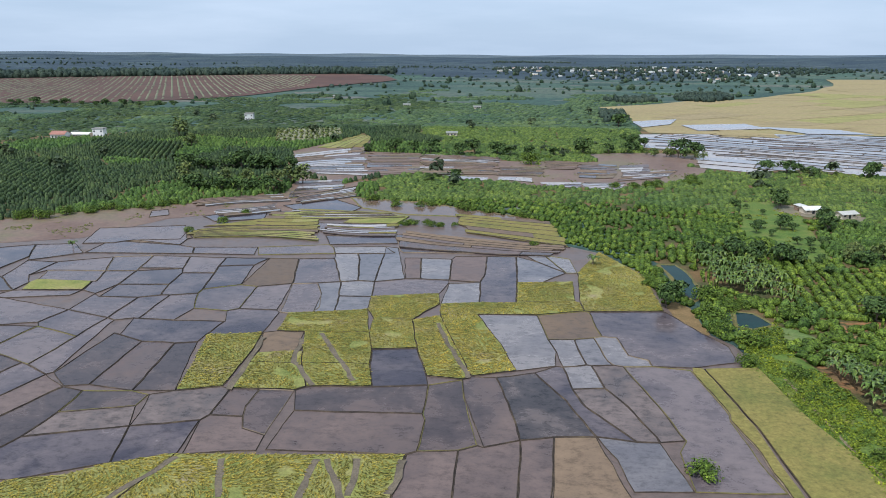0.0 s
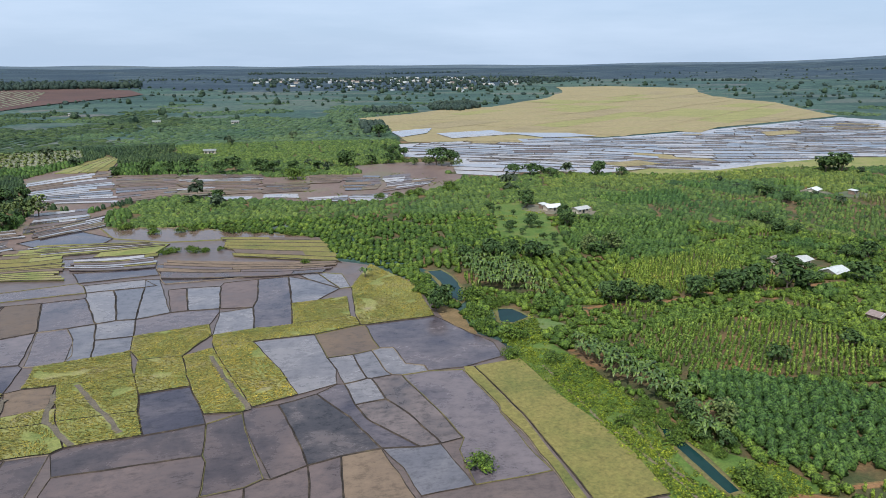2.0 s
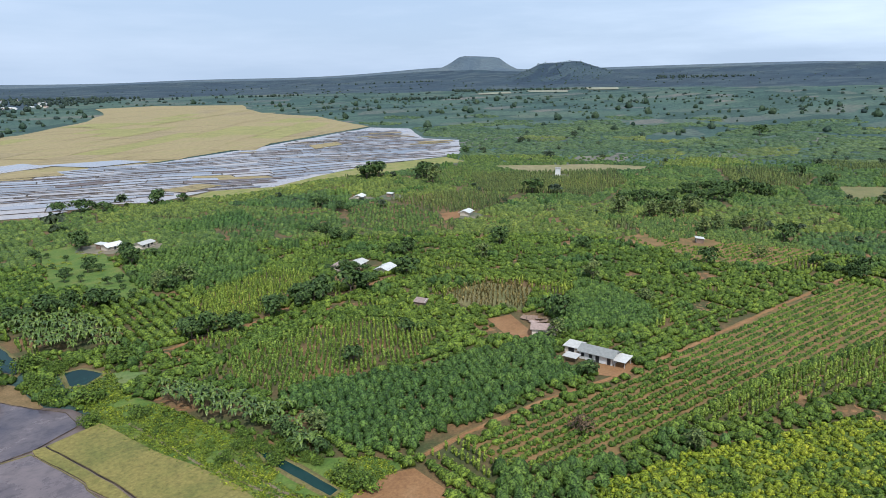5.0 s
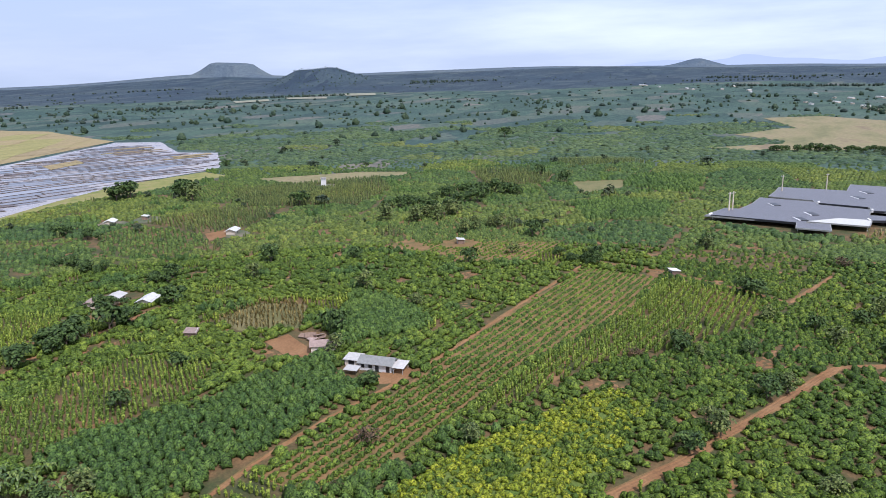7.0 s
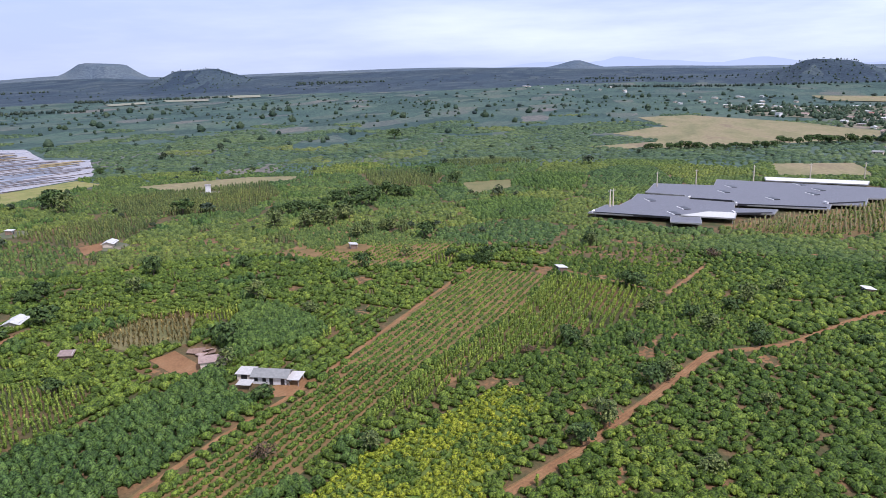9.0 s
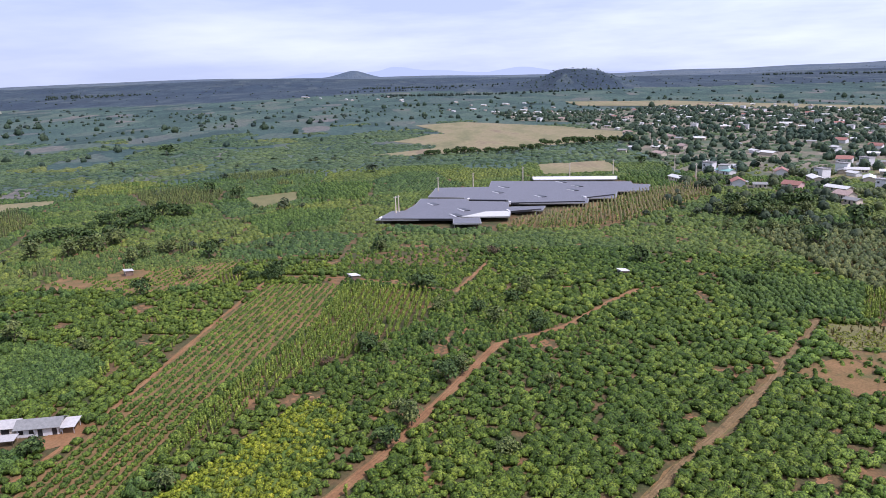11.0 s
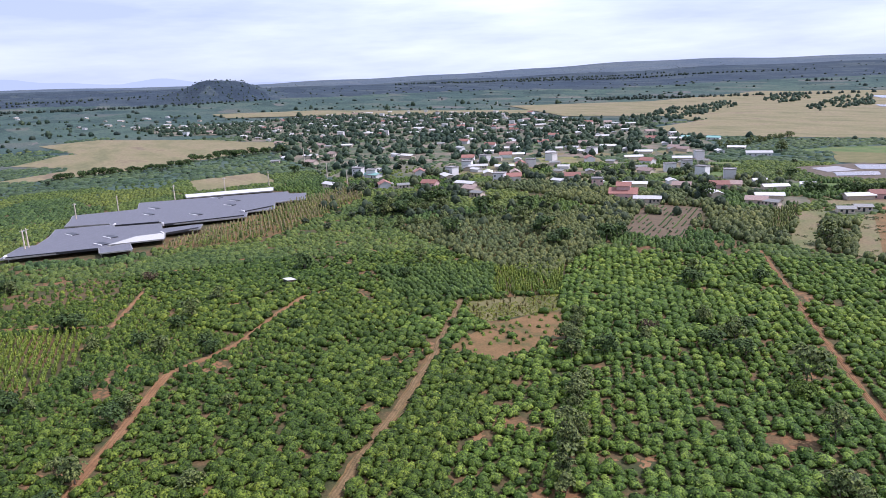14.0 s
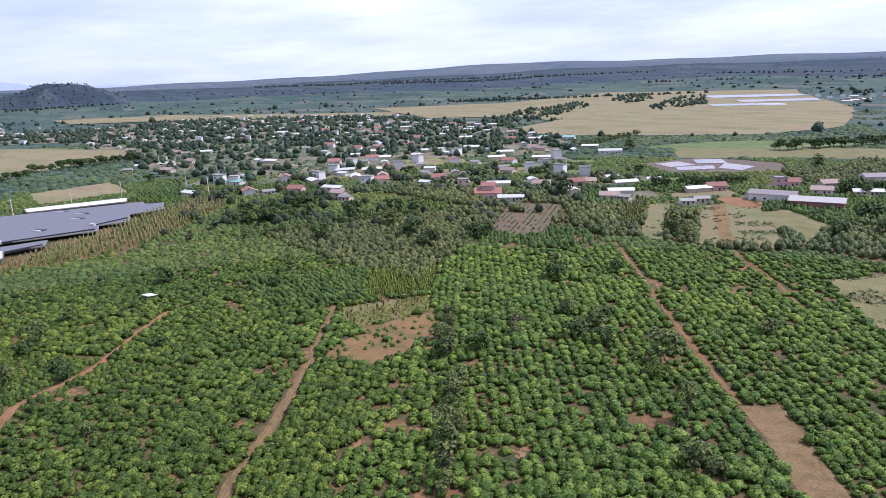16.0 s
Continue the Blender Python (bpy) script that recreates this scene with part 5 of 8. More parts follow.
ridges("pale_rows", "long pale rows across a red ploughed field", "rowplants", [(-717, 859), (-1120, 1351), (-1056, 1420), (-934, 1539), (-761, 1657), (-567, 1743), (-442, 1700), (-365, 1318), (-383, 1063), (-437, 963), (-522, 892), (-653, 872)], 115, 11, 3.4, 0.6, 0.08, 0.1)
ridges("orchard_rows", "pale rows of dry plants in an orchard plot", "paleplants", [(-189, 591), (-140, 608), (-125, 550), (-143, 510), (-165, 509)], 60, 7, 2.2, 0.5, 0.05)
ridges("planted_rows", "dark planted rows on a ploughed plot", "tree", [(273.8, -315.9), (245.6, -327.2), (206.9, -263.1), (232.7, -252.6)], -60, 2.7, 0.7, 0.5, 0.25)
ridges("furrow_rows", "shallow furrows on a bare soil strip", "strip", [(60.0, -155.1), (53.4, -160.9), (46.6, -153.0), (29.6, -133.4), (24.1, -126.5), (29.4, -121.7), (35.7, -128.5), (52.3, -147.9)], -50, 1.6, 0.5, 0.0, 0.35)
FLOOD = [(127, 703), (176, 732), (113, 583), (153, 581), (226, 593), (292, 568), (396, 597), (519, 642), (657, 697), (673, 640), (577, 527), (585, 486), (490, 404), (422, 418), (329, 405), (277.8, 389.7), (243.2, 406.5), (201.1, 399.1), (173.9, 417.4), (141.2, 405.1), (116.1, 417.2), (133, 492), (102, 504)]
CLEAR.append([(115, 843), (196, 932), (274, 1033), (346, 1048), (489, 1221), (637, 1443), (715, 1672), (996, 1508), (821, 1020), (701, 744), (718, 681), (612, 554), (619, 509), (487, 396), (411, 407), (317, 390), (268.9, 377.0), (232.8, 389.1), (194.9, 386.8), (168.6, 404.6), (134.3, 390.5), (112.1, 405.6), (98.7, 487.3), (127, 709)])


def flooded(poly, angle, seed, ripe=False):
    """A wide field parcelled into long narrow strips of water, mud and ripe rice, with thin dark banks."""
    r = random.Random(seed)
    c, s = math.cos(radians(angle)), math.sin(radians(angle))
    rot = [(x * c + y * s, -x * s + y * c) for x, y in poly]
    u0, u1, v0, v1 = min(p[0] for p in rot), max(p[0] for p in rot), min(p[1] for p in rot), max(p[1] for p in rot)
    home = tagged(new("strip_fields"), "parcels of ripe yellow rice" if ripe else "long narrow flooded strips between thin dark banks", "field" if ripe else "flooded field", kind="structure")
    banks = bmesh.new()
    v = v0
    while v < v1:
        w = r.uniform(22, 55) if ripe else r.uniform(5, 14)
        u = u0 - r.uniform(0, 40)
        while u < u1:
            L = r.uniform(60, 190) if ripe else r.uniform(16, 48)
            skew = r.uniform(-2, 2)
            quad = [(u, v), (u + L, v + skew), (u + L, v + w + skew), (u, v + w)]
            world_q = [(a * c - b * s, a * s + b * c) for a, b in quad]
            world_q = [(a + 16 * q.x, b + 16 * q.y) for a, b in world_q for q in [noise.noise_vector(Vector((a / 85, b / 85, 3.0)))]]
            if inside(np.array([q[0] for q in world_q]), np.array([q[1] for q in world_q]), poly).sum() > 2:
                mx, my = world_q[0]
                k = noise.noise(Vector((mx / 70, my / 70, seed))) + r.uniform(-0.35, 0.35)
                kind = "ripe" if k > 0.5 else "mudwet" if k > 0.3 else "light" if k < -0.08 else "silt"
                if ripe:
                    kind = "ripered" if k > 0.42 else "ripegreen" if k < -0.3 else "ripe"
                    bm = sheet(wobble(world_q, 30, 6.0), 0.0)
                    for p in bm.verts:
                        p.co.z = 0.26 + lift(p.co.x, p.co.y) + max(0, math.hypot(p.co.x, p.co.y) - 250) * 0.0003 + 0.03 * abs(k)
                    part("strip", bm, M[kind], home)
                    u += L
                    continue
                part("strip", sheet(wobble(inset(world_q, 0.3), 9, 1.3), 0.22 + max(0, math.hypot(mx, my) - 250) * 0.0004 + r.uniform(0, 0.05)), M[kind], home)
                if r.random() < 0.85:
                    for (ax, ay), (bx, by) in ((world_q[0], world_q[1]), (world_q[0], world_q[3]))[:r.choice((1, 2))]:
                        d = Vector((bx - ax, by - ay)).normalized().orthogonal() * r.uniform(0.3, 0.55)
                        z = 0.12 + max(0, math.hypot(ax, ay) - 250) * 0.0004
                        lo = [banks.verts.new(p) for p in ((ax - d.x, ay - d.y, z), (bx - d.x, by - d.y, z), (bx + d.x, by + d.y, z), (ax + d.x, ay + d.y, z))]
                        hi = [banks.verts.new(p) for p in ((ax - d.x * 0.4, ay - d.y * 0.4, z + 0.36), (bx - d.x * 0.4, by - d.y * 0.4, z + 0.36), (bx + d.x * 0.4, by + d.y * 0.4, z + 0.36), (ax + d.x * 0.4, ay + d.y * 0.4, z + 0.36))]
                        banks.faces.new(hi)
                        for e in range(4):
                            banks.faces.new((lo[e], lo[(e + 1) % 4], hi[(e + 1) % 4], hi[e]))
            u += L
        v += w
    if ripe:
        banks.free()
    else:
        part("bund", banks, M["bund"], home, "thin dark mud banks")


flooded(FLOOD, -27, 21)
RIPE = [(118, 858), (188, 895), (262, 987), (330, 999), (462, 1153), (607, 1362), (915, 1385), (794, 1143), (768, 970), (679, 732), (416, 628), (305, 594), (235, 616), (157, 597), (117, 603), (129, 714)]
flooded(RIPE, 38, 8, True)
# bright puddles and reddish plots near the flooded field
for q in ([(161, 653), (221, 670), (228, 627), (164, 607)], [(223, 643), (283, 623), (296, 589), (246, 590)], [(122, 683), (170, 708), (153, 659), (122, 629)]):
    patch("puddle", *q)
for q in ([(187, 633), (221, 608), (214, 561), (174, 575)], [(462, 581), (507, 589), (491, 561), (445, 549)], [(217.0, 430.7), (251, 435), (258.0, 416.1), (227.9, 410.5)]):
    patch("riceY", *q)
for q in ([(293, -508), (285, -529), (264, -518), (274, -497)], [(281, -544), (264, -559), (249, -539), (266, -525)], [(251, -538), (224, -532), (223, -508), (242, -510)], [(271, -499), (252, -522), (242, -506), (260, -484)]):
    patch("wrice", *q)

CLEAR.append([(508, -105), (490, -172), (450, -180), (392, -120), (378, -92), (360, -72), (349, -50), (350, -36), (372, 6), (392, -4), (448, -30), (466, -66)])   # the solar farm
patch("soilthin", (357.4, -59.8), (421.9, -144.0), (456, -210), (419.5, -205.7), (346.9, -125.8), (341.5, -80.3))
patch("redcrop", (266.9, 43.5), (260.1, 14.7), (212.4, 22.6), (169.9, 40.5), (128.5, 48.5), (106.6, 52.7), (96.1, 63.8), (98.4, 75.5), (147.5, 65.2), (212.6, 55.8))
patch("redcrop", (318.4, 158.2), (352.8, 140.8), (305.3, 61.0), (268.5, 66.9), (257.1, 92.1))
patch("limeplot", (99.9, 49.3), (121.2, 41.8), (146.9, 27.5), (161.0, 18.0), (153.0, 7.6), (133.5, 10.2), (113.0, 14.5), (97.3, 21.0), (90.2, 42.5))
# ---------------- foliage ----------------
rng = np.random.default_rng(11)


def leaves(centres, normals, size, slim=0.55):
    """One kite-shaped, slightly folded leaf at each centre."""
    n = len(centres)
    normals = normals / np.linalg.norm(normals, axis=1, keepdims=True)
    t = np.cross(normals, rng.normal(size=(n, 3)))
    t /= np.linalg.norm(t, axis=1, keepdims=True) + 1e-9
    s = np.cross(normals, t)
    size = np.broadcast_to(size, n)[:, None] * rng.uniform(0.7, 1.3, (n, 1))
    v = np.stack([centres - t * size * 0.55, centres + s * size * slim * 0.5 - normals * size * 0.08, centres + t * size * 0.6 - normals * size * 0.12, centres - s * size * slim * 0.5 - normals * size * 0.08], 1)
    return v.reshape(-1, 3), np.arange(n * 4).reshape(n, 4)


def dome(n, radius, high, leaf, low=0.15):
    """A bushy crown: leaves over a rough dome, thinner towards the inside."""
    az, u = rng.uniform(0, 2 * np.pi, n), rng.uniform(low, 1, n)
    q = rng.uniform(0.72, 1.08, n) * (1 + 0.22 * np.sin(3 * az + rng.uniform(0, 6)))
    w = np.sqrt(1 - (u * 0.96) ** 2)
    c = np.stack([radius * w * np.cos(az) * q, radius * w * np.sin(az) * q, high * u * (0.85 + 0.15 * q)], 1)
    nrm = np.stack([w * np.cos(az), w * np.sin(az), u * 1.1 + 0.35], 1) + rng.normal(0, 0.3, (n, 3))
    return leaves(c, nrm, leaf, 0.75)


RINGS_NEAR = ((0.5, 0.08), (1.0, 0.36), (0.88, 0.64), (0.5, 0.92))
RINGS_MID = ((0.7, 0.08), (1.0, 0.44), (0.6, 0.86))
RINGS_FAR = ((0.95, 0.12), (0.64, 0.8))


def shrub(sides, rings, radius, high, n, leaf, droop=0.12):
    """A bush with arching branches: a closed body whose ribs stand out and droop, and loose leaves over it."""
    v, f = [], []
    for r, z in rings:
        start = rng.uniform(-0.2, 0.2)
        for i in range(sides):
            a = 2 * np.pi * i / sides + start + rng.uniform(-0.22, 0.22)
            out = (1.24 if i % 2 else 0.76) * rng.uniform(0.82, 1.14) if sides > 4 else rng.uniform(0.8, 1.2)
            v.append((r * radius * out * np.cos(a), r * radius * out * np.sin(a), high * (z - (droop * r if i % 2 else 0)) * rng.uniform(0.9, 1.1)))
    for q in range(len(rings) - 1):
        f += [(q * sides + i, q * sides + (i + 1) % sides, (q + 1) * sides + (i + 1) % sides, (q + 1) * sides + i) for i in range(sides)]
    t = (len(rings) - 1) * sides
    v.append((rng.normal(0, 0.08) * radius, rng.normal(0, 0.08) * radius, high * 1.02))
    f += [(len(v) - 1, t + i, t + i + 1, t + (i + 2) % sides) for i in range(0, sides, 2)]
    if n:
        az, u = rng.uniform(0, 2 * np.pi, n), rng.uniform(0.2, 1, n)
        w, q = np.sqrt(1 - (u * 0.95) ** 2), rng.uniform(0.95, 1.15, n)
        c = np.stack([radius * w * np.cos(az) * q, radius * w * np.sin(az) * q, high * (0.18 + 0.86 * u)], 1)
        lv, lf = leaves(c, np.stack([0.55 * w * np.cos(az), 0.55 * w * np.sin(az), 0.7 + 0 * u], 1) + rng.normal(0, 0.2, (n, 3)), leaf, 0.7)
        return np.concatenate([np.array(v), lv]), np.concatenate([np.array(f), lf + len(v)])
    return np.array(v), np.array(f)


def spikes(n, radius, high, width):
    """Upright arching blades, as of maize."""
    v = []
    for _ in range(n):
        a, lean = rng.uniform(0, 2 * np.pi), rng.uniform(0.15, 1.0)
        z0 = rng.uniform(0.1, 0.55) * high
        d, s = np.array([np.cos(a), np.sin(a), 0]), np.array([-np.sin(a), np.cos(a), 0])
        base, tip = np.array([0, 0, z0]), d * radius * lean + np.array([0, 0, min(high, z0 + high * rng.uniform(0.25, 0.5))])
        mid = (base + tip) / 2 + np.array([0, 0, 0.12 * high])
        v += [base, mid + s * width, tip, mid - s * width]
    return np.array(v), np.arange(n * 4).reshape(n, 4)


def fronds(n, radius, high, width):
    """Broad arching leaves on a short stem, as of a banana plant."""
    v, f = [], []
    for i in range(n):
        a = 2 * np.pi * i / n + rng.uniform(-0.4, 0.4)
        d, s = np.array([np.cos(a), np.sin(a), 0]), np.array([-np.sin(a), np.cos(a), 0])
        top, reach = high * rng.uniform(0.75, 1.0), radius * rng.uniform(0.6, 1.0)
        pts = [(0.0, high * 0.45, 0.15), (0.45, top, 1.0), (0.8, top * 0.97, 0.9), (1.0, top * 0.72, 0.1)]
        k = len(v)
        for r, z, w in pts:
            v += [d * reach * r + s * width * w + np.array([0, 0, z]), d * reach * r - s * width * w + np.array([0, 0, z])]
        f += [(k + 2 * j, k + 2 * j + 1, k + 2 * j + 3, k + 2 * j + 2) for j in range(3)]
    return np.array(v), np.array(f)


def scatter(protos, x, y, scale, z=None):
    """All plants of one kind joined: each a prototype, turned and scaled."""
    vs, fs, base = [], [], 0
    pick = rng.integers(0, len(protos), len(x))
    turn = rng.uniform(0, 2 * np.pi, len(x))
    z = np.zeros(len(x)) if z is None else z
    for k, (pv, pf) in enumerate(protos):
        i = np.nonzero(pick == k)[0]
        if not len(i):
            continue
        c, s, q = np.cos(turn[i])[:, None], np.sin(turn[i])[:, None], scale[i][:, None]
        hz = q * rng.uniform(0.85, 1.15, (len(i), 1))
        v = np.stack([(pv[None, :, 0] * c - pv[None, :, 1] * s) * q + x[i][:, None], (pv[None, :, 0] * s + pv[None, :, 1] * c) * q + y[i][:, None], pv[None, :, 2] * hz + z[i][:, None]], -1)
        f = pf[None] + (np.arange(len(i)) * len(pv))[:, None, None] + base
        vs.append(v.reshape(-1, 3)), fs.append(f.reshape(-1, pf.shape[1]))
        base += len(i) * len(pv)
    return np.concatenate(vs), np.concatenate(fs)


def seg_dist(x, y, line):
    best = np.full(len(x), 1e9)
    for a, b in zip(line[::2], line[2::2] + [line[-1]]):
        dx, dy = b.x - a.x, b.y - a.y
        L = dx * dx + dy * dy + 1e-9
        t = np.clip(((x - a.x) * dx + (y - a.y) * dy) / L, 0, 1)
        best = np.minimum(best, np.hypot(x - a.x - t * dx, y - a.y - t * dy))
    return best


YARDS = [(152, 78, 8), (148, 83, 4), (165, 106, 8), (176, 192, 9), (161, 183, 6), (121, 297, 16), (272, 225, 8)]   # x, y, radius kept free round houses


YARDS += [(x, y, 7.5) for x, y, _, _ in EDGE]
YARDS += [(a, b, 8.5) for a, b in ((446, -234), (426, -261), (409, -280), (435, -243), (386, -269), (409, -309), (369, -262), (483, -285), (520, -248), (499, -252), (478, -207), (626, -250), (452, -291), (533, -366), (512, -369), (480, -340), (340, -340), (298, -321), (280, -322), (298, -373), (282, -390), (235, -360), (226, -362), (364, -549), (191, -370), (188, -381), (200, -422), (159, -408), (133, -401), (174, -453), (171, -460), (151, -469), (145, -443), (124, -452), (132, -504), (171, -411), (278, 303), (278, 222), (129, 297), (139, 289), (126, 302), (290, 105), (425, 258), (294, 293), (-335, 515), (-323, 522), (-310, 526), (-38, 557))]


def free(x, y, tracks=True):
    """Where a crop may stand."""
    ok = np.ones(len(x), bool)
    for p in CLEAR:
        x0, x1, y0, y1 = min(q[0] for q in p), max(q[0] for q in p), min(q[1] for q in p), max(q[1] for q in p)
        b = np.nonzero((x > x0) & (x < x1) & (y > y0) & (y < y1) & ok)[0]
        if len(b):
            ok[b] = ~inside(x[b], y[b], p)
    for hx, hy, r in YARDS:
        ok &= np.hypot(x - hx, y - hy) > r
    if tracks:
        for line, w in TRACKS:
            xs, ys = [v.x for v in line], [v.y for v in line]
            b = np.nonzero((x > min(xs) - 5) & (x < max(xs) + 5) & (y > min(ys) - 5) & (y < max(ys) + 5) & ok)[0]
            if len(b):
                ok[b] = seg_dist(x[b], y[b], line) > w + 0.75
    return ok


# crops with an outline of their own
ZONES += [
    ("cassava", [(87.5, 123.4), (97.2, 121.1), (121.6, 107.0), (153.5, 96.3), (146.3, 83.0), (141.4, 73.7), (127.5, 79.1), (109.3, 79.8), (88.9, 83.5), (83.2, 90.3), (83.1, 103.9)]),
    ("cassava", [(184.2, 114.5), (203.2, 106.8), (201.0, 85.7), (177.3, 83.2), (162.7, 93.0), (172.5, 104.9)]),
    ("maize", [(91.4, 150.6), (110.6, 152.3), (134.1, 145.2), (141.7, 120.8), (122.9, 112.1), (97.6, 121.6), (87.8, 123.9), (85.4, 136.3)]),
    ("maize", [(109.1, 201.5), (150.8, 213.3), (156.6, 193.8), (118.9, 172.0), (106.1, 179.8)]),
    ("straw", [(168.5, 144.1), (189.0, 141.0), (193.1, 124.9), (172.6, 113.1), (163.9, 128.5)]),
    ("lime", [(99.9, 49.3), (121.2, 41.8), (146.9, 27.5), (161.0, 18.0), (153.0, 7.6), (133.5, 10.2), (113.0, 14.5), (97.3, 21.0), (90.2, 42.5)]),
    ("young", [(266.9, 43.5), (260.1, 14.7), (212.4, 22.6), (169.9, 40.5), (128.5, 48.5), (106.6, 52.7), (96.1, 63.8), (98.4, 75.5), (147.5, 65.2), (212.6, 55.8)]),
    ("maize", [(257.7, 12.5), (246.0, -18.4), (219.1, -16.0), (189.4, 5.3), (171.7, 24.1), (143.7, 36.2), (134.9, 45.5), (166.3, 39.5), (210.4, 22.3)]),
    ("cassava", [(402.2, 78.9), (427.6, 53.0), (415.5, 22.2), (373.1, 24.8), (356.8, 60.4)]),
    ("maize", [(219.3, -166.8), (206.4, -192.0), (179.2, -167.7), (191.1, -146.6)]),
    ("cassava", [(250.9, -129.4), (226.7, -170.7), (191.6, -145.8), (208.8, -115.2)]),
    ("cassava", [(218.1, 121.8), (204.8, 94.4), (189.3, 75.1), (175.1, 81.7), (173.6, 98.7)]),
    ("banana", [(65.6, 222.2), (80.0, 220.8), (82.9, 200.4), (75.0, 185.9), (62.0, 194.0)]),
    ("banana", [(59.5, 223.6), (80.8, 192.4), (78.0, 178.0), (66.0, 190.0)]),
    ("banana", [(73.0, 150.0), (80.5, 128.0), (84.0, 112.0), (79.0, 108.0), (75.0, 112.0), (72.0, 124.0), (70.0, 142.0)]),
    ("banana", [(67.3, 144.0), (75.7, 134.9), (78.1, 126.0), (69.8, 124.2), (64.4, 136.2)]),
    ("banana", [(79.9, 114.6), (82.0, 107.1), (77.3, 96.0), (73.2, 98.6)]),
    ("cassava", [(162.1, 321.6), (212.8, 324.9), (201.4, 297.8), (164.1, 298.4)]),
    ("maize", [(390.5, 309.8), (486, 249), (423.8, 204.9), (363.4, 199.7), (338.5, 261.2)]),
    ("pepper", [(357.4, -59.8), (421.9, -144.0), (456, -210), (419.5, -205.7), (346.9, -125.8), (341.5, -80.3)]),
    ("grove", [(-334, 396), (-257.7, 410.4), (-188.2, 302.7), (-231.5, 270.1)]),
    ("grove", [(-302, 506), (-226, 492), (-198.8, 406.6), (-252.5, 417.6)]),
    ("maize", [(219.7, -354.4), (215.4, -368.5), (179.0, -301.4), (190.0, -301.1)]),
    ("straw", [(292.9, -190.9), (281.2, -232.3), (238.6, -218.2), (220.0, -182.7), (246.8, -172.7)]),
    ("scrub", [(316.2, -206.1), (278.6, -270.8), (223.9, -229.7), (194.1, -172.7), (238.9, -167.3), (314.3, -174.4)]),
]
ROWS_AT = {"grove": 2.0, "cassava": 2.0, "maize": 1.75, "straw": 2.0, "lime": 1.55, "young": 2.0, "banana": 3.2, "pepper": 3.0, "soilthin": 2.2, "herb": 2.4, "orch": 6.0, "plow": 6.0, "maizedry": 2.4, "scrub": 2.2, "coffee": 2.25, "palecoffee": 2.25, "dullcoffee": 2.3, "bigcoffee": 2.45, "densecoffee": 2.05, "smallcoffee": 1.75}

VILLAGE = [(1442, -216), (1414, -458), (1483, -725), (1137, -856), (664, -746), (477, -629), (392, -545), (463, -446), (449, -334), (479, -256), (529, -225), (681, -245), (1087, -311), (1179, -219)]
patch("village", *VILLAGE)
# plots: a plan of jittered cells, each with one crop, one row direction and its own vigour
CELL = 58.0


def plot_at(i, j):
    r = random.Random(i * 7919 + j * 104729)
    cx, cy = (i + r.uniform(0.1, 0.9)) * CELL, (j + r.uniform(0.1, 0.9)) * CELL
    az = math.degrees(math.atan2(-cx, cy))
    kind = r.choices(["coffee", "maize", "cassava", "lime", "young"], [0.78, 0.07, 0.1, 0.0, 0.05])[0]
    # these plots get the darkened leaves that stand in for a cloud's shadow
    if az > 7:
        kind = r.choice(["grove", "grove", "grove", "cassava"])
    if -25 < az < 7 and math.hypot(cx, cy) > 225:
        kind, turn = "densecoffee", 79
    elif az < -82 and math.hypot(cx, cy) < 330:
        kind, turn = "bigcoffee" if az < -131 else "densecoffee" if az < -101 else "smallcoffee", -45
    else:
        if az < -95:
            kind = r.choice(["bigcoffee", "bigcoffee", "scrub", "cassava", "coffee"])
        turn = r.choice([-11, -11, -11, -11, 79])
        if kind == "coffee" and math.hypot(cx, cy) > 290:
            kind = r.choice(["coffee", "palecoffee", "dullcoffee"])
    return cx, cy, kind, turn, r.uniform(0.88, 1.1), r.uniform(0.02, 0.1)


BUCKET = {}


def plant(kind, x, y, scale):
    for k, lo, hi in ((0, 0, 175), (1, 175, 310), (2, 310, 620), (3, 620, 1400)):
        r = np.hypot(x, y)
        m = (r >= lo) & (r < hi)
        if m.any():
            BUCKET.setdefault((kind, k), []).append((x[m], y[m], scale[m]))


def in_view(x, y):
    """The part of the country that the flight looks over."""
    a = np.degrees(np.arctan2(-x, y))
    return (np.hypot(x, y) > 78) & (((a < 42) & (a > -171)))


SHAPE = {"hedgerow": (1.06, 0.94, 0.15), "grove": (0.7, 1.5, 0.06), "lime": (0.95, 1.05, 0.22), "bigcoffee": (0.95, 1.06, 0.13), "densecoffee": (0.93, 1.08, 0.16), "smallcoffee": (0.92, 1.08, 0.2), "coffee": (0.7, 1.38, 0.06), "palecoffee": (0.7, 1.38, 0.06), "dullcoffee": (0.72, 1.36, 0.08), "young": (0.85, 1.25, 0.09), "maize": (0.8, 1.25, 0.08), "cassava": (0.95, 1.05, 0.14), "scrub": (0.95, 1.05, 0.4)}


def rows_in(cx, cy, reach, pitch, turn, gap=0.04, kind=""):
    along, across, loose = SHAPE.get(kind, (0.82, 1.2, 0.075))
    n = int(reach / pitch) + 1
    k = int(n * 1.3)
    c, s = math.cos(radians(turn)), math.sin(radians(turn))
    # one lattice for the whole country, so that rows run on from plot to plot, every other row set off by half
    i0, j0 = round((cx * c + cy * s) / (pitch * along)), round((cy * c - cx * s) / (pitch * across))
    iu, jv = np.meshgrid(np.arange(-k, k + 1) + i0, np.arange(-n, n + 1) + j0)
    u, v = (iu + (0.5 * (jv % 2) if along > 0.9 else 0.0)) * pitch * along, jv * pitch * across
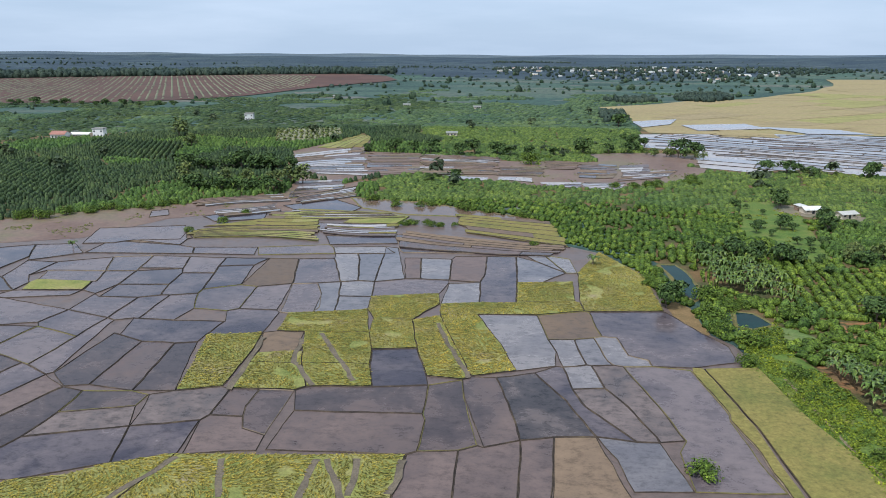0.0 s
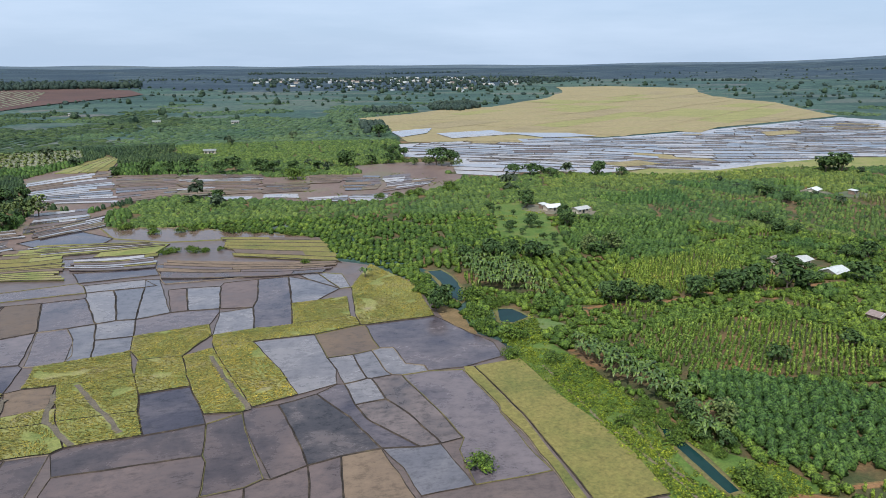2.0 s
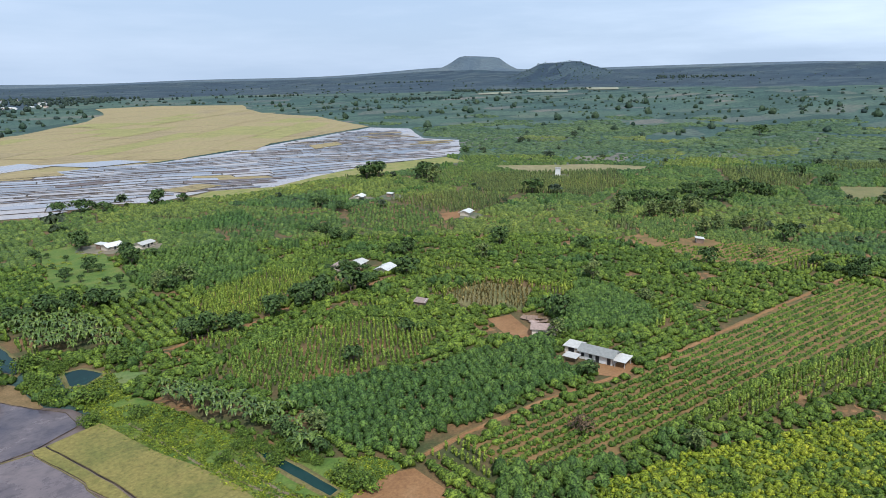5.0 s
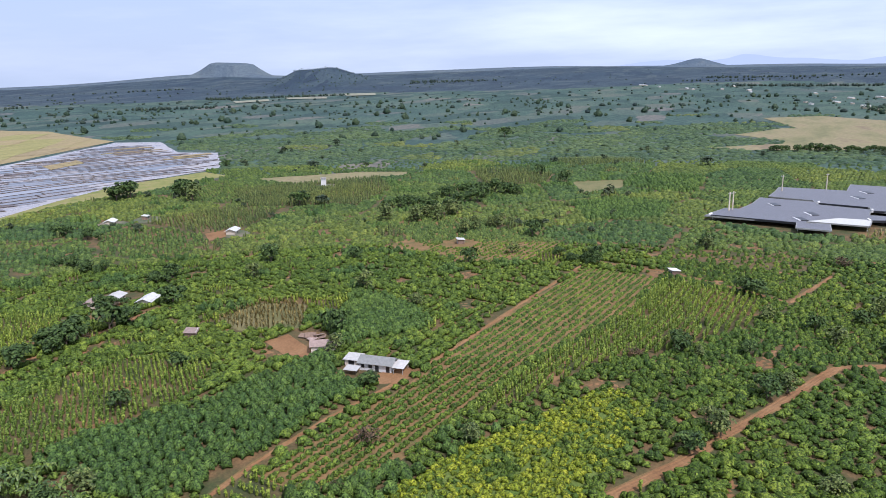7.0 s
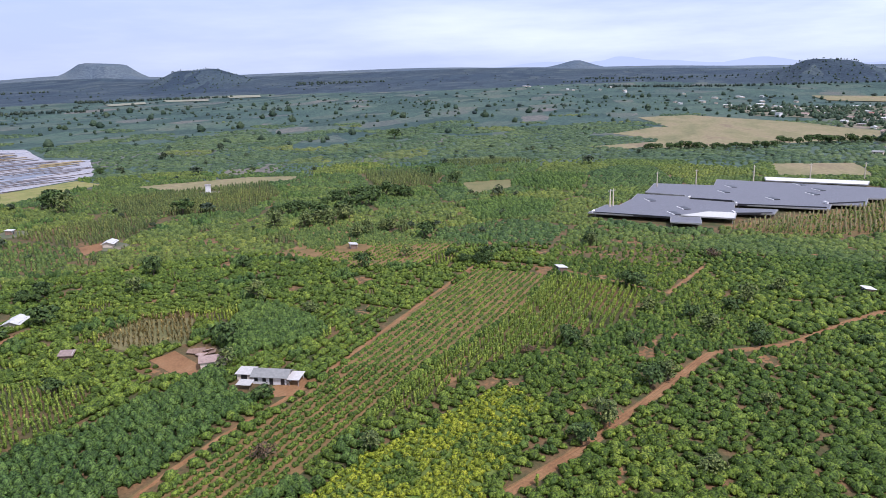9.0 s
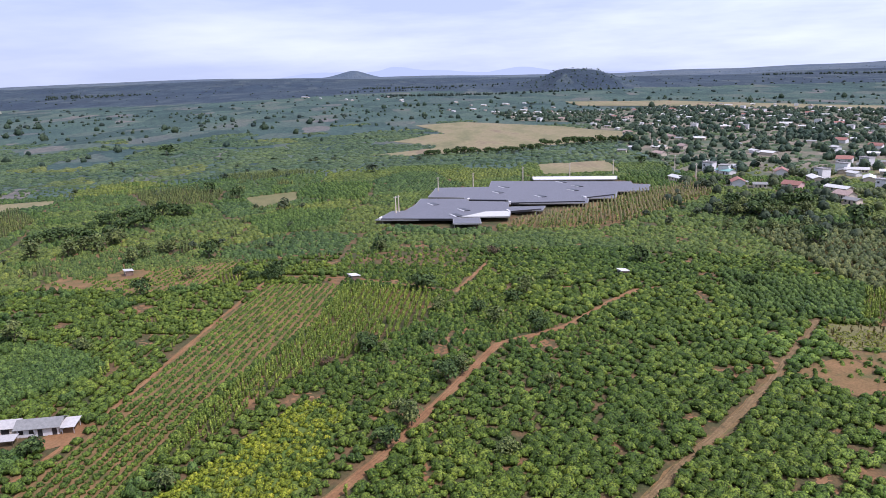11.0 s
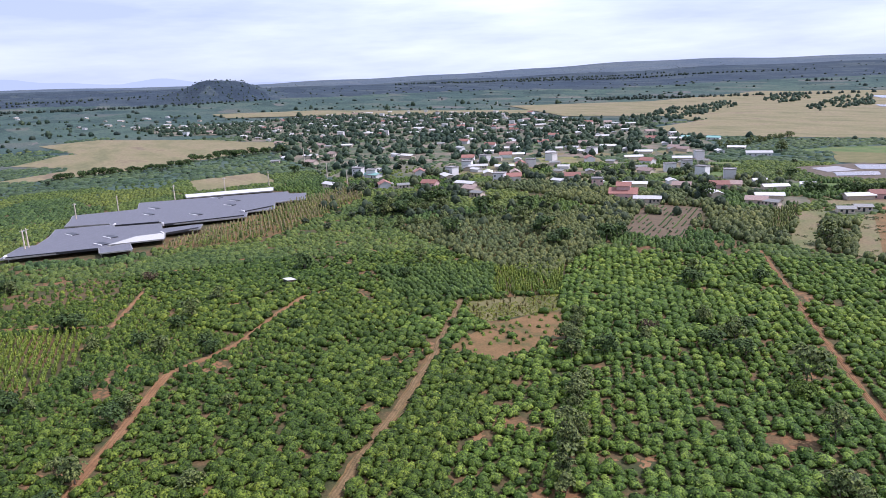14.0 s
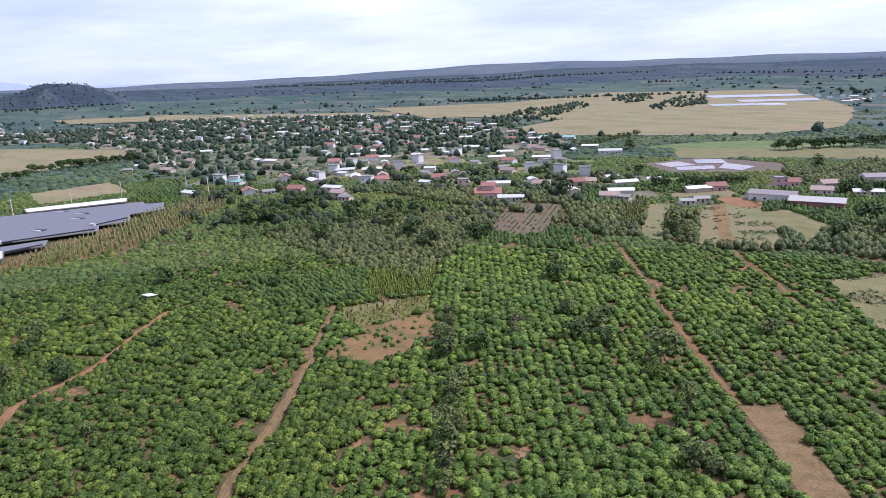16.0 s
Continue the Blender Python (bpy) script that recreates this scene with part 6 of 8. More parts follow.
    u, v = u.ravel() + rng.normal(0, pitch * loose, u.size), v.ravel() + rng.normal(0, pitch * loose, u.size)
    keep = rng.random(u.size) > gap
    u, v = u[keep], v[keep]
    return u * c - v * s, u * s + v * c


for kind, poly in ZONES:
    xs, ys = [p[0] for p in poly], [p[1] for p in poly]
    cx, cy = sum(xs) / len(xs), sum(ys) / len(ys)
    reach = max(math.hypot(a - cx, b - cy) for a, b in poly)
    turn = {"maize": -10, "lime": -11, "young": -11, "cassava": -11, "grove": 110, "pepper": -72 if cx > 0 else 112}.get(kind, -20)
    x, y = rows_in(cx, cy, reach, ROWS_AT[kind] if math.hypot(cx, cy) < 310 else max(ROWS_AT[kind], 2.3), turn, {"soilthin": 0.72, "maizedry": 0.3, "herb": 0.6, "young": 0.07}.get(kind, 0.05), kind)
    m = inside(x, y, poly) & in_view(x, y)
    x, y = x[m], y[m]
    m = free(x, y)
    real = {"soilthin": "young", "herb": "straw", "orch": "olivebush", "plow": "young", "maizedry": "straw", "scrub": "scrub"}.get(kind, kind)
    if kind == "scrub":
        k = rng.random(len(x)) < 0.12
        plant("straw", x[m & k], y[m & k], rng.uniform(0.8, 1.3, int((m & k).sum())))
        m &= ~k
    if kind == "lime":      # green bushes creep in from the rim and in patches
        k = np.array([noise.noise(Vector((a / 9, b / 9, 21.0))) for a, b in zip(x, y)]) + rng.normal(0, 0.12, len(x)) > 0.2
        plant("smallcoffee", x[m & k], y[m & k], rng.uniform(0.7, 1.1, int((m & k).sum())))
        m &= ~k
    if kind == "plow":
        continue
    plant(real, x[m], y[m], rng.uniform(0.8, 1.2, int(m.sum())))

GRID = {}
REACH = 1350
for i in range(-int(REACH / CELL) - 1, int(REACH / CELL) + 2):
    for j in range(-int(REACH / CELL) - 1, int(REACH / CELL) + 2):
        GRID[i, j] = plot_at(i, j)
for (i, j), (cx, cy, kind, turn, vigour, gap) in GRID.items():
    r = math.hypot(cx, cy)
    az = math.degrees(math.atan2(-cx, cy))
    if r > REACH or r < 30 or az > 52 or az < -176:
        continue
    far = r > 620
    pitch = ROWS_AT[kind] if r < 310 else (max(ROWS_AT[kind], 2.75) if not far else 7.0 if r < 1000 else 8.5)
    x, y = rows_in(cx, cy, CELL * 1.15, pitch, turn, gap, "hedgerow" if r > 330 and "coffee" in kind else kind)
    d = np.hypot(x - cx, y - cy)
    best = np.full(len(x), 1e9)
    for a in (-2, -1, 0, 1, 2):
        for b in (-2, -1, 0, 1, 2):
            q = GRID.get((i + a, j + b))
            if q and (a or b):
                best = np.minimum(best, np.hypot(x - q[0], y - q[1]))
    m = (d < best - (0.6 if r < 310 else 2.2)) & in_view(x, y)
    x, y = x[m], y[m]
    if not len(x):
        continue
    m = free(x, y)
    for k, poly in ZONES:
        if abs(poly[0][0] - cx) + abs(poly[0][1] - cy) < 260:
            m &= ~inside(x, y, poly)
    x, y = x[m], y[m]
    if r > 350 and len(x):
        keep = ~inside(x, y, VILLAGE) | (rng.random(len(x)) < 0.2)
        x, y = x[keep], y[keep]
    # thin spots where the red soil shows
    if r < 400 and len(x):
        thin = np.array([noise.noise(Vector((a / 13, b / 13, 2.0))) for a, b in zip(x, y)])
        keep = (thin < 0.4) | (rng.random(len(x)) < 0.4)
        x, y = x[keep], y[keep]
    size = rng.uniform(0.68, 1.36, len(x)) * vigour
    if kind in ("coffee", "palecoffee", "dullcoffee") and r < 620 and -84 < az < 8 and len(x):
        # odd corners are planted with maize or cassava between the coffee
        mixed = np.array([noise.noise(Vector((a / 17, b / 17, 31.0))) for a, b in zip(x, y)])
        plant("maize", x[mixed > 0.44], y[mixed > 0.44], size[mixed > 0.44])
        plant("cassava", x[mixed < -0.36], y[mixed < -0.36], size[mixed < -0.36])
        m = (mixed <= 0.44) & (mixed >= -0.36)
        x, y, size = x[m], y[m], size[m]
    if far and len(x):
        # towards the rim of the plots the cover breaks up
        w = np.array([noise.noise(Vector((a / 90, b / 90, 6.0))) for a, b in zip(x, y)])
        m = w > (np.hypot(x, y) - 1020) / 450
        x, y, size = x[m], y[m], size[m]
    plant(kind, x, y, size)

LUMP = [shrub(4, RINGS_FAR, 4.0, 1.6, 0, 0) for _ in range(6)]
FORMS = {
    "coffee": ([shrub(8, RINGS_NEAR, 1.22, 1.55, 21, 0.45) for _ in range(8)], [shrub(6, RINGS_MID, 1.24, 1.55, 5, 0.68) for _ in range(8)], [shrub(6, RINGS_FAR, 1.6, 1.5, 0, 0) for _ in range(8)], LUMP),
    "bigcoffee": ([shrub(8, RINGS_NEAR, 1.45, 1.6, 21, 0.54) for _ in range(8)], [shrub(6, RINGS_MID, 1.48, 1.6, 5, 0.74) for _ in range(8)], [shrub(6, RINGS_FAR, 1.7, 1.55, 0, 0) for _ in range(8)], LUMP),
    "grove": ([shrub(6, RINGS_MID, 1.0, 2.2, 10, 0.5)], [shrub(6, RINGS_MID, 1.0, 2.2, 6, 0.6)], [shrub(4, RINGS_FAR, 1.2, 2.5, 1, 0.8) for _ in range(5)], LUMP),
    "young": ([shrub(6, RINGS_MID, 0.74, 1.0, 14, 0.34) for _ in range(6)], [shrub(6, RINGS_FAR, 0.72, 0.9, 3, 0.4) for _ in range(6)], [shrub(4, RINGS_FAR, 1.1, 1.4, 1, 0.8) for _ in range(4)], LUMP),
    "cassava": ([shrub(8, RINGS_NEAR, 1.2, 2.2, 18, 0.46, 0.2) for _ in range(7)], [shrub(6, RINGS_MID, 1.2, 2.2, 6, 0.6, 0.2) for _ in range(7)], [shrub(4, RINGS_FAR, 1.35, 2.2, 1, 0.9) for _ in range(5)], LUMP),
    "lime": ([shrub(6, RINGS_MID, 0.85, 1.0, 14, 0.38) for _ in range(6)], [shrub(6, RINGS_MID, 0.9, 1.0, 6, 0.5) for _ in range(5)], [shrub(4, RINGS_FAR, 1.2, 1.4, 1, 0.8) for _ in range(4)], LUMP),
    "maize": ([shrub(4, RINGS_MID, 0.4, 2.3, 12, 0.55) for _ in range(6)], [shrub(4, RINGS_MID, 0.4, 2.6, 7, 0.6) for _ in range(6)], [shrub(4, RINGS_FAR, 0.55, 2.8, 2, 0.7) for _ in range(4)], LUMP),
    "straw": ([spikes(14, 0.7, 2.5, 0.13)], [spikes(11, 0.7, 2.6, 0.17) for _ in range(4)], [spikes(9, 1.1, 2.6, 0.3)], [dome(6, 3.5, 2.5, 3.0)]),
    "banana": ([fronds(9, 2.3, 3.6, 0.3) for _ in range(4)], [fronds(8, 2.4, 3.8, 0.36) for _ in range(4)], [fronds(7, 2.5, 3.9, 0.5) for _ in range(3)], [fronds(6, 3.5, 4.5, 0.9)]),
    "scrub": ([dome(60, 1.6, 3.0, 0.8) for _ in range(3)], [shrub(6, RINGS_MID, 1.5, 2.8, 12, 0.8) for _ in range(5)], [shrub(4, RINGS_MID, 1.6, 3.0, 4, 1.0) for _ in range(5)], LUMP),
    "olivebush": ([dome(30, 1.5, 2, 0.9)], [dome(25, 1.5, 2, 1.0)], [dome(12, 1.8, 2.2, 1.6)], [dome(8, 2.2, 2.4, 2.2)]),
    "pepper": ([dome(14, 0.5, 3.6, 0.7, 0.2)], [dome(14, 0.5, 3.6, 0.7, 0.2)], [dome(12, 0.55, 3.6, 0.8, 0.2) for _ in range(3)], [dome(8, 0.6, 3.6, 0.9)]),
}
FORMS["densecoffee"] = ([shrub(8, RINGS_NEAR, 1.22, 1.5, 20, 0.47) for _ in range(8)], [shrub(6, RINGS_MID, 1.26, 1.5, 5, 0.64) for _ in range(8)], FORMS["bigcoffee"][2], LUMP)
FORMS["smallcoffee"] = ([shrub(6, RINGS_MID, 0.9, 1.25, 18, 0.4) for _ in range(8)], [shrub(6, RINGS_FAR, 0.94, 1.25, 5, 0.55) for _ in range(8)], FORMS["coffee"][2], LUMP)
FORMS["palecoffee"] = FORMS["dullcoffee"] = FORMS["coffee"]
LEAF = {"palecoffee": "coffee", "dullcoffee": "coffeedeep", "smallcoffee": "coffeedeep", "densecoffee": "coffeedeep", "young": "coffee", "bigcoffee": "coffeedark", "scrub": "scrubwood", "olivebush": "olive", "pepper": "maize"}
PLANT_WORDS = {"palecoffee": ("coffee_bushes", "rows of pale green coffee bushes on red soil"), "dullcoffee": ("coffee_bushes", "rows of dull green coffee bushes on red soil"), "smallcoffee": ("coffee_bushes", "dense small coffee bushes with bare red spots between"), "densecoffee": ("coffee_bushes", "rows of deep green coffee bushes on red soil"), "grove": ("grove_bushes", "dense plantation bushes darkened like cloud shade"), "bigcoffee": ("coffee_bushes", "rows of large round coffee bushes on red soil"), "coffee": ("coffee_bushes", "rows of dark green coffee bushes on red soil"), "young": ("young_coffee_bushes", "thin rows of small coffee bushes on red soil"), "cassava": ("cassava_plants", "dense blue-green cassava plants"),
               "lime": ("yellow_shrubs", "bright yellow-green low shrubs"), "maize": ("maize_plants", "rows of light green upright maize plants"), "straw": ("dry_maize_plants", "withered straw-coloured maize plants"),
               "banana": ("banana_plants", "clump of banana plants with arching leaves"), "scrub": ("scrub_bushes", "pale green scrub with feathery tops"), "olivebush": ("orchard_bushes", "pale green orchard bushes in rows"),
               "pepper": ("pepper_vines", "pepper vines climbing on rows of posts")}
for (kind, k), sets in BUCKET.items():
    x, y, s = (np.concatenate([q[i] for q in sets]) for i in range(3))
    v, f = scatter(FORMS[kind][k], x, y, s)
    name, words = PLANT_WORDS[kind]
    # the farther rings take leaf colours with haze painted in
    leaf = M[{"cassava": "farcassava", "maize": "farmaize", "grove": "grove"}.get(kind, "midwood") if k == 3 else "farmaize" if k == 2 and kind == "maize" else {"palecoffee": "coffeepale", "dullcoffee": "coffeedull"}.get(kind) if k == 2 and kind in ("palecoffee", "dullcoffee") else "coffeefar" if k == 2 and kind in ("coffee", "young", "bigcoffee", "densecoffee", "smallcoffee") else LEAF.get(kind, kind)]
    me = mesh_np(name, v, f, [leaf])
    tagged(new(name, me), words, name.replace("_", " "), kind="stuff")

# posts of the pepper garden
px, py = (np.concatenate([q[i][q[0] > 0] for k in (0, 1, 2) for q in BUCKET.get(("pepper", k), [])]) for i in range(2))
pv = np.array([(a, b, z) for z in (0, 4.0) for a, b in ((-0.2, -0.2), (0.2, -0.2), (0.2, 0.2), (-0.2, 0.2))], float)
pf = np.array([(0, 1, 5, 4), (1, 2, 6, 5), (2, 3, 7, 6), (3, 0, 4, 7), (4, 5, 6, 7)])
v, f = scatter([(pv, pf)], px, py, np.ones(len(px)))
tagged(new("pepper_posts", mesh_np("pepper_posts", v, f, [M["tan"]])), "pale wooden posts in rows of a pepper garden", "posts", kind="stuff")

# trails trodden through the rice
TRAILS = [[(-52.4, 122.7), (-53.2, 137.9), (-54.2, 149.2)],
          [(-36.4, 125.8), (-43.6, 136.4), (-45.0, 148.7)],
          [(-28.6, 128.2), (-34.6, 139.5), (-41.6, 152.7)],
          [(-57.5, 86.9), (-54.7, 92.5), (-51.8, 98.7)],
          [(-22.6, 89.8), (-25.0, 95.0), (-27.6, 100.0)],
          [(-21.6, 90.7), (-22.2, 100.5)],
          [(-15.5, 91.2), (-14.7, 101.1)],
          [(-5.4, 131.9), (-9.8, 145.2), (-14.4, 161.2)],
          [(-41.1, 88.3), (-44.7, 98.6)],
          [(-29.0, 99.9), (-29.3, 89.3)]]
for line in TRAILS:
    line[:] = [Vector(v) for v in line]
    pts = [a.lerp(b, k / 6) for a, b in zip(line, line[1:]) for k in range(6)] + [line[-1]]
    bm = bmesh.new()
    prev = None
    for i, c in enumerate(pts):
        t = (pts[min(i + 1, len(pts) - 1)] - pts[max(i - 1, 0)]).normalized()
        q, w = noise.noise_vector(Vector((c.x / 4, c.y / 4, 5.0))), 0.42 + 0.3 * noise.noise(Vector((c.x / 2, c.y / 2, 2.0)))
        mid = c + Vector((q.x, q.y)) * 0.7
        row = [bm.verts.new((mid.x - t.y * o, mid.y + t.x * o, 0.362 + h)) for o, h in ((-w - 0.15, 0.03), (-w, 0.0), (w, 0.0), (w + 0.15, 0.03))]
        if prev:
            for k in range(3):
                bm.faces.new((prev[k], prev[k + 1], row[k + 1], row[k]))
        prev = row
    tagged(part("road", bm, M["trodden"]), "muddy trail trodden through the rice", "footpath", kind="structure")

# standing rice in the near paddies
for kind, leaf, step in (("G", "ricetuftG", 0.42),):
    X, Y = [], []
    for poly in RICE[kind]:
        xs, ys = [p[0] for p in poly], [p[1] for p in poly]
        if math.hypot(sum(xs) / len(xs), sum(ys) / len(ys)) > 215:
            continue
        x, y = np.meshgrid(np.arange(min(xs), max(xs), step), np.arange(min(ys), max(ys), step))
        x, y = x.ravel() + rng.normal(0, 0.25, x.size), y.ravel() + rng.normal(0, 0.25, x.size)
        m = inside(x, y, poly) & (rng.random(x.size) < 0.85)
        if kind == "G":
            lodged = np.array([noise.noise(Vector((a / 6, b / 6, 8.0))) for a, b in zip(x, y)])
            m &= lodged < 0.42
            for line in TRAILS:
                m &= seg_dist(x, y, [line[0]] + [p for v in line[1:] for p in (v, v)]) > 0.75
        X.append(x[m]), Y.append(y[m])
    X, Y = np.concatenate(X), np.concatenate(Y)
    # bent blades that lie the way wind and feet have pressed them
    lay = np.array([3.0 * noise.noise(Vector((a / 16, b / 16, 12.0))) for a, b in zip(X, Y)]) + rng.normal(0, 0.25, len(X))
    long, wide, up = rng.uniform(0.35, 0.8, len(X)), rng.uniform(0.07, 0.16, len(X)), rng.uniform(0.03, 0.22, len(X))
    d, s = np.stack([np.cos(lay), np.sin(lay)], 1), np.stack([-np.sin(lay), np.cos(lay)], 1)
    P, Z = np.stack([X, Y], 1), rng.uniform(0.36, 0.4, len(X))
    v = np.concatenate([np.concatenate([P + d * long[:, None] * a + s * wide[:, None] * b, (Z + up * (a + 1) * 0.5)[:, None]], 1)[:, None] for a, b in ((-1, 0), (-0.1, 1), (1, 0), (0.1, -1))], 1).reshape(-1, 3)
    tagged(new("rice_plants", mesh_np("rice_plants", v, np.arange(len(v)).reshape(-1, 4), [M[leaf]])), "trampled yellow-green rice plants", "rice plants", kind="stuff")

# woods and hedges on the far country, as loose clumps
n = 4200
r = np.sqrt(rng.uniform(1300 ** 2, 3900 ** 2, n))
a = np.radians(rng.uniform(-171, 42, n))
x, y = -np.sin(a) * r, np.cos(a) * r
m = free(x, y, False)
x, y = x[m], y[m]
w = np.array([noise.noise(Vector((p / 420, q / 420, 0.0))) for p, q in zip(x, y)])
m = w > -0.3 + 0.2 * rng.random(len(x))
x, y = x[m], y[m]
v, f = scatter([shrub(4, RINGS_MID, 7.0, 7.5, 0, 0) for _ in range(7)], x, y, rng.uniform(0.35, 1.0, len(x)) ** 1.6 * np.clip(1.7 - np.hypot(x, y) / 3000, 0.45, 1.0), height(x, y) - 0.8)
tagged(new("distant_woods", mesh_np("distant_woods", v, f, [M["farwood"]])), "far dark woods and hedges tinted blue with haze", "woods", kind="stuff")

# grass and weeds on the mud flats, the verge and the meadow
def weeds(name, words, leaf, poly, step, protos, over, seed, top=1.0):
    xs, ys = [p[0] for p in poly], [p[1] for p in poly]
    x, y = np.meshgrid(np.arange(min(xs), max(xs), step), np.arange(min(ys), max(ys), step))
    x, y = x.ravel() + rng.normal(0, step * 0.4, x.size), y.ravel() + rng.normal(0, step * 0.4, x.size)
    m = inside(x, y, poly)
    for p in PONDS:
        m &= ~inside(x, y, p)
    x, y = x[m], y[m]
    w = np.array([noise.noise(Vector((a / 14, b / 14, seed))) + 0.5 * noise.noise(Vector((a / 4, b / 4, seed))) for a, b in zip(x, y)])
    m = w > over
    v, f = scatter(protos, x[m], y[m], rng.uniform(0.5, 1.2, int(m.sum())) * top)
    return tagged(new(name, mesh_np(name, v, f, [M[leaf]])), words, "grass", kind="stuff")


TUFT = [dome(11, 0.5, 0.3, 0.26, 0.35) for _ in range(5)]
CLUMP = [dome(14, 0.6, 0.5, 0.34, 0.0) for _ in range(5)]
weeds("verge_grass", "long fresh grass on the verge", "blade", [(52.5, 144.7), (58.6, 144.6), (62.2, 136.9), (63.8, 118.4), (65.4, 101.2), (66.7, 86.6), (64.4, 80.4), (60.3, 83.6), (61.0, 85.3), (58.1, 108.1), (55.7, 128.8)], 0.65, TUFT, -0.75, 1.0, 1.2)
weeds("verge_grass", "tall weeds and grass on a pond bank", "lime", VERGE, 0.75, CLUMP, -0.15, 9.0, 1.1)
weeds("verge_weeds", "dark weeds on a pond bank", "coffee", VERGE, 1.0, CLUMP, 0.18, 10.0, 1.5)
weeds("herb_grass", "yellow dry herbs on a thin plot", "lime", [(192.7, -135.0), (178.9, -165.7), (165.2, -154.6), (171.4, -127.2), (179.2, -127.2)], 1.0, TUFT, -0.2, 6.0, 1.4)
weeds("pond_grass", "grass round a pond", "blade", [(60.1, 172.5), (72.5, 164.8), (76.0, 156.9), (64.6, 151.4), (56.7, 160.7)], 0.9, TUFT, -0.1, 7.0, 1.2)
weeds("meadow_grass", "uneven grass on a meadow", "lime", [(106.8, 317.3), (120.8, 317.7), (124.4, 297.6), (107.3, 226.0), (99.1, 219.4), (96.1, 251.0), (86.8, 250.8)], 1.2, TUFT, 0.25, 2.0, 1.3)
weeds("mud_weeds", "low weeds on wet mud", "blade", [(-139.0, 459.2), (-109, 551), (-97, 534), (-91.2, 462.7), (-45.6, 450.7), (4.9, 428.8), (65.8, 428.3), (101.6, 423.5), (117.4, 408.9), (103.7, 374.6), (67.8, 347.3), (20.8, 344.2), (-10.3, 363.3), (-44.4, 377.7), (-69.9, 365.0), (-80.8, 346.0), (-107.7, 369.0)], 1.8, CLUMP, 0.36, 3.0)
weeds("mud_weeds", "low weeds on wet mud", "blade", [(-194.1, 221.1), (-216.1, 248.0), (-199.0, 255.0), (-179.4, 270.6), (-142.6, 287.7), (-116.0, 305.4), (-97.4, 322.7), (-93.6, 309.6), (-106.5, 279.4), (-131.5, 264.1), (-149.0, 232.6), (-175.3, 222.7)], 1.6, CLUMP, 0.3, 4.0)

for plot in ([(207.6, -358.8), (202.8, -375.3), (158.1, -288.0), (169.4, -286.3)], [(183.2, -370.3), (165.3, -400.1), (121.3, -326.4), (113.7, -303.2), (140.4, -287.2)], [(81.7, -268.3), (67.3, -292.2), (47.3, -312.1), (26.0, -240.3), (48.7, -221.3)]):
    weeds("fallow_weeds", "low weeds on a fallow plot", "scrubwood", plot, 1.7, CLUMP, 0.2, 12.0, 1.6)

# worn red spots between the bushes
gx, gy = np.meshgrid(np.arange(60, 330, 3.0), np.arange(-290, 210, 3.0))
gx, gy = gx.ravel() + rng.normal(0, 0.8, gx.size), gy.ravel() + rng.normal(0, 0.8, gy.size)
m = (np.hypot(gx, gy) < 340) & in_view(gx, gy)
gx, gy = gx[m], gy[m]
m = free(gx, gy)
gx, gy = gx[m], gy[m]
m = np.array([noise.noise(Vector((a / 13, b / 13, 2.0))) > 0.4 for a, b in zip(gx, gy)])
bm = bmesh.new()
for x, y in zip(gx[m], gy[m]):
    for _ in range(3):
        cx, cy, s = float(x) + random.gauss(0, 1.3), float(y) + random.gauss(0, 1.3), random.uniform(0.4, 1.5)
        z, turn, thin = 0.03 + 0.02 * random.random(), random.uniform(0, 3), random.uniform(0.4, 0.8)
        ring = []
        for k in range(11):
            a = k * 2 * math.pi / 11
            q = s * random.uniform(0.55, 1.15)
            u, w = q * math.cos(a), q * thin * math.sin(a)
            ring.append(bm.verts.new((cx + u * math.cos(turn) - w * math.sin(turn), cy + u * math.sin(turn) + w * math.cos(turn), z)))
        bm.faces.new(ring)
tagged(part("bare_soil", bm, M["soil"]), "worn bare red soil spots between bushes", "soil", kind="stuff")


def woods(poly, step, low, high, words="dark band of trees along a field", leaf="farwood", over=-9.0):
    """A stand of trees as loose leafy crowns."""
    xs, ys = [p[0] for p in poly], [p[1] for p in poly]
    x, y = np.meshgrid(np.arange(min(xs), max(xs), step), np.arange(min(ys), max(ys), step))
    x, y = x.ravel() + rng.normal(0, step * 0.3, x.size), y.ravel() + rng.normal(0, step * 0.3, y.size)
    m = inside(x, y, poly)
    x, y = x[m], y[m]
    m = np.array([noise.noise(Vector((a / 22, b / 22, 40.0))) > over for a, b in zip(x, y)])
    for hx, hy, r in YARDS:
        m &= np.hypot(x - hx, y - hy) > r * 0.8
    x, y = x[m], y[m]
    v, f = scatter([shrub(6, RINGS_MID, 3.8, 7.0, 5, 2.4) for _ in range(6)], x, y, rng.uniform(low, high, len(x)), height(x, y))
    tagged(new("tree_belt", mesh_np("tree_belt", v, f, [M[leaf]])), words, "trees", kind="stuff")


woods([(-1163, 1403), (-1286, 1555), (-1027, 1694), (-619, 1904), (-286, 1933), (-273, 1847), (-575, 1768), (-947, 1560)], 13, 1.2, 2.4)
woods([(253, 1082), (331, 1113), (317, 1010), (268, 955), (234, 984)], 7, 0.6, 1.2)
woods([(105, 773), (127, 770), (120, 684), (95, 670)], 6, 0.6, 1.1)
woods([(137, 971), (208, 1021), (202, 950), (159, 919)], 7, 0.6, 1.1)
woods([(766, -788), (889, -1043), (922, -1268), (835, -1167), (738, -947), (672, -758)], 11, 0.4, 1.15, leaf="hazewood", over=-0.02)
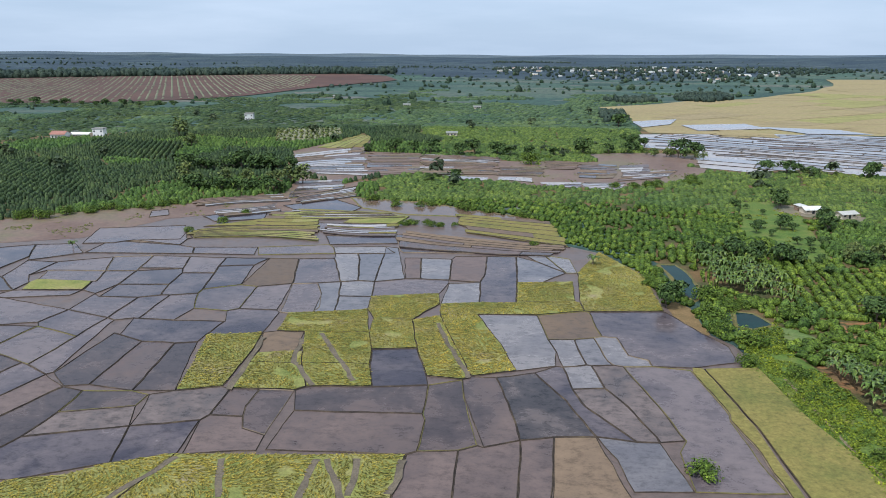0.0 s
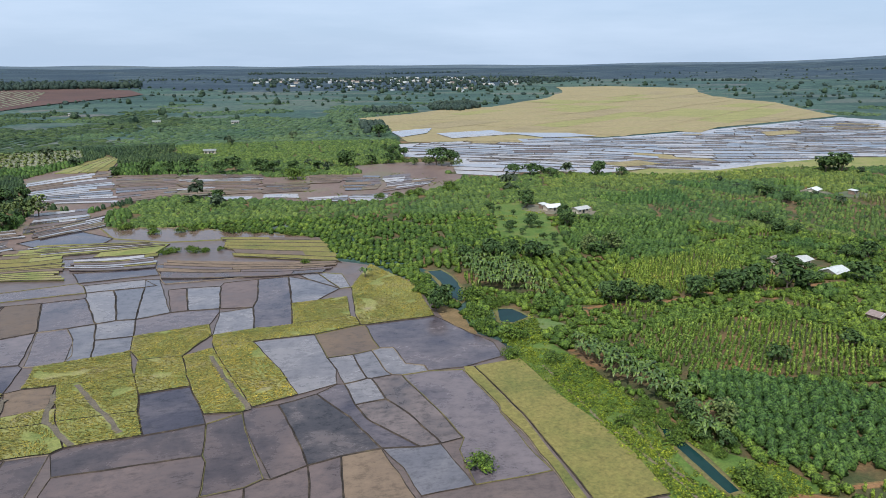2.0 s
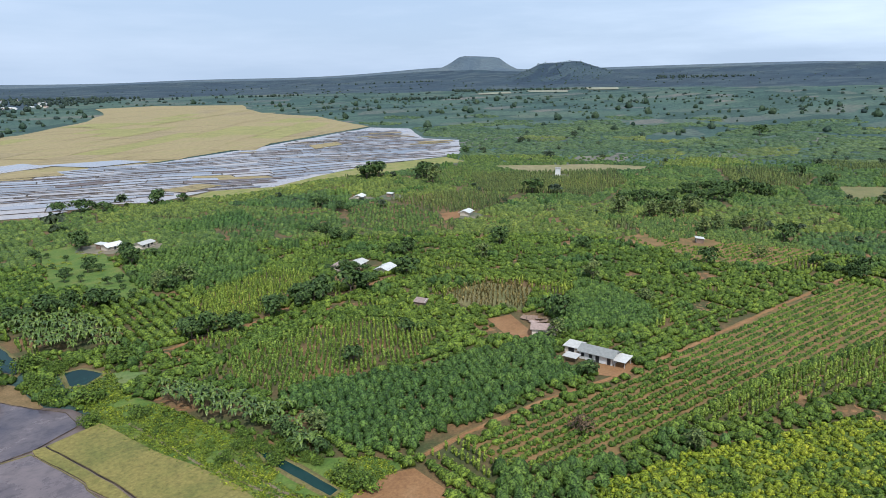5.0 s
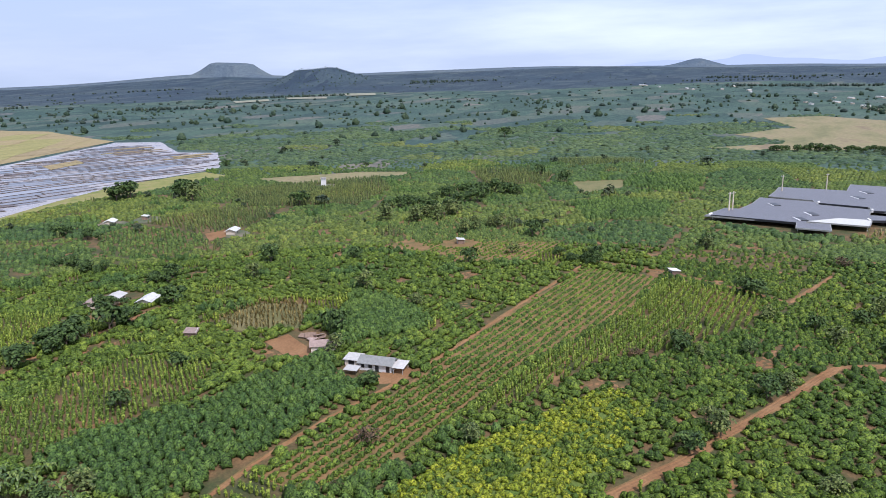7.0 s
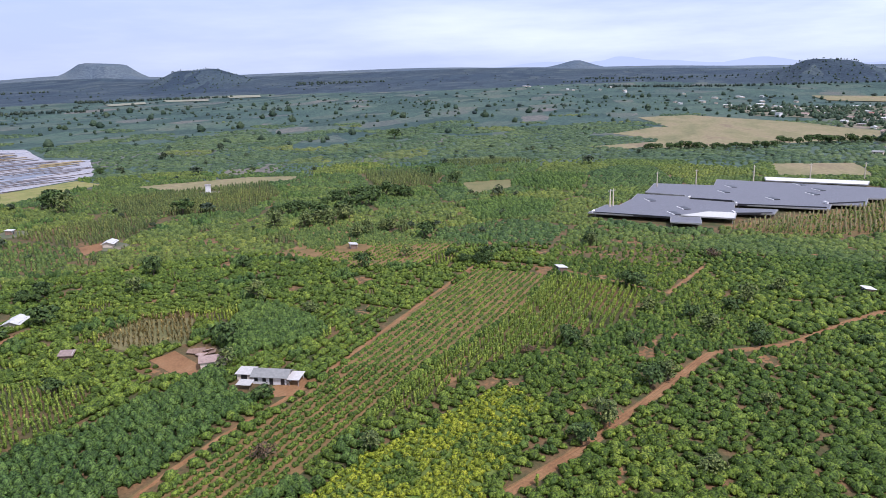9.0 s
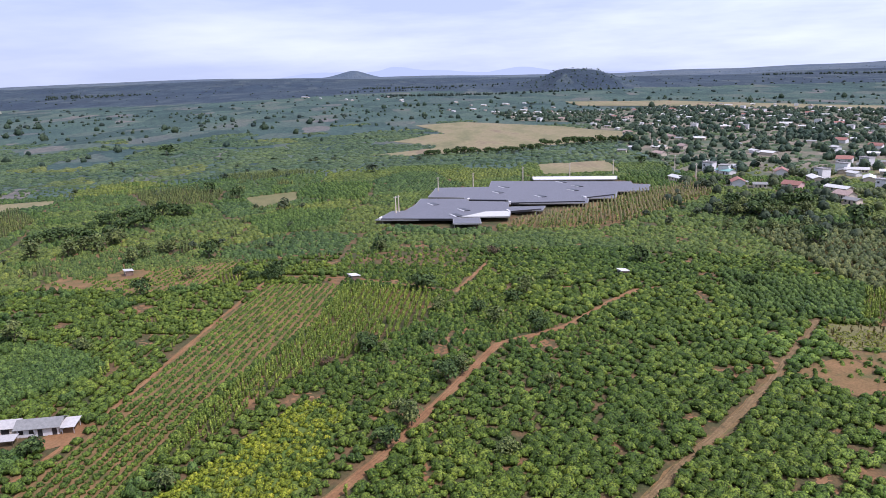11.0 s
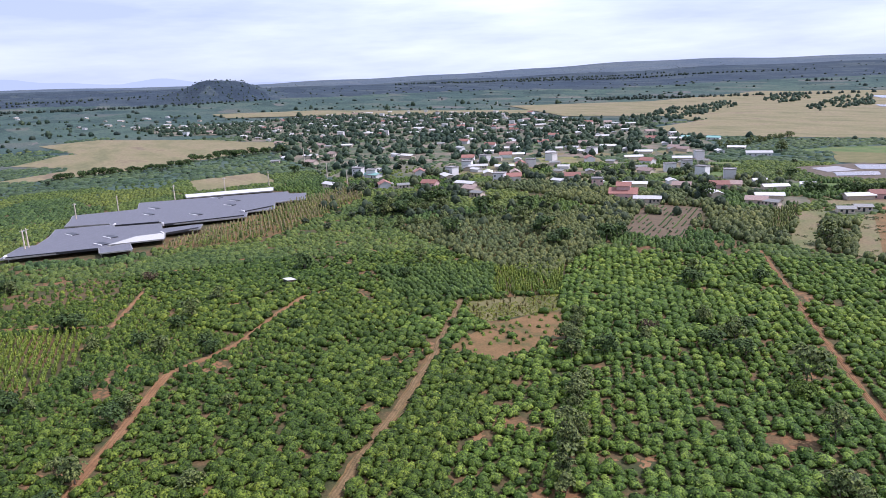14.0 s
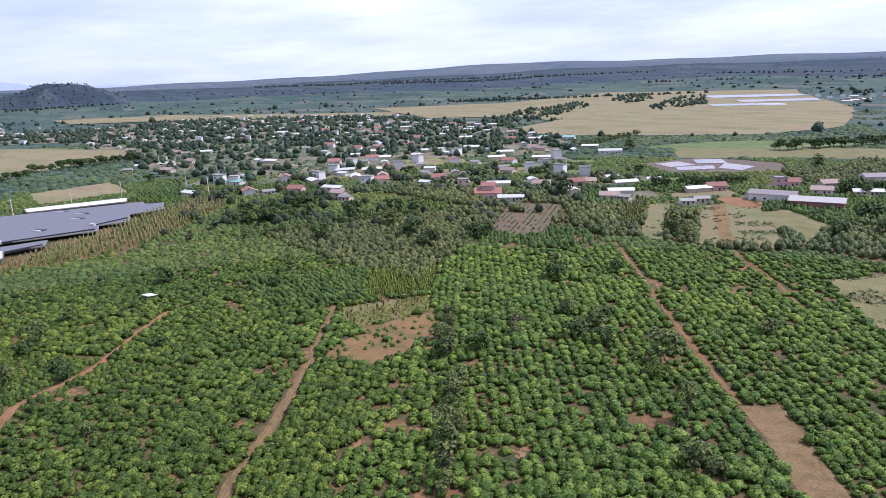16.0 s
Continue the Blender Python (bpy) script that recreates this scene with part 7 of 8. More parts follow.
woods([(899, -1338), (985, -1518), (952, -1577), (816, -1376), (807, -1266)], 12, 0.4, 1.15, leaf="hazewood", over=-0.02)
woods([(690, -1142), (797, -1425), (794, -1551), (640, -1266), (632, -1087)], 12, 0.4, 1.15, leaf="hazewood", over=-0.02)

woods([(-52, 2290), (401, 2758), (982, 2818), (1150, 2300), (724, 1750), (447, 1480), (207, 1600), (16, 1850)], 30, 0.6, 1.5, "dark trees between the houses of a far village", "farwood", -0.1)
for az, r, wide in ((-105.0, 2640, 210), (-58.3, 3220, 240)):      # bushes on the near hills
    hx, hy = polar(az, r)
    woods([(hx + wide * math.cos(k), hy + wide * math.sin(k)) for k in (0, 0.8, 1.6, 2.4, 3.1, 3.9, 4.7, 5.5)], 24, 0.3, 0.8, "dark bushes on a low hill", "hazewood", -0.1)
# long dark belts of forest on the far plain
belts = random.Random(5)
for i in range(24):
    az, r = belts.uniform(-170, 40), belts.uniform(1800, 3700)
    w, d = belts.uniform(3, 11), belts.uniform(12, 40)
    woods([polar(az - w, r), polar(az + w, r * belts.uniform(0.96, 1.04)), polar(az + w, r + d), polar(az - w, r + d)], 15 if r < 2600 else 21, 0.7, 1.2, "long dark forest belt on the far plain")

# trodden yards round the houses at the village edge
for hx, hy, r in YARDS[7:]:
    bm = bmesh.new()
    bm.faces.new([bm.verts.new((hx + r * 1.15 * random.uniform(0.75, 1.1) * math.cos(k * 0.5236), hy + r * 1.15 * random.uniform(0.75, 1.1) * math.sin(k * 0.5236), 0.09 + 0.02 * random.random())) for k in range(12)])
    tagged(part("yard", bm, M["yardland"]), "trodden yard round a house", "yard", kind="structure")
woods([(476, -200), (487, -338), (332, -480), (258, -443), (236.7, -347.7), (249.1, -272.9), (265.6, -220.7), (318.9, -187.1), (373.6, -157.8)], 8, 0.35, 0.95, "garden trees at the village edge", "gardenwood", 0.12)
woods([(402.2, -279.9), (355, -455), (285, -488), (247.0, -361.9), (254.0, -278.0), (275.9, -228.9)], 6, 0.35, 0.7, "grey-green garden shrubs at the village edge tinted with haze", "scrubwood", 0.12)

# ---------------- trees ----------------
def crown(blobs, n, leaf, spread, low, high):
    """A crown of several leafy clumps round the limbs."""
    vs, fs, base = [], [], 0
    for k in range(blobs):
        a, q = 2 * math.pi * k / blobs + rng.uniform(-0.5, 0.5), rng.uniform(0.25, 0.75) if k else 0.0
        c = np.array([math.cos(a) * spread * q, math.sin(a) * spread * q, rng.uniform(low, high) if k else high])
        r = spread * rng.uniform(0.42, 0.62)
        d = rng.normal(size=(n, 3))
        d /= np.linalg.norm(d, axis=1, keepdims=True)
        d[:, 2] = np.where(d[:, 2] < -0.4, -d[:, 2], d[:, 2])
        v, f = leaves(c + d * r * rng.uniform(0.6, 1.05, (n, 1)) * (1, 1, 0.8), d + (0, 0, 0.55) + rng.normal(0, 0.35, (n, 3)), leaf, 0.75)
        vs.append(v), fs.append(f + base)
        base += len(v)
    return np.concatenate(vs), np.concatenate(fs)


def trunk(high, r0, limbs, spread):
    bm = bmesh.new()
    rod(bm, (0, 0, -0.3), (0.1, 0.05, high * 0.55), r0, r0 * 0.65)
    for k in range(limbs):
        a = 2 * math.pi * k / limbs + 0.4
        rod(bm, (0.1, 0.05, high * (0.38 + 0.04 * k)), (math.cos(a) * spread, math.sin(a) * spread, high * 0.85), r0 * 0.5, r0 * 0.16, 5)
    return bm


# crown width 6 in all of them
TREE = {
    "round": ("broadleaf_tree", "dark green round-crowned tree among the crops", "tree", lambda: crown(9, 34, 0.93, 3.1, 2.4, 4.3), (3.4, 0.22, 5, 1.7)),
    "olive": ("field_tree", "pale grey-green tree with a loose crown", "olive", lambda: crown(9, 26, 0.82, 3.1, 1.8, 4.8), (3.6, 0.16, 6, 1.8)),
    "tall": ("slender_tree", "slender pale green tree with a feathery crown", "olive", lambda: crown(11, 27, 0.83, 2.5, 2.5, 8.0), (7.0, 0.18, 6, 1.4)),
    "dome": ("spreading_tree", "spreading green tree with a low domed crown", "coffee", lambda: crown(15, 46, 0.68, 3.2, 1.4, 2.9), (2.6, 0.22, 6, 2.0)),
    "bush": ("shrub", "green leafy shrub beside the water", "coffee", lambda: crown(11, 62, 0.46, 3.1, 0.4, 1.8), (1.6, 0.12, 5, 1.4)),
    "bare": ("leafless_shrub", "grey leafless shrub among the bushes", "bare", lambda: crown(8, 40, 0.5, 3.0, 1.2, 2.8), (2.6, 0.14, 7, 2.0)),
    "palm": ("young_palm", "young palm with arching fronds at the water", "banana", lambda: fronds(12, 3.0, 3.6, 0.3), (2.4, 0.2, 3, 0.3)),
}
FIRST = {}


def tree(kind, x, y, width, turn=None):
    name, words, leaf, build, stem = TREE[kind]
    k = width / 6.0
    m = pose(x, y, float(height(x, y)), 0, 0, random.uniform(0, 360) if turn is None else turn) @ Matrix.Diagonal((k, k, k * random.uniform(0.85, 1.15), 1))
    pick = (kind, random.randrange(3))
    if pick in FIRST:
        return copy_thing(FIRST[pick], m)
    ob = new(name)
    v, f = build()
    part("trunk", trunk(*stem), M["bark"], ob, "brown bark")
    part("crown", mesh_np("crown", v, f, [M[leaf]]), None, ob)
    ob.matrix_basis = m
    tagged(ob, words, "shrub" if kind in ("bush", "bare") else "tree")
    # the first one keeps its scale in its own matrix, so copies start from a plain one
    FIRST[pick] = ob
    ob.scale = (1, 1, 1)
    ob.location, ob.rotation_euler = m.translation, m.to_euler()
    return ob


def hedge(kind, n, width, a, b):
    for i in range(n):
        t = (i + random.uniform(0.2, 0.8)) / n
        tree(kind, a[0] + (b[0] - a[0]) * t + random.gauss(0, width * 0.35), a[1] + (b[1] - a[1]) * t + random.gauss(0, width * 0.35), width * random.uniform(0.65, 1.15))


tree("round", 133.5, -130.7, 7.3)
tree("olive", 143.7, -137.7, 6.8)
tree("olive", 116.4, -118.8, 6.7)
tree("olive", 111.3, -112.8, 5.0)
tree("olive", 95.4, -95.8, 6.1)
tree("tall", 87.9, -87.3, 3.9)
tree("olive", 112.6, -172.6, 7.6)
tree("round", 104.4, -166.4, 6.0)
tree("bare", 134.6, -162.0, 6.0)
tree("olive", 128.6, -179.8, 5.5)
tree("olive", 86.1, -164.7, 9.5)
tree("round", 118.0, -186.4, 4.8)
tree("round", 144.7, -231.9, 5.4)
tree("round", 249.9, -13.0, 6.3)
tree("round", 206.7, -49.0, 4.7)
tree("round", 191.5, 3.5, 5.7)
tree("round", 218.0, -32.2, 4.9)
tree("olive", 159.8, -42.9, 3.5)
tree("round", 202.4, -76.7, 4.4)
tree("olive", 129.3, -155.0, 5.1)
tree("round", 353.0, 231.5, 11.6)
tree("round", 97.5, 267.5, 4.2)
tree("round", 105.9, 266.8, 4.7)
tree("round", 98.7, 256.1, 2.9)
tree("round", 103.5, 244.8, 3.3)
tree("round", 104.4, 235.1, 2.5)
tree("round", 111.0, 241.1, 3.9)
tree("round", 100.3, 220.0, 2.6)
tree("round", 99.6, 284.0, 2.5)
tree("round", 107.8, 291.6, 2.5)
tree("round", 119.4, 305.5, 6.9)
tree("round", 104.7, 302.7, 2.6)
tree("round", 135.3, -2.0, 5.7)
tree("olive", 144.3, -7.7, 6.0)
tree("round", 166.5, -17.4, 6.5)
tree("olive", 171.1, -22.0, 5.4)
tree("round", 198.9, -48.7, 5.2)
tree("round", 275.1, 42.3, 7.4)
tree("round", 247.4, -16.7, 7.5)
tree("olive", 222.7, -19.4, 5.3)
tree("round", 187.9, 3.0, 5.5)
tree("round", 192.8, -13.9, 4.7)
tree("olive", 187.2, -1.5, 3.9)
tree("bare", 117.3, 61.2, 4.2)
tree("bare", 99.1, 58.3, 3.4)
tree("olive", 124.0, 40.4, 4.9)
tree("olive", 234.3, -51.4, 7.2)
tree("olive", 207.8, -36.2, 6.1)
tree("round", 227.3, -45.5, 5.8)
tree("olive", 249.1, -63.8, 6.4)
tree("round", 336.3, 359.5, 12.0)
tree("round", 345.1, 356.4, 13.7)
tree("olive", 347.4, 307.3, 13.6)
tree("round", 234.4, 168.4, 8.2)
tree("round", 808.0, 242.5, 14.9)
tree("round", 505.4, 122.6, 8.4)
tree("round", 474.8, 97.4, 8.7)
tree("round", 204.0, 192.7, 7.1)
tree("olive", 212.4, 112.1, 8.1)
tree("round", 249.5, 137.0, 6.2)
tree("olive", 279.9, 77.4, 6.3)
tree("round", 312.7, 77.4, 8.0)
tree("round", 496.2, 399.4, 7.2)
tree("olive", 203.2, 88.2, 5.7)
tree("olive", 213.0, 161.0, 6.7)
tree("olive", 310.5, 0.2, 6.1)
tree("bare", 295.0, -48.1, 7.4)
tree("round", 172.1, 101.3, 7.6)
tree("round", 269.3, -105.2, 7.2)
tree("round", 314.2, 1.1, 6.2)
tree("olive", 148.8, -5.1, 4.1)
tree("bare", 182.3, 14.5, 4.8)
tree("tall", 98.3, -97.6, 6.2)
tree("round", 155.1, -207.6, 7.2)
tree("tall", 245.5, -147.5, 6.1)
tree("round", 230.5, -131.5, 5.3)
tree("olive", 128.5, -26.7, 4.9)
tree("round", 254.4, -221.9, 11.0)
tree("round", 233.0, -215.1, 8.8)
tree("olive", 279.7, -228.7, 11.7)
tree("round", 226.2, -242.4, 8.1)
tree("round", 113.8, -165.0, 6.7)
tree("dome", 82.5, -157.4, 10.7)
tree("tall", 66.1, -141.9, 5.5)
tree("olive", 55.0, -124.0, 7.3)
tree("olive", 51.2, -124.7, 4.9)
tree("tall", 157.6, -210.7, 7.0)
tree("round", 128.5, -138.2, 6.5)
tree("tall", 130.7, -128.2, 6.3)
tree("olive", 114.2, -114.7, 6.3)
tree("olive", 84.9, -85.4, 5.0)
tree("olive", 74.2, -202.6, 6.5)
tree("olive", 90.0, -177.5, 5.0)
tree("round", 432.0, -369.4, 7.5)
tree("round", 572.1, -213.6, 8.1)
tree("round", 266.1, -356.4, 9.8)
tree("round", 335.2, -411.8, 8.5)
tree("olive", 150.7, -293.8, 7.4)
tree("olive", 160.2, -300.6, 10.0)
tree("round", 225.8, -235.4, 9.6)
tree("round", 344.0, -194.4, 11.0)
tree("round", 298.6, -246.5, 10.7)
tree("olive", 300.6, -264.8, 11.7)
tree("round", 273.2, -451.6, 7.9)
tree("olive", 366.0, -584.8, 12.2)
tree("round", 100.8, -339.5, 7.9)
tree("round", 98.5, -370.8, 11.9)
tree("round", 85.6, -351.4, 9.6)
tree("olive", 184.8, -543.6, 12.7)
tree("round", 307.1, -221.8, 12.4)
tree("round", 280.1, -185.9, 11.0)
tree("round", 232.5, -209.3, 8.7)
tree("round", 121.5, 263.9, 6.9)
tree("round", 74.6, 222.3, 8.6)
tree("round", 88.0, 218.6, 7.4)
tree("round", 93.6, 220.7, 6.3)
tree("round", 65.6, 225.2, 6.1)
tree("round", 140.7, 171.4, 8.3)
tree("round", 149.8, 167.8, 9.5)
tree("round", 156.3, 166.5, 7.7)
tree("round", 120.0, 169.1, 7.8)
tree("round", 94.3, 172.3, 7.4)
tree("round", 97.8, 169.3, 7.7)
tree("round", 104.0, 167.4, 6.8)
tree("olive", 158.3, 93.0, 6.3)
tree("round", 178.0, 168.8, 9.0)
tree("round", 141.4, 73.7, 5.0)
tree("round", 257.2, 89.2, 6.8)
tree("olive", 325.2, 160.5, 10.6)
tree("round", 134.1, 126.7, 5.4)
tree("round", 111.2, 123.6, 5.0)
tree("olive", 120.8, 222.0, 7.9)
tree("round", 113.5, 220.5, 6.4)
tree("bush", 74.9, 80.6, 5.3)
tree("bush", 74.4, 85.3, 4.8)
tree("bush", 74.7, 100.5, 4.7)
tree("bush", 78.7, 115.6, 6.4)
tree("bush", 69.4, 110.1, 4.3)
tree("bush", 64.2, 108.0, 4.2)
tree("bush", 62.5, 138.8, 5.5)
tree("bush", 58.1, 154.6, 7.3)
tree("bush", 54.3, 168.2, 7.7)
tree("bush", 56.1, 184.1, 8.3)
tree("bush", 74.1, 171.3, 8.1)
tree("olive", 82.6, 103.3, 6.1)
tree("round", 109.7, 265.7, 3.8)
tree("round", 99.2, 268.9, 3.8)
tree("round", 109.4, 272.7, 5.4)
tree("round", 107.5, 244.3, 3.6)
tree("round", 102.8, 223.6, 2.9)
tree("round", 94.7, 260.3, 4.2)
tree("round", 98.8, 209.7, 3.1)
tree("round", 100.7, 304.6, 4.8)
tree("round", 121.3, 309.3, 8.2)
tree("round", 48.2, 184.7, 5.8)
tree("round", 44.2, 177.8, 6.2)
tree("bush", 33.1, 100.7, 5.6)
tree("bush", 52.9, 161.0, 5.8)
tree("bush", 53.2, 172.3, 6.1)
tree("bush", 54.0, 143.6, 5.3)
tree("bush", 12.1, 236.3, 3.9)
tree("palm", 29.7, 214.6, 2.5)
tree("palm", -144.2, 219.4, 4.8)
tree("bush", -114.9, 245.3, 4.4)
tree("bush", -107.2, 259.3, 5.5)
tree("bush", -104.3, 276.4, 4.3)
tree("olive", -213.1, 471.8, 10.8)
tree("olive", -245.6, 525.1, 18.6)
tree("olive", -99.3, 344.6, 11.6)
tree("round", 103.3, 636.9, 15.5)
tree("round", 111.5, 451.9, 13.5)
tree("round", 122.4, 453.2, 11.4)
tree("round", -35.9, 354.5, 5.2)
tree("round", -23.0, 355.6, 6.9)
tree("bush", 18.1, 419.0, 13.6)
tree("bush", 72.7, 218.1, 7.1)
tree("round", 79.9, 218.7, 6.0)
tree("round", 90.2, 222.6, 6.1)
hedge("olive", 9, 4.5, (158.9, -155.2), (132.3, -129.2))
hedge("olive", 8, 3.7, (115.3, -117.1), (92.4, -95.3))
hedge("bush", 6, 3.3, (173.5, -54.5), (149.1, -44.0))
hedge("round", 6, 4.0, (76.4, 110.3), (75.9, 95.1))
hedge("round", 7, 8.1, (347.2, 171.8), (414.2, 152.3))
hedge("round", 6, 6.8, (86.9, 535.6), (101.0, 498.3))
hedge("olive", 8, 6.0, (87.7, 460.2), (126.7, 444.2))
hedge("bush", 9, 3.6, (71.6, 117.5), (71.8, 96.8))
hedge("bush", 8, 3.3, (75.1, 108.6), (74.6, 93.5))
hedge("bush", 6, 4.3, (62.2, 174.3), (58.2, 190.1))
hedge("round", 9, 4.5, (66.3, 231.5), (94.8, 229.9))
hedge("round", 5, 6.4, (123.7, 278.6), (129.6, 271.0))
hedge("olive", 5, 4.7, (113.6, 237.4), (115.1, 223.5))
hedge("bush", 10, 4.5, (46.0, 216.0), (47.1, 188.7))
hedge("round", 14, 9.9, (-179.7, 373.2), (-116.1, 387.1))
hedge("round", 14, 7.4, (-154.7, 325.5), (-102.7, 322.2))
hedge("bush", 12, 6.8, (-194.3, 255.4), (-136.7, 291.6))
hedge("olive", 10, 8.4, (-167.2, 339.7), (-103.6, 344.3))
hedge("bush", 9, 4.3, (-38.6, 262.2), (-17.9, 262.2))
hedge("round", 8, 9.8, (-93.6, 470.8), (1.4, 452.4))
hedge("round", 8, 9.8, (5.0, 445.3), (94.8, 475.4))
hedge("bush", 10, 6.3, (-61.5, 305.9), (17.3, 279.5))
hedge("bush", 8, 8.8, (56.2, 343.2), (105.0, 363.3))
hedge("round", 12, 10.7, (-596.4, 815.5), (-374.8, 808.6))
hedge("round", 6, 7.4, (125.5, 172.3), (140.7, 171.4))
hedge("round", 7, 9.2, (347.6, 150.9), (409.6, 131.0))
hedge("olive", 6, 8.4, (324.6, 149.4), (352.9, 128.7))
hedge("bush", 7, 7.1, (8.4, 443.8), (25.9, 439.4))
hedge("bush", 7, 7.0, (88.5, 474.4), (128.6, 468.0))
hedge("round", 5, 8.8, (148.6, 392.9), (168.4, 386.4))
hedge("round", 3, 7.7, (183.8, 388.9), (207.7, 379.3))
hedge("round", 5, 9.9, (341.8, 373.2), (360.5, 366.3))
hedge("round", 4, 11.1, (367.4, 336.2), (363.3, 313.9))
hedge("round", 34, 7.2, (697.1, -37.4), (712.7, -156.9))
hedge("round", 14, 8.3, (373.1, -185.9), (369.6, -242.7))
hedge("olive", 16, 7.3, (320.8, -163.8), (287.2, -256.5))
hedge("round", 10, 4.7, (277.3, 53.6), (270.0, 39.7))
hedge("round", 30, 9.0, (251.6, -635.0), (190.6, -724.1))
hedge("round", 14, 8.0, (134.6, -449.4), (114.9, -463.7))
hedge("olive", 20, 7.5, (433.5, -706.9), (419.0, -572.5))
hedge("round", 16, 7.0, (237.6, -415.1), (193.4, -459.3))
hedge("round", 22, 9.0, (746.3, -165.7), (765.3, -269.7))
hedge("olive", 12, 7.9, (353.2, -178.5), (343.5, -223.7))
hedge("round", 8, 9.3, (409.7, 146.5), (428.1, 115.6))
hedge("olive", 7, 7.3, (336.0, 94.1), (308.6, 116.5))
hedge("round", 9, 5.0, (202.9, 255.1), (201.0, 223.2))
hedge("round", 8, 6.0, (251.2, 315.0), (245.8, 276.2))
hedge("round", 7, 4.2, (162.6, 194.0), (174.1, 184.3))
hedge("round", 5, 4.0, (197.1, 199.3), (194.9, 188.0))


# loose trees over the middle distance and in the village
n = 3200
r = np.sqrt(rng.uniform(330 ** 2, 1900 ** 2, n))
a = np.radians(rng.uniform(-171, 42, n))
x, y = -np.sin(a) * r, np.cos(a) * r
wood = np.array([noise.noise(Vector((p / 150, q / 150, 4.0))) for p, q in zip(x, y)])
m = (wood > rng.uniform(-0.6, 0.25, n)) & free(x, y, False)
x, y = x[m], y[m]
size = rng.uniform(0.3, 1.0, len(x)) + 0.9 * (rng.random(len(x)) < 0.12)
near = np.hypot(x, y) < 800
v, f = scatter([crown(6, 14, 1.7, 3.4, 1.6, 4.4) for _ in range(6)], x[near], y[near], size[near] * 0.85)
tagged(new("scattered_trees", mesh_np("scattered_trees", v, f, [M["gardenwood"]])), "small scattered trees between the plots", "trees", kind="stuff")
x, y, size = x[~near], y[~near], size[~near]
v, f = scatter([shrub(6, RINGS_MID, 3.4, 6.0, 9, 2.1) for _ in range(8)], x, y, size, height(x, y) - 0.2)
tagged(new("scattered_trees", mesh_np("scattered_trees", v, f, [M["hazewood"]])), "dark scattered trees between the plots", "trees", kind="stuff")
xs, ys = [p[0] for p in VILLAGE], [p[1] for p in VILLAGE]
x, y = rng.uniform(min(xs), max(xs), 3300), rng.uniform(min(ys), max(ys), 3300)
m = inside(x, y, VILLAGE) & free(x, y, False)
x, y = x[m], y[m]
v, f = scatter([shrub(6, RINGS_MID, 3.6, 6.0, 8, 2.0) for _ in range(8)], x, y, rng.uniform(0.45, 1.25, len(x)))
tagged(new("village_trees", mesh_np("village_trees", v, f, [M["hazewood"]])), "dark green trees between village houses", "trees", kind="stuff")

# ---------------- houses ----------------
def gable_roof(L, W, z, rise, over, thick=0.12):
    bm = bmesh.new()
    for s in (-1, 1):
        a, b = (over + W / 2) * s, 0.0
        drop = rise * over / (W / 2)
        lo = [bm.verts.new((x, a, z - drop)) for x in (-L / 2 - over, L / 2 + over)]
        hi = [bm.verts.new((x, b, z + rise)) for x in (L / 2 + over, -L / 2 - over)]
        f = bm.faces.new(lo + hi if s < 0 else (lo + hi)[::-1])
        r = bmesh.ops.extrude_face_region(bm, geom=[f])
        bmesh.ops.translate(bm, verts=[q for q in r["geom"] if isinstance(q, bmesh.types.BMVert)], vec=(0, 0, thick))
    return bm


def shed_roof(L, W, z, rise, over, thick=0.1):
    bm = bmesh.new()
    vs = [bm.verts.new(p) for p in ((-L / 2 - over, -W / 2 - over, z), (L / 2 + over, -W / 2 - over, z), (L / 2 + over, W / 2 + over, z + rise), (-L / 2 - over, W / 2 + over, z + rise))]
    f = bm.faces.new(vs)
    r = bmesh.ops.extrude_face_region(bm, geom=[f])
    bmesh.ops.translate(bm, verts=[q for q in r["geom"] if isinstance(q, bmesh.types.BMVert)], vec=(0, 0, thick))
    return bm


def walls(L, W, h, rise=0.0, shed=False):
    """A wall body with gables, or a sloping top."""
    bm = bmesh.new()
    if rise and not shed:
        sec = [(-W / 2, 0), (W / 2, 0), (W / 2, h), (0, h + rise), (-W / 2, h)]
    elif shed:
        sec = [(-W / 2, 0), (W / 2, 0), (W / 2, h + rise), (-W / 2, h)]
    else:
        sec = [(-W / 2, 0), (W / 2, 0), (W / 2, h), (-W / 2, h)]
    a = [bm.verts.new((-L / 2, y, z - (0.3 if z == 0 else 0))) for y, z in sec]
    b = [bm.verts.new((L / 2, y, z - (0.3 if z == 0 else 0))) for y, z in sec]
    bm.faces.new(a[::-1]), bm.faces.new(b)
    for i in range(len(sec)):
        j = (i + 1) % len(sec)
        bm.faces.new((a[i], a[j], b[j], b[i]))
    return bm


def opening(parent, name, x, y, z, w, h, framed=True):
    """A door or window with a frame, set in a long wall."""
    bm = bmesh.new()
    box(bm, x - w / 2, x + w / 2, y - 0.04, y + 0.04, z, z + h)
    ob = part(name, bm, M["opening"], parent)
    if not framed:
        return
    fr = bmesh.new()
    for x0, x1, z0, z1 in ((-w / 2 - 0.1, -w / 2, 0, h), (w / 2, w / 2 + 0.1, 0, h), (-w / 2 - 0.1, w / 2 + 0.1, h, h + 0.1)):
        box(fr, x + x0, x + x1, y - 0.08, y + 0.08, z + z0, z + z1)
    part("frame", fr, M["tinlight"], ob)


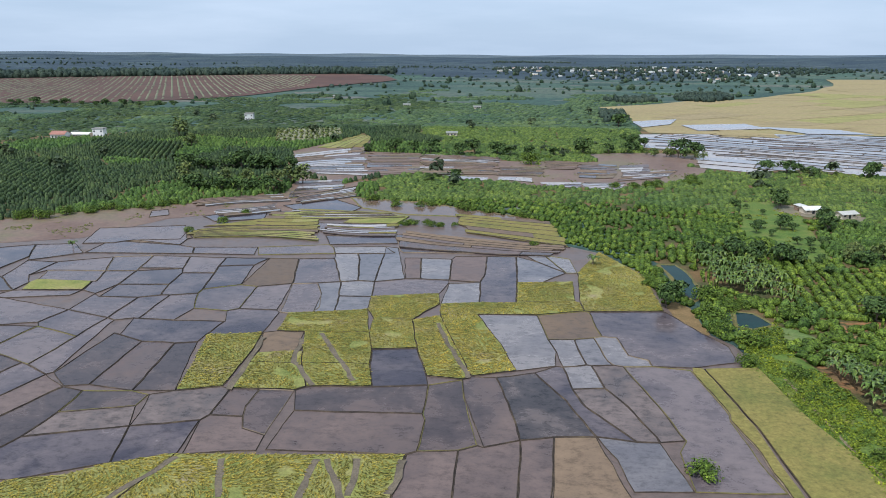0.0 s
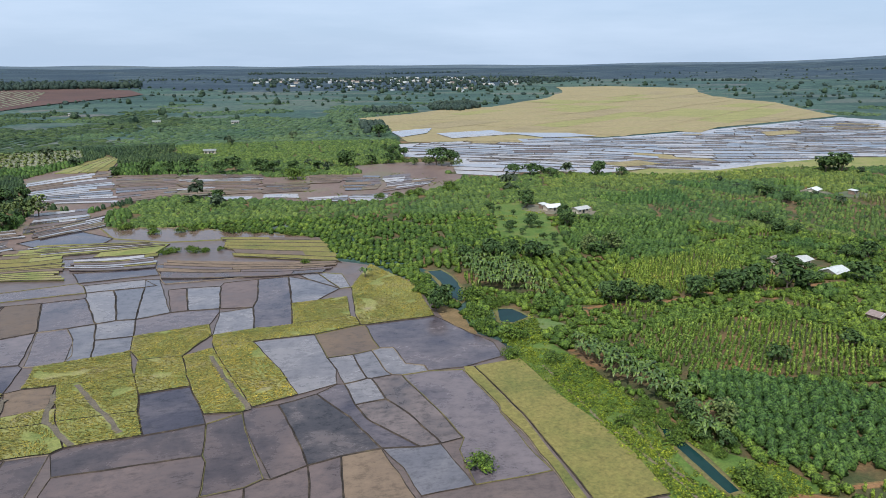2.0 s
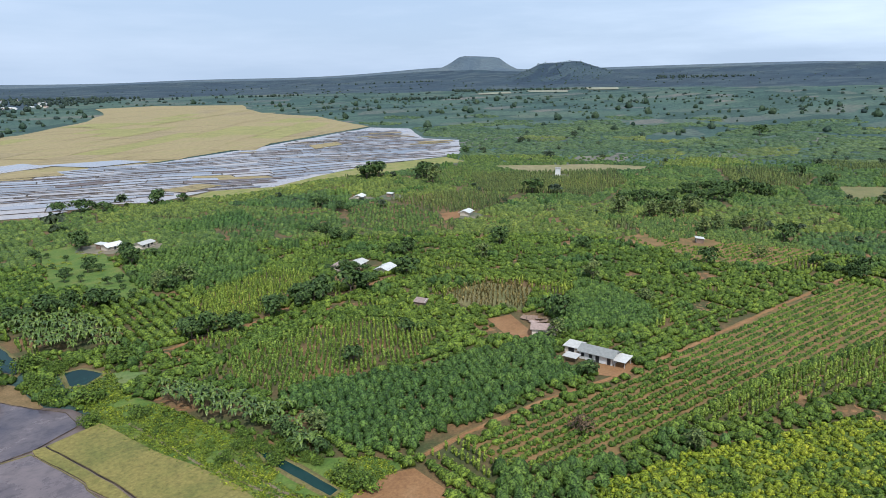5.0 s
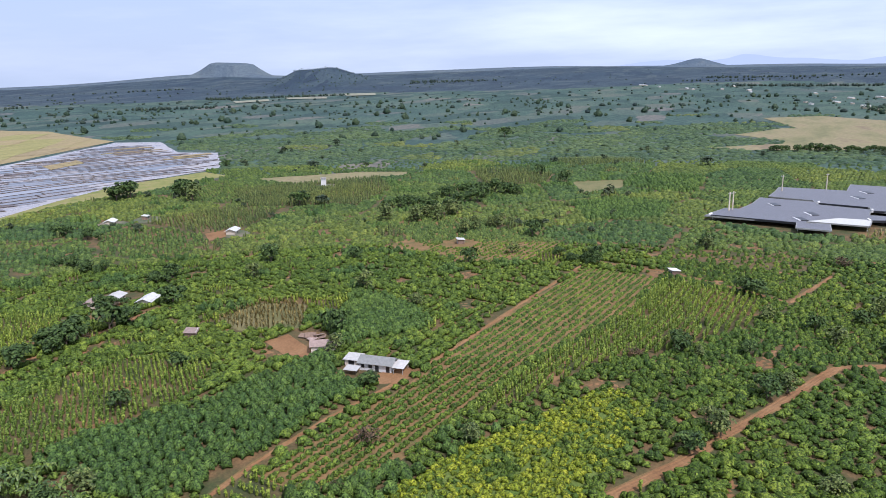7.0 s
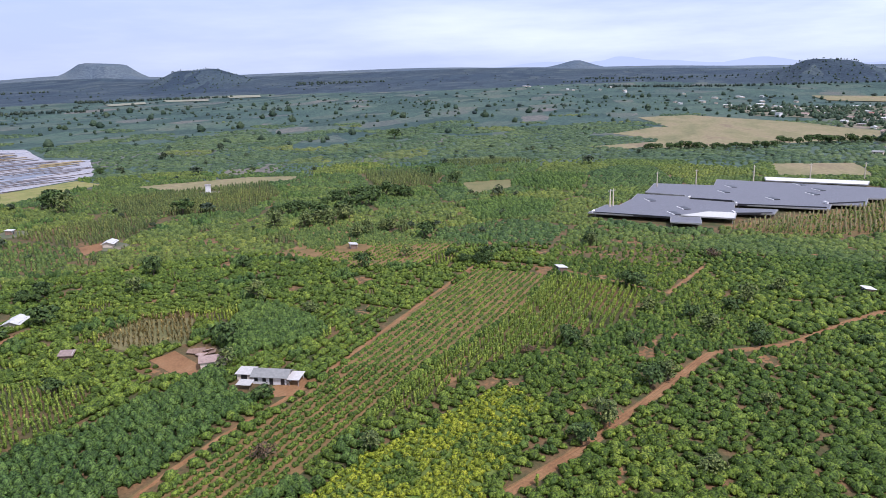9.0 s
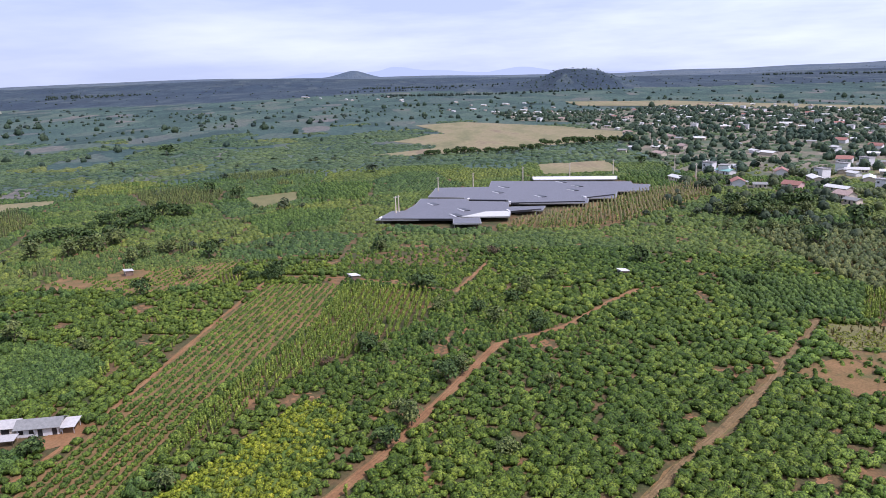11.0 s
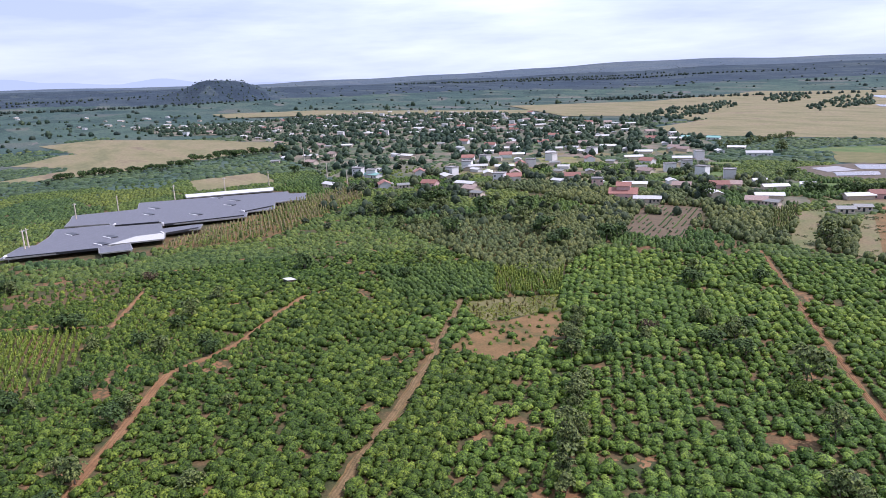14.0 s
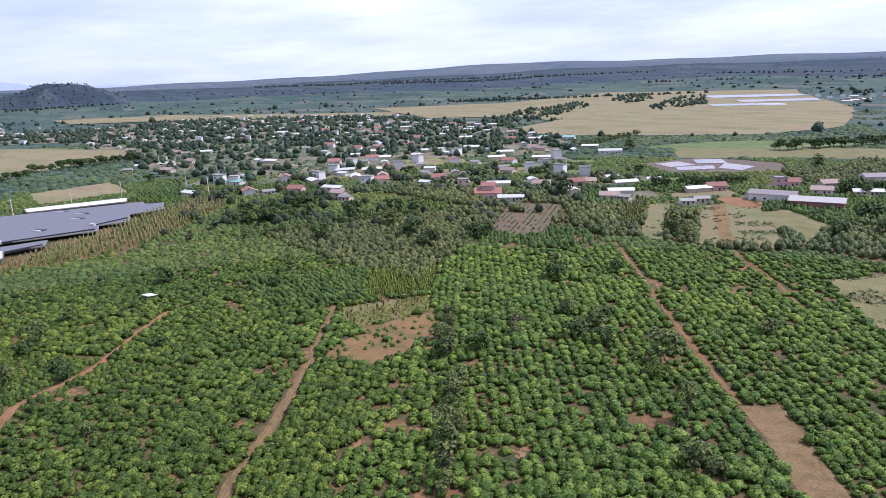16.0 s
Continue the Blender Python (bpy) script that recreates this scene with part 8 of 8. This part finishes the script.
# name of the kind: label, length, width, wall height, rise, wall, roof, roof form
HOUSE = {
    "gablewhite": ("white plastered house with a red tiled gable roof", 11, 8, 3.6, 2.0, "white", "tile", "gable"),
    "gablepink": ("pink plastered house with a red tiled gable roof", 11, 7.5, 3.4, 1.8, "pink", "tile", "gable"),
    "tinlong": ("long low house with a pale sheet metal roof", 15, 6.5, 2.8, 1.1, "cream", "tinlight", "gable"),
    "tinsmall": ("small house with a grey sheet metal roof", 8, 5.5, 2.7, 0.9, "cream", "tin", "gable"),
    "tinwhite": ("small white house with a pale sheet metal roof", 8.5, 5.5, 2.7, 0.9, "white", "tinlight", "gable"),
    "tingreen": ("low house with a green sheet metal roof", 13, 7, 3.0, 1.3, "white", "tingreen", "gable"),
    "tilebrown": ("low house with an old brown tiled roof", 11, 7, 3.0, 1.7, "cream", "rust", "gable"),
    "boxwhite": ("white two-storey house with a flat roof", 8, 7, 6.2, 0, "white", "concrete", "flat"),
    "boxpink": ("pink two-storey house with a flat roof", 7, 7, 6.0, 0, "pink", "concrete", "flat"),
    "templered": ("large pink house with a stepped red tiled roof", 16, 11, 4.2, 2.6, "pink", "tile", "temple"),
    "shedwhite": ("long white shed with a pale sheet metal roof", 20, 8, 3.4, 1.3, "white", "tinlight", "gable"),
    "shedblue": ("long workshop with a dull brown-grey sheet metal roof", 24, 11, 4.2, 1.6, "white", "tinblue", "gable"),
    "shedred": ("long workshop with a grey roof and red walls", 26, 13, 4.2, 1.6, "tile", "tinmid", "gable"),
    "farmrust": ("low farm building with a rusty sheet metal roof", 7.5, 4.6, 2.1, 0.7, "cream", "rust", "gable"),
    "farmgrey": ("low farm building with a dull sheet metal roof", 7.0, 4.4, 2.1, 0.7, "cream", "tinmid", "gable"),
    "farmpale": ("low farm building with a pale sheet metal roof", 7.0, 4.6, 1.9, 0.9, "cream", "tinlight", "gable"),
    "hutbrown": ("small field hut with a rusty sheet metal roof", 4.2, 3.2, 1.8, 0.4, "board", "rust", "shed"),
    "hut": ("small field hut with a pale sheet metal roof", 3.6, 3.0, 2.0, 0.4, "board", "tinlight", "shed"),
    "tower": ("narrow white pump house in a field", 3.4, 3.4, 5.0, 0, "white", "concrete", "flat"),
}
BUILT = {}


def house(kind, x, y, turn, full=True):
    words, L, W, h, rise, wall, roof, form = HOUSE[kind]
    m = pose(x, y, float(height(x, y)), 0, 0, turn)
    if (kind, full) in BUILT:
        return copy_thing(BUILT[kind, full], m)
    ob = new("hut" if kind in ("hut", "hutbrown", "tower") else "house")
    part("wall", walls(L, W, h, rise, form == "shed"), M[wall], ob)
    if form in ("gable", "temple"):
        part("roof", gable_roof(L, W, h + 0.02, rise, 0.7), M[roof], ob)
    elif form == "shed":
        part("roof", shed_roof(L, W, h + 0.03, rise, 0.4), M[roof], ob)
    else:
        bm = bmesh.new()
        box(bm, -L / 2 - 0.3, L / 2 + 0.3, -W / 2 - 0.3, W / 2 + 0.3, h + 0.003, h + 0.25, 0.04)
        for s in (-1, 1):
            box(bm, -L / 2 - 0.3, L / 2 + 0.3, s * (W / 2 + 0.2) - 0.1, s * (W / 2 + 0.2) + 0.1, h + 0.253, h + 0.8)
            box(bm, s * (L / 2 + 0.2) - 0.1, s * (L / 2 + 0.2) + 0.1, -W / 2, W / 2, h + 0.253, h + 0.8)
        part("roof", bm, M[roof], ob)
    if form == "temple":
        part("wall", walls(L * 0.5, W * 0.5, h + rise + 1.6, rise * 0.7), M[wall], ob)
        part("roof", gable_roof(L * 0.5, W * 0.5, h + rise + 1.62, rise * 0.7, 0.6), M[roof], ob, "upper red tiled roof")
    for side in (-1, 1):
        yy = side * W / 2
        if not full and side > 0:
            continue
        opening(ob, "door", 0 if L < 10 else -L * 0.12, yy, 0.02, 1.1, 2.05, full)
        for f in ((-0.34, 0.3) if L < 14 or not full else (-0.4, -0.26, 0.14, 0.36)):
            opening(ob, "window", f * L, yy, 1.0, min(1.2, L * 0.18), 1.1, full)
            if h > 5.5:
                opening(ob, "window", f * L, yy, 4.0, min(1.2, L * 0.18), 1.2, full)
    if L > 10 and full:
        bm = bmesh.new()
        box(bm, -L * 0.3, L * 0.3, -W / 2 - 2.6, -W / 2 - 0.75, h - 0.5, h - 0.42, 0.02)
        ve = part("veranda_roof", bm, M["tin"], ob, "grey sheet metal veranda roof")
        for f in (-0.28, 0.0, 0.28):
            ps = bmesh.new()
            rod(ps, (f * L, -W / 2 - 2.45, -0.2), (f * L, -W / 2 - 2.45, h - 0.5), 0.08, 0.08, 6)
            part("post", ps, M["concrete"], ve)
    ob.matrix_basis = m
    BUILT[kind, full] = ob
    return tagged(ob, words, "hut" if kind in ("hut", "hutbrown", "tower") else "house", "village houses" if kind not in ("hut", "hutbrown", "tower") else "field huts")


house("gablewhite", 446.0, -234.3, -20)
house("gablepink", 426.4, -261.0, 30)
house("tinlong", 409.6, -280.5, 20)
house("tinsmall", 435.6, -243.9, 70)
house("tilebrown", 386.2, -269.1, 10)
house("boxwhite", 409.3, -309.9, 35)
house("tinsmall", 369.6, -262.9, 20)
house("gablewhite", 483.1, -285.5, -30)
house("boxwhite", 520.5, -248.9, 40)
house("tingreen", 499.9, -252.1, 20)
house("tinlong", 478.5, -207.3, 10)
house("tilebrown", 626.4, -250.6, 25)
house("tinsmall", 664.7, -228.6, 60)
house("tilebrown", 679.5, -295.2, 10)
house("tinlong", 452.4, -291.7, -15)
house("gablewhite", 533.7, -366.2, 45)
house("boxwhite", 512.4, -369.7, 20)
house("tinlong", 480.7, -340.1, 60)
house("boxpink", 340.5, -340.3, 50)
house("templered", 298.7, -321.6, 40)
house("tinlong", 280.5, -322.4, 40)
house("tilebrown", 298.6, -373.9, 35)
house("gablepink", 282.7, -390.2, 45)
house("tilebrown", 235.7, -360.9, 30)
house("tinsmall", 226.9, -362.6, 10)
house("shedwhite", 364.2, -549.8, 40)
house("tinsmall", 191.3, -370.6, 45)
house("tinsmall", 188.3, -381.3, 45)
house("gablepink", 200.3, -422.3, 45)
house("shedblue", 159.3, -408.9, 10)
house("shedred", 133.1, -401.1, 15)
house("boxpink", 174.4, -453.4, 45)
house("gablepink", 171.4, -460.8, 35)
house("tilebrown", 151.2, -469.7, 50)
house("tilebrown", 145.9, -443.6, 20)
house("tinlong", 124.6, -452.0, 30)
house("shedblue", 132.2, -504.7, 40)
house("tinsmall", 171.8, -411.0, 80)
for x, y, turn, pick in EDGE:
    house(pick, x, y, turn, False)
house("gablewhite", 1053.6, -859.6, 10)
house("tinlong", 508.2, -614.4, 30)
house("tingreen", 507.7, -628.5, 20)
house("tingreen", 479.9, -641.7, 20)
house("tinlong", 406.9, -579.0, 30)
house("farmpale", 278.0, 303.0, 30)
house("farmpale", 278.7, 222.5, 20)
house("farmpale", 129.1, 297.7, 10)
house("farmgrey", 139.4, 289.3, 20)
house("hut", 126.7, 302.2, 30)
house("farmrust", 168.0, 193.9, 20)
house("farmgrey", 174.1, 191.2, 20)
house("farmpale", 176.4, 178.2, 20)
house("hutbrown", 155.4, 141.0, 30)
house("hut", 290.5, 105.1, 30)
house("tower", 425.5, 258.9, 30)
house("hut", 294.1, 293.9, 20)
house("hut", 265.9, 10.7, 30)
house("hut", 253.6, -92.8, 10)
house("gablewhite", -335.4, 515.3, 0)
house("tinlong", -323.3, 522.7, 0)
house("boxwhite", -310.5, 526.6, 10)
house("boxwhite", -241.6, 668.9, 10)
house("tinsmall", -236.2, 1013.8, 0)
house("tinsmall", -27.8, 826.9, 0)
house("tinsmall", -38.4, 557.2, 0)
house("tinsmall", -113.2, 853.0, 0)

# the rest of the village, and the hamlets far behind
FAR_HOUSES = []


def hamlet(n, poly, kinds, seed):
    r = random.Random(seed)
    xs, ys = [p[0] for p in poly], [p[1] for p in poly]
    done = []
    while len(done) < n:
        x, y = r.uniform(min(xs), max(xs)), r.uniform(min(ys), max(ys))
        if not inside(np.array([x]), np.array([y]), poly)[0] or any((x - a) ** 2 + (y - b) ** 2 < 330 for a, b in done):
            done.append((1e6, 1e6)) if r.random() < 0.002 else None
            continue
        done.append((x, y))
        pick, turn = r.choice(kinds), r.choice([-35, 10, 40, 55]) + r.uniform(-8, 8)
        if math.hypot(x, y) > 840:
            FAR_HOUSES.append((pick, x, y, turn))
        else:
            house(pick, round(x, 1), round(y, 1), turn, False)


hamlet(250, VILLAGE, ["tinlong", "tinsmall", "tinwhite", "tilebrown", "boxwhite", "tinwhite", "tinwhite", "tinsmall", "tinlong", "gablewhite", "tinwhite", "tilebrown", "tinwhite", "tinlong"], 3)
hamlet(14, [(1985, -152), (1801, -426), (1384, -329), (1405, -131)], ["tinlong", "tinsmall", "tinwhite"], 4)
hamlet(10, [(2892, 408), (2441, -71), (1908, -56), (2355, 333)], ["tinlong", "tinwhite"], 5)
hamlet(160, [(-52, 2290), (401, 2758), (982, 2818), (724, 1866), (447, 1496), (207, 1669), (16, 1905)], ["tinwhite", "boxwhite", "tinsmall", "tinwhite", "tilebrown", "tinlong"], 6)
hamlet(14, [(543, -1500), (460, -1712), (343, -1291), (411, -1266)], ["tinlong", "tinsmall", "boxwhite"], 7)

SLOTS = ["white", "cream", "tinlight", "tin", "rust", "tile", "concrete"]
bm = bmesh.new()
for pick, x, y, turn in FAR_HOUSES:
    _, L, W, h, rise, wall, roof, form = HOUSE[pick]
    m = pose(x, y, float(height(x, y)), 0, 0, turn)
    body = [bm.verts.new(m @ Vector(v)) for v in ((-L / 2, -W / 2, -1), (L / 2, -W / 2, -1), (L / 2, W / 2, -1), (-L / 2, W / 2, -1), (-L / 2, -W / 2, h), (L / 2, -W / 2, h), (L / 2, W / 2, h), (-L / 2, W / 2, h))]
    top = [bm.verts.new(m @ Vector(v)) for v in ((-L / 2 - 0.5, 0, h + rise), (L / 2 + 0.5, 0, h + rise))]
    eave = [bm.verts.new(m @ Vector(v)) for v in ((-L / 2 - 0.5, -W / 2 - 0.5, h), (L / 2 + 0.5, -W / 2 - 0.5, h), (L / 2 + 0.5, W / 2 + 0.5, h), (-L / 2 - 0.5, W / 2 + 0.5, h))]
    for q in ((0, 1, 5, 4), (1, 2, 6, 5), (2, 3, 7, 6), (3, 0, 4, 7)):
        bm.faces.new([body[k] for k in q]).material_index = SLOTS.index(wall)
    for q in ((eave[0], eave[1], top[1], top[0]), (eave[2], eave[3], top[0], top[1]), (eave[1], eave[2], top[1]), (eave[3], eave[0], top[0])):
        bm.faces.new(q).material_index = SLOTS.index(roof)
    for f in (-0.3, 0.0, 0.3):      # openings on both long sides
        for side in (-1, 1):
            yy = side * (W / 2 + 0.05)
            bm.faces.new([bm.verts.new(m @ Vector(v)) for v in ((f * L - 0.6, yy, 0.8), (f * L + 0.6, yy, 0.8), (f * L + 0.6, yy, 2.1), (f * L - 0.6, yy, 2.1))][::-side]).material_index = len(SLOTS)
far_mesh = bpy.data.meshes.new("far_houses")
bm.to_mesh(far_mesh)
bm.free()
for k in SLOTS + ["opening"]:
    far_mesh.materials.append(M[k])
tagged(new("far_houses", far_mesh), "small pale houses of far villages", "houses", kind="stuff")

# ---------------- the farmstead by the track ----------------
farm = tagged(new("farmhouse"), "pale farmhouse with grey sheet metal roofs by the track", "house")
part("wall", walls(10.5, 5.5, 2.7, 1.2), M["white"], farm)
part("roof", gable_roof(10.5, 5.5, 2.72, 1.2, 0.7), M["tin"], farm, "grey corrugated sheet metal roof")
an = walls(4.6, 4.0, 2.1, 0.5, True)
bmesh.ops.translate(an, verts=an.verts[:], vec=(-8.9, 1.2, 0))
part("annex", an, M["cream"], farm, "low annex with plastered walls")
ar = shed_roof(4.6, 4.0, 2.15, 0.5, 0.5)
bmesh.ops.translate(ar, verts=ar.verts[:], vec=(-8.9, 1.2, 0))
part("annex_roof", ar, M["tinmid"], farm, "pale sheet metal lean-to roof")
er = shed_roof(3.4, 5, 2.1, 0.45, 0.3)
bmesh.ops.translate(er, verts=er.verts[:], vec=(7.6, -0.6, 0))
en = part("porch_roof", er, M["tinmid"], farm, "pale sheet metal porch roof")
for ex, ey in ((6.2, -3), (9.1, -3), (9.1, 1.7)):
    ps = bmesh.new()
    rod(ps, (ex, ey, -0.2), (ex, ey, 2.1 + (0.4 if ey > 0 else 0)), 0.1, 0.1, 6)
    part("post", ps, M["concrete"], en)
for f in (-4.2, -1.6):
    opening(farm, "window", f, -2.75, 0.9, 1.2, 1.2)
opening(farm, "door", 4.2, -2.75, 0.02, 1.2, 2.2)
opening(farm, "door", 0.6, -2.75, 0.02, 1.2, 2.2)
opening(farm, "door", -8.9, -0.8, 0.02, 2.0, 2.0)
farm.matrix_basis = pose(152.9, 76.8, 0, 0, 0, -86) @ Matrix.Scale(0.85, 4)
lean = tagged(new("shelter"), "small open shelter with a pale sheet metal roof", "shelter")
part("roof", shed_roof(5, 3.6, 2.0, 0.4, 0.3), M["tinmid"], lean)
for ex, ey in ((-2.2, -1.5), (2.2, -1.5), (-2.2, 1.5), (2.2, 1.5)):
    ps = bmesh.new()
    rod(ps, (ex, ey, -0.2), (ex, ey, 2.05 + (0.3 if ey > 0 else 0)), 0.08, 0.08, 6)
    part("post", ps, M["board"], lean)
lean.matrix_basis = pose(147.6, 81.8, 0, 0, 0, -86) @ Matrix.Scale(0.7, 4)
barn = tagged(new("barn"), "old barn with rusty roof beside a red earth yard", "barn")
part("wall", walls(9, 6, 3.4, 1.2), M["cream"], barn)
part("roof", gable_roof(9, 6, 3.42, 1.2, 0.6), M["rust"], barn, "patched rusty sheet metal roof")
opening(barn, "door", 1.5, -3, 0.02, 2.0, 2.3)
opening(barn, "window", -2.4, -3, 1.0, 1.1, 1.0)
barn.matrix_basis = pose(158.5, 97.0, 0, 0, 0, -60) @ Matrix.Scale(0.75, 4)
wreck = tagged(new("collapsed_shed"), "collapsed wooden shed with broken red boards", "shed")
for i, (bx, by, bz, rx, rz) in enumerate(((0, 0, 1.0, 24, 5), (2.2, 0.5, 0.8, -18, 30), (-1.8, 0.8, 0.7, 12, -25), (0.6, -1.4, 0.5, 8, 60), (3.4, -0.6, 0.5, -10, 85))):
    bd = bmesh.new()
    box(bd, -1.7, 1.7, -1.1, 1.1, -0.05, 0.05, 0.02)
    bmesh.ops.transform(bd, matrix=pose(bx, by, bz, rx, 4, rz), verts=bd.verts[:])
    part("panel", bd, M["rust" if i % 2 else "board"], wreck)
    st = bmesh.new()
    rod(st, (bx, by, -0.2), (bx + 0.2, by, bz), 0.09, 0.08, 6)
    part("post", st, M["board"], wreck)
wreck.matrix_basis = pose(166.0, 106.0, 0, 0, 0, -60)

# ---------------- the solar farm ----------------
sm, sn, sl, sb = shader("solar cells")
sb.inputs["Base Color"].default_value = (0.07, 0.08, 0.12, 1)
cells = sn.new("ShaderNodeTexBrick")
cells.offset, cells.squash = 0.0, 1.0
cells.inputs["Color1"].default_value, cells.inputs["Color2"].default_value, cells.inputs["Mortar"].default_value = (0.115, 0.112, 0.118, 1), (0.135, 0.13, 0.136, 1), (0.2, 0.2, 0.22, 1)
cells.inputs["Scale"].default_value, cells.inputs["Mortar Size"].default_value, cells.inputs["Brick Width"].default_value, cells.inputs["Row Height"].default_value = 1.0, 0.035, 2.0, 1.0
stc = sn.new("ShaderNodeTexCoord")
sl.new(stc.outputs["Object"], cells.inputs["Vector"])
sl.new(cells.outputs["Color"], sb.inputs["Base Color"])
sb.inputs["Roughness"].default_value, sb.inputs["Specular IOR Level"].default_value = 0.45, 0.3


def solar_table(white, *p):
    """A wide low roof of solar modules on steel legs, tilted a little."""
    p = inset(list(p) if area2(list(p)) > 0 else list(p)[::-1], -0.4)
    cx, cy = sum(q[0] for q in p) / len(p), sum(q[1] for q in p) / len(p)
    CLEAR.append(p)
    ob = tagged(new("solar_roof"), "bare white sheet metal roof beside the modules" if white else "wide low roof covered with grey-blue solar modules", "solar roof", "solar farm roofs")
    turn = radians(-70)
    c, s = math.cos(turn), math.sin(turn)
    loc = [((x - cx) * c + (y - cy) * s, -(x - cx) * s + (y - cy) * c) for x, y in p]
    top = lambda q: 2.7 + 0.004 * q[1] + (0.3 if white else 0.0)
    bm = bmesh.new()
    f = bm.faces.new([bm.verts.new((x, y, top((x, y)))) for x, y in loc])
    r = bmesh.ops.extrude_face_region(bm, geom=[f])
    bmesh.ops.translate(bm, verts=[q for q in r["geom"] if isinstance(q, bmesh.types.BMVert)], vec=(0, 0, 0.12))
    bmesh.ops.recalc_face_normals(bm, faces=bm.faces[:])
    part("panel_surface", bm, M["tinlight"] if white else sm, ob)
    rim = bmesh.new()
    for a, b in zip(loc, loc[1:] + loc[:1]):
        d = (Vector(b) - Vector(a)).normalized()
        o = Vector((d.y, -d.x)) * 0.45
        za, zb = top(a), top(b)
        vs = [rim.verts.new(v) for v in ((*a, za - 0.5), (*b, zb - 0.5), (b[0] + o.x, b[1] + o.y, zb - 0.5), (a[0] + o.x, a[1] + o.y, za - 0.5))]
        us = [rim.verts.new((v.co.x, v.co.y, v.co.z + 0.66)) for v in vs]
        rim.faces.new(us), rim.faces.new(vs[::-1])
        for i in range(4):
            rim.faces.new((vs[i], vs[(i + 1) % 4], us[(i + 1) % 4], us[i]))
    part("edge", rim, M["tin"], ob, "pale metal edge")
    for a in loc:
        ps = bmesh.new()
        q = Vector(a) * 0.93
        rod(ps, (q.x, q.y, -0.2), (q.x, q.y, top(q) - 0.01), 0.12, 0.12, 6)
        part("leg", ps, M["steel"], ob)
    ob.matrix_basis = pose(cx, cy, 0, 0, 0, -70)


solar_table(True, (505, -109), (492, -167), (478, -162), (491, -107))
solar_table(False, (492, -77), (466, -168), (456, -166), (451, -176), (429, -167), (430, -147), (408, -139), (410, -123), (395, -118), (404, -75), (415, -76), (424, -51), (430, -51), (438, -29), (455, -33), (472, -36), (467, -72))
solar_table(False, (431, -24), (424, -50), (416, -51), (408, -74), (392, -71), (390, -92), (379, -88), (381, -72), (381, -57), (369, -44), (364, -39), (372, 3), (394, -6), (393, -13), (412, -20))
solar_table(True, (379, -57), (378, -70), (364, -67), (368, -43))
solar_table(False, (363, -38), (365, -51), (351, -50), (353, -37))
# roof hatches: dark slabs for the shade inside, stretched along the camera's view
for hx, hy in ((411, -30), (389, -46), (444, -74), (464, -81), (423, -97), (441, -122), (456, -129), (476, -123), (374, -40)):
    bm = bmesh.new()
    box(bm, -1.8, 1.8, -4.0, 4.0, -0.3, 0.16, 0.02)
    hatch = tagged(part("roof_hatch", bm, M["opening"]), "dark slab for the shade inside a solar roof hatch", "hatch", "roof hatches")
    bm = bmesh.new()
    box(bm, -2.4, -1.82, -4.0, 4.0, -0.3, 0.18, 0.02)
    part("rim", bm, M["white"], hatch, "white metal side")
    hatch.matrix_basis = pose(hx, hy, 2.98, 0, 0, -70)

# dark strips added for the shade at the steps between the tiers of the solar roof
for (ax, ay), (bx, by) in (((420, -52), (413, -74)), ((403, -75), (398, -118)), ((372, 1), (363, -37)), ((377, -70), (380, -88)), ((410, -122), (417, -142))):
    L = math.hypot(bx - ax, by - ay)
    bm = bmesh.new()
    box(bm, 0.0, L, -0.3, 0.3, 2.2, 3.3, 0.03)
    step = tagged(part("roof_step", bm, M["opening"]), "dark strip for the shade at a step between two solar roof tiers", "roof step", "roof steps")
    bm = bmesh.new()
    box(bm, -0.9, -0.02, -0.5, 3.5, 2.2, 3.7, 0.03)
    part("end_cap", bm, M["white"], step, "white metal end")
    step.matrix_basis = pose(ax, ay, 0, 0, 0, math.degrees(math.atan2(by - ay, bx - ax)))

def pole(x, y, high):
    m = pose(x, y, 0, 0, 0, -70)
    if "pole" in BUILT:
        return copy_thing(BUILT["pole"], m)
    ob = tagged(new("power_pole"), "grey concrete power pole with a crossarm", "power pole", "power poles")
    bm = bmesh.new()
    rod(bm, (0, 0, -0.3), (0, 0, high), 0.42, 0.3, 8)
    part("pole", bm, M["cream"], ob)
    bm = bmesh.new()
    box(bm, -1.2, 1.2, -0.09, 0.09, high - 1.0, high - 0.85, 0.02)
    arm = part("crossarm", bm, M["steel"], ob)
    for f in (-1.0, 0.0, 1.0):
        bm = bmesh.new()
        rod(bm, (f, 0, high - 0.85), (f, 0, high - 0.5), 0.07, 0.05, 6)
        part("insulator", bm, M["white"], arm)
    ob.matrix_basis = m
    BUILT["pole"] = ob
    return ob


for q in ([(388.0, -7.4), (390.9, -9.1)], [(458.6, -36.2), (471.0, -60.9), (492, -99), (504, -136), (512, -171)], [(529, -225), (588, -258), (472, -217), (660, -256), (1381, -1022)]):
    for a, b in q:
        pole(a, b, 12.5)
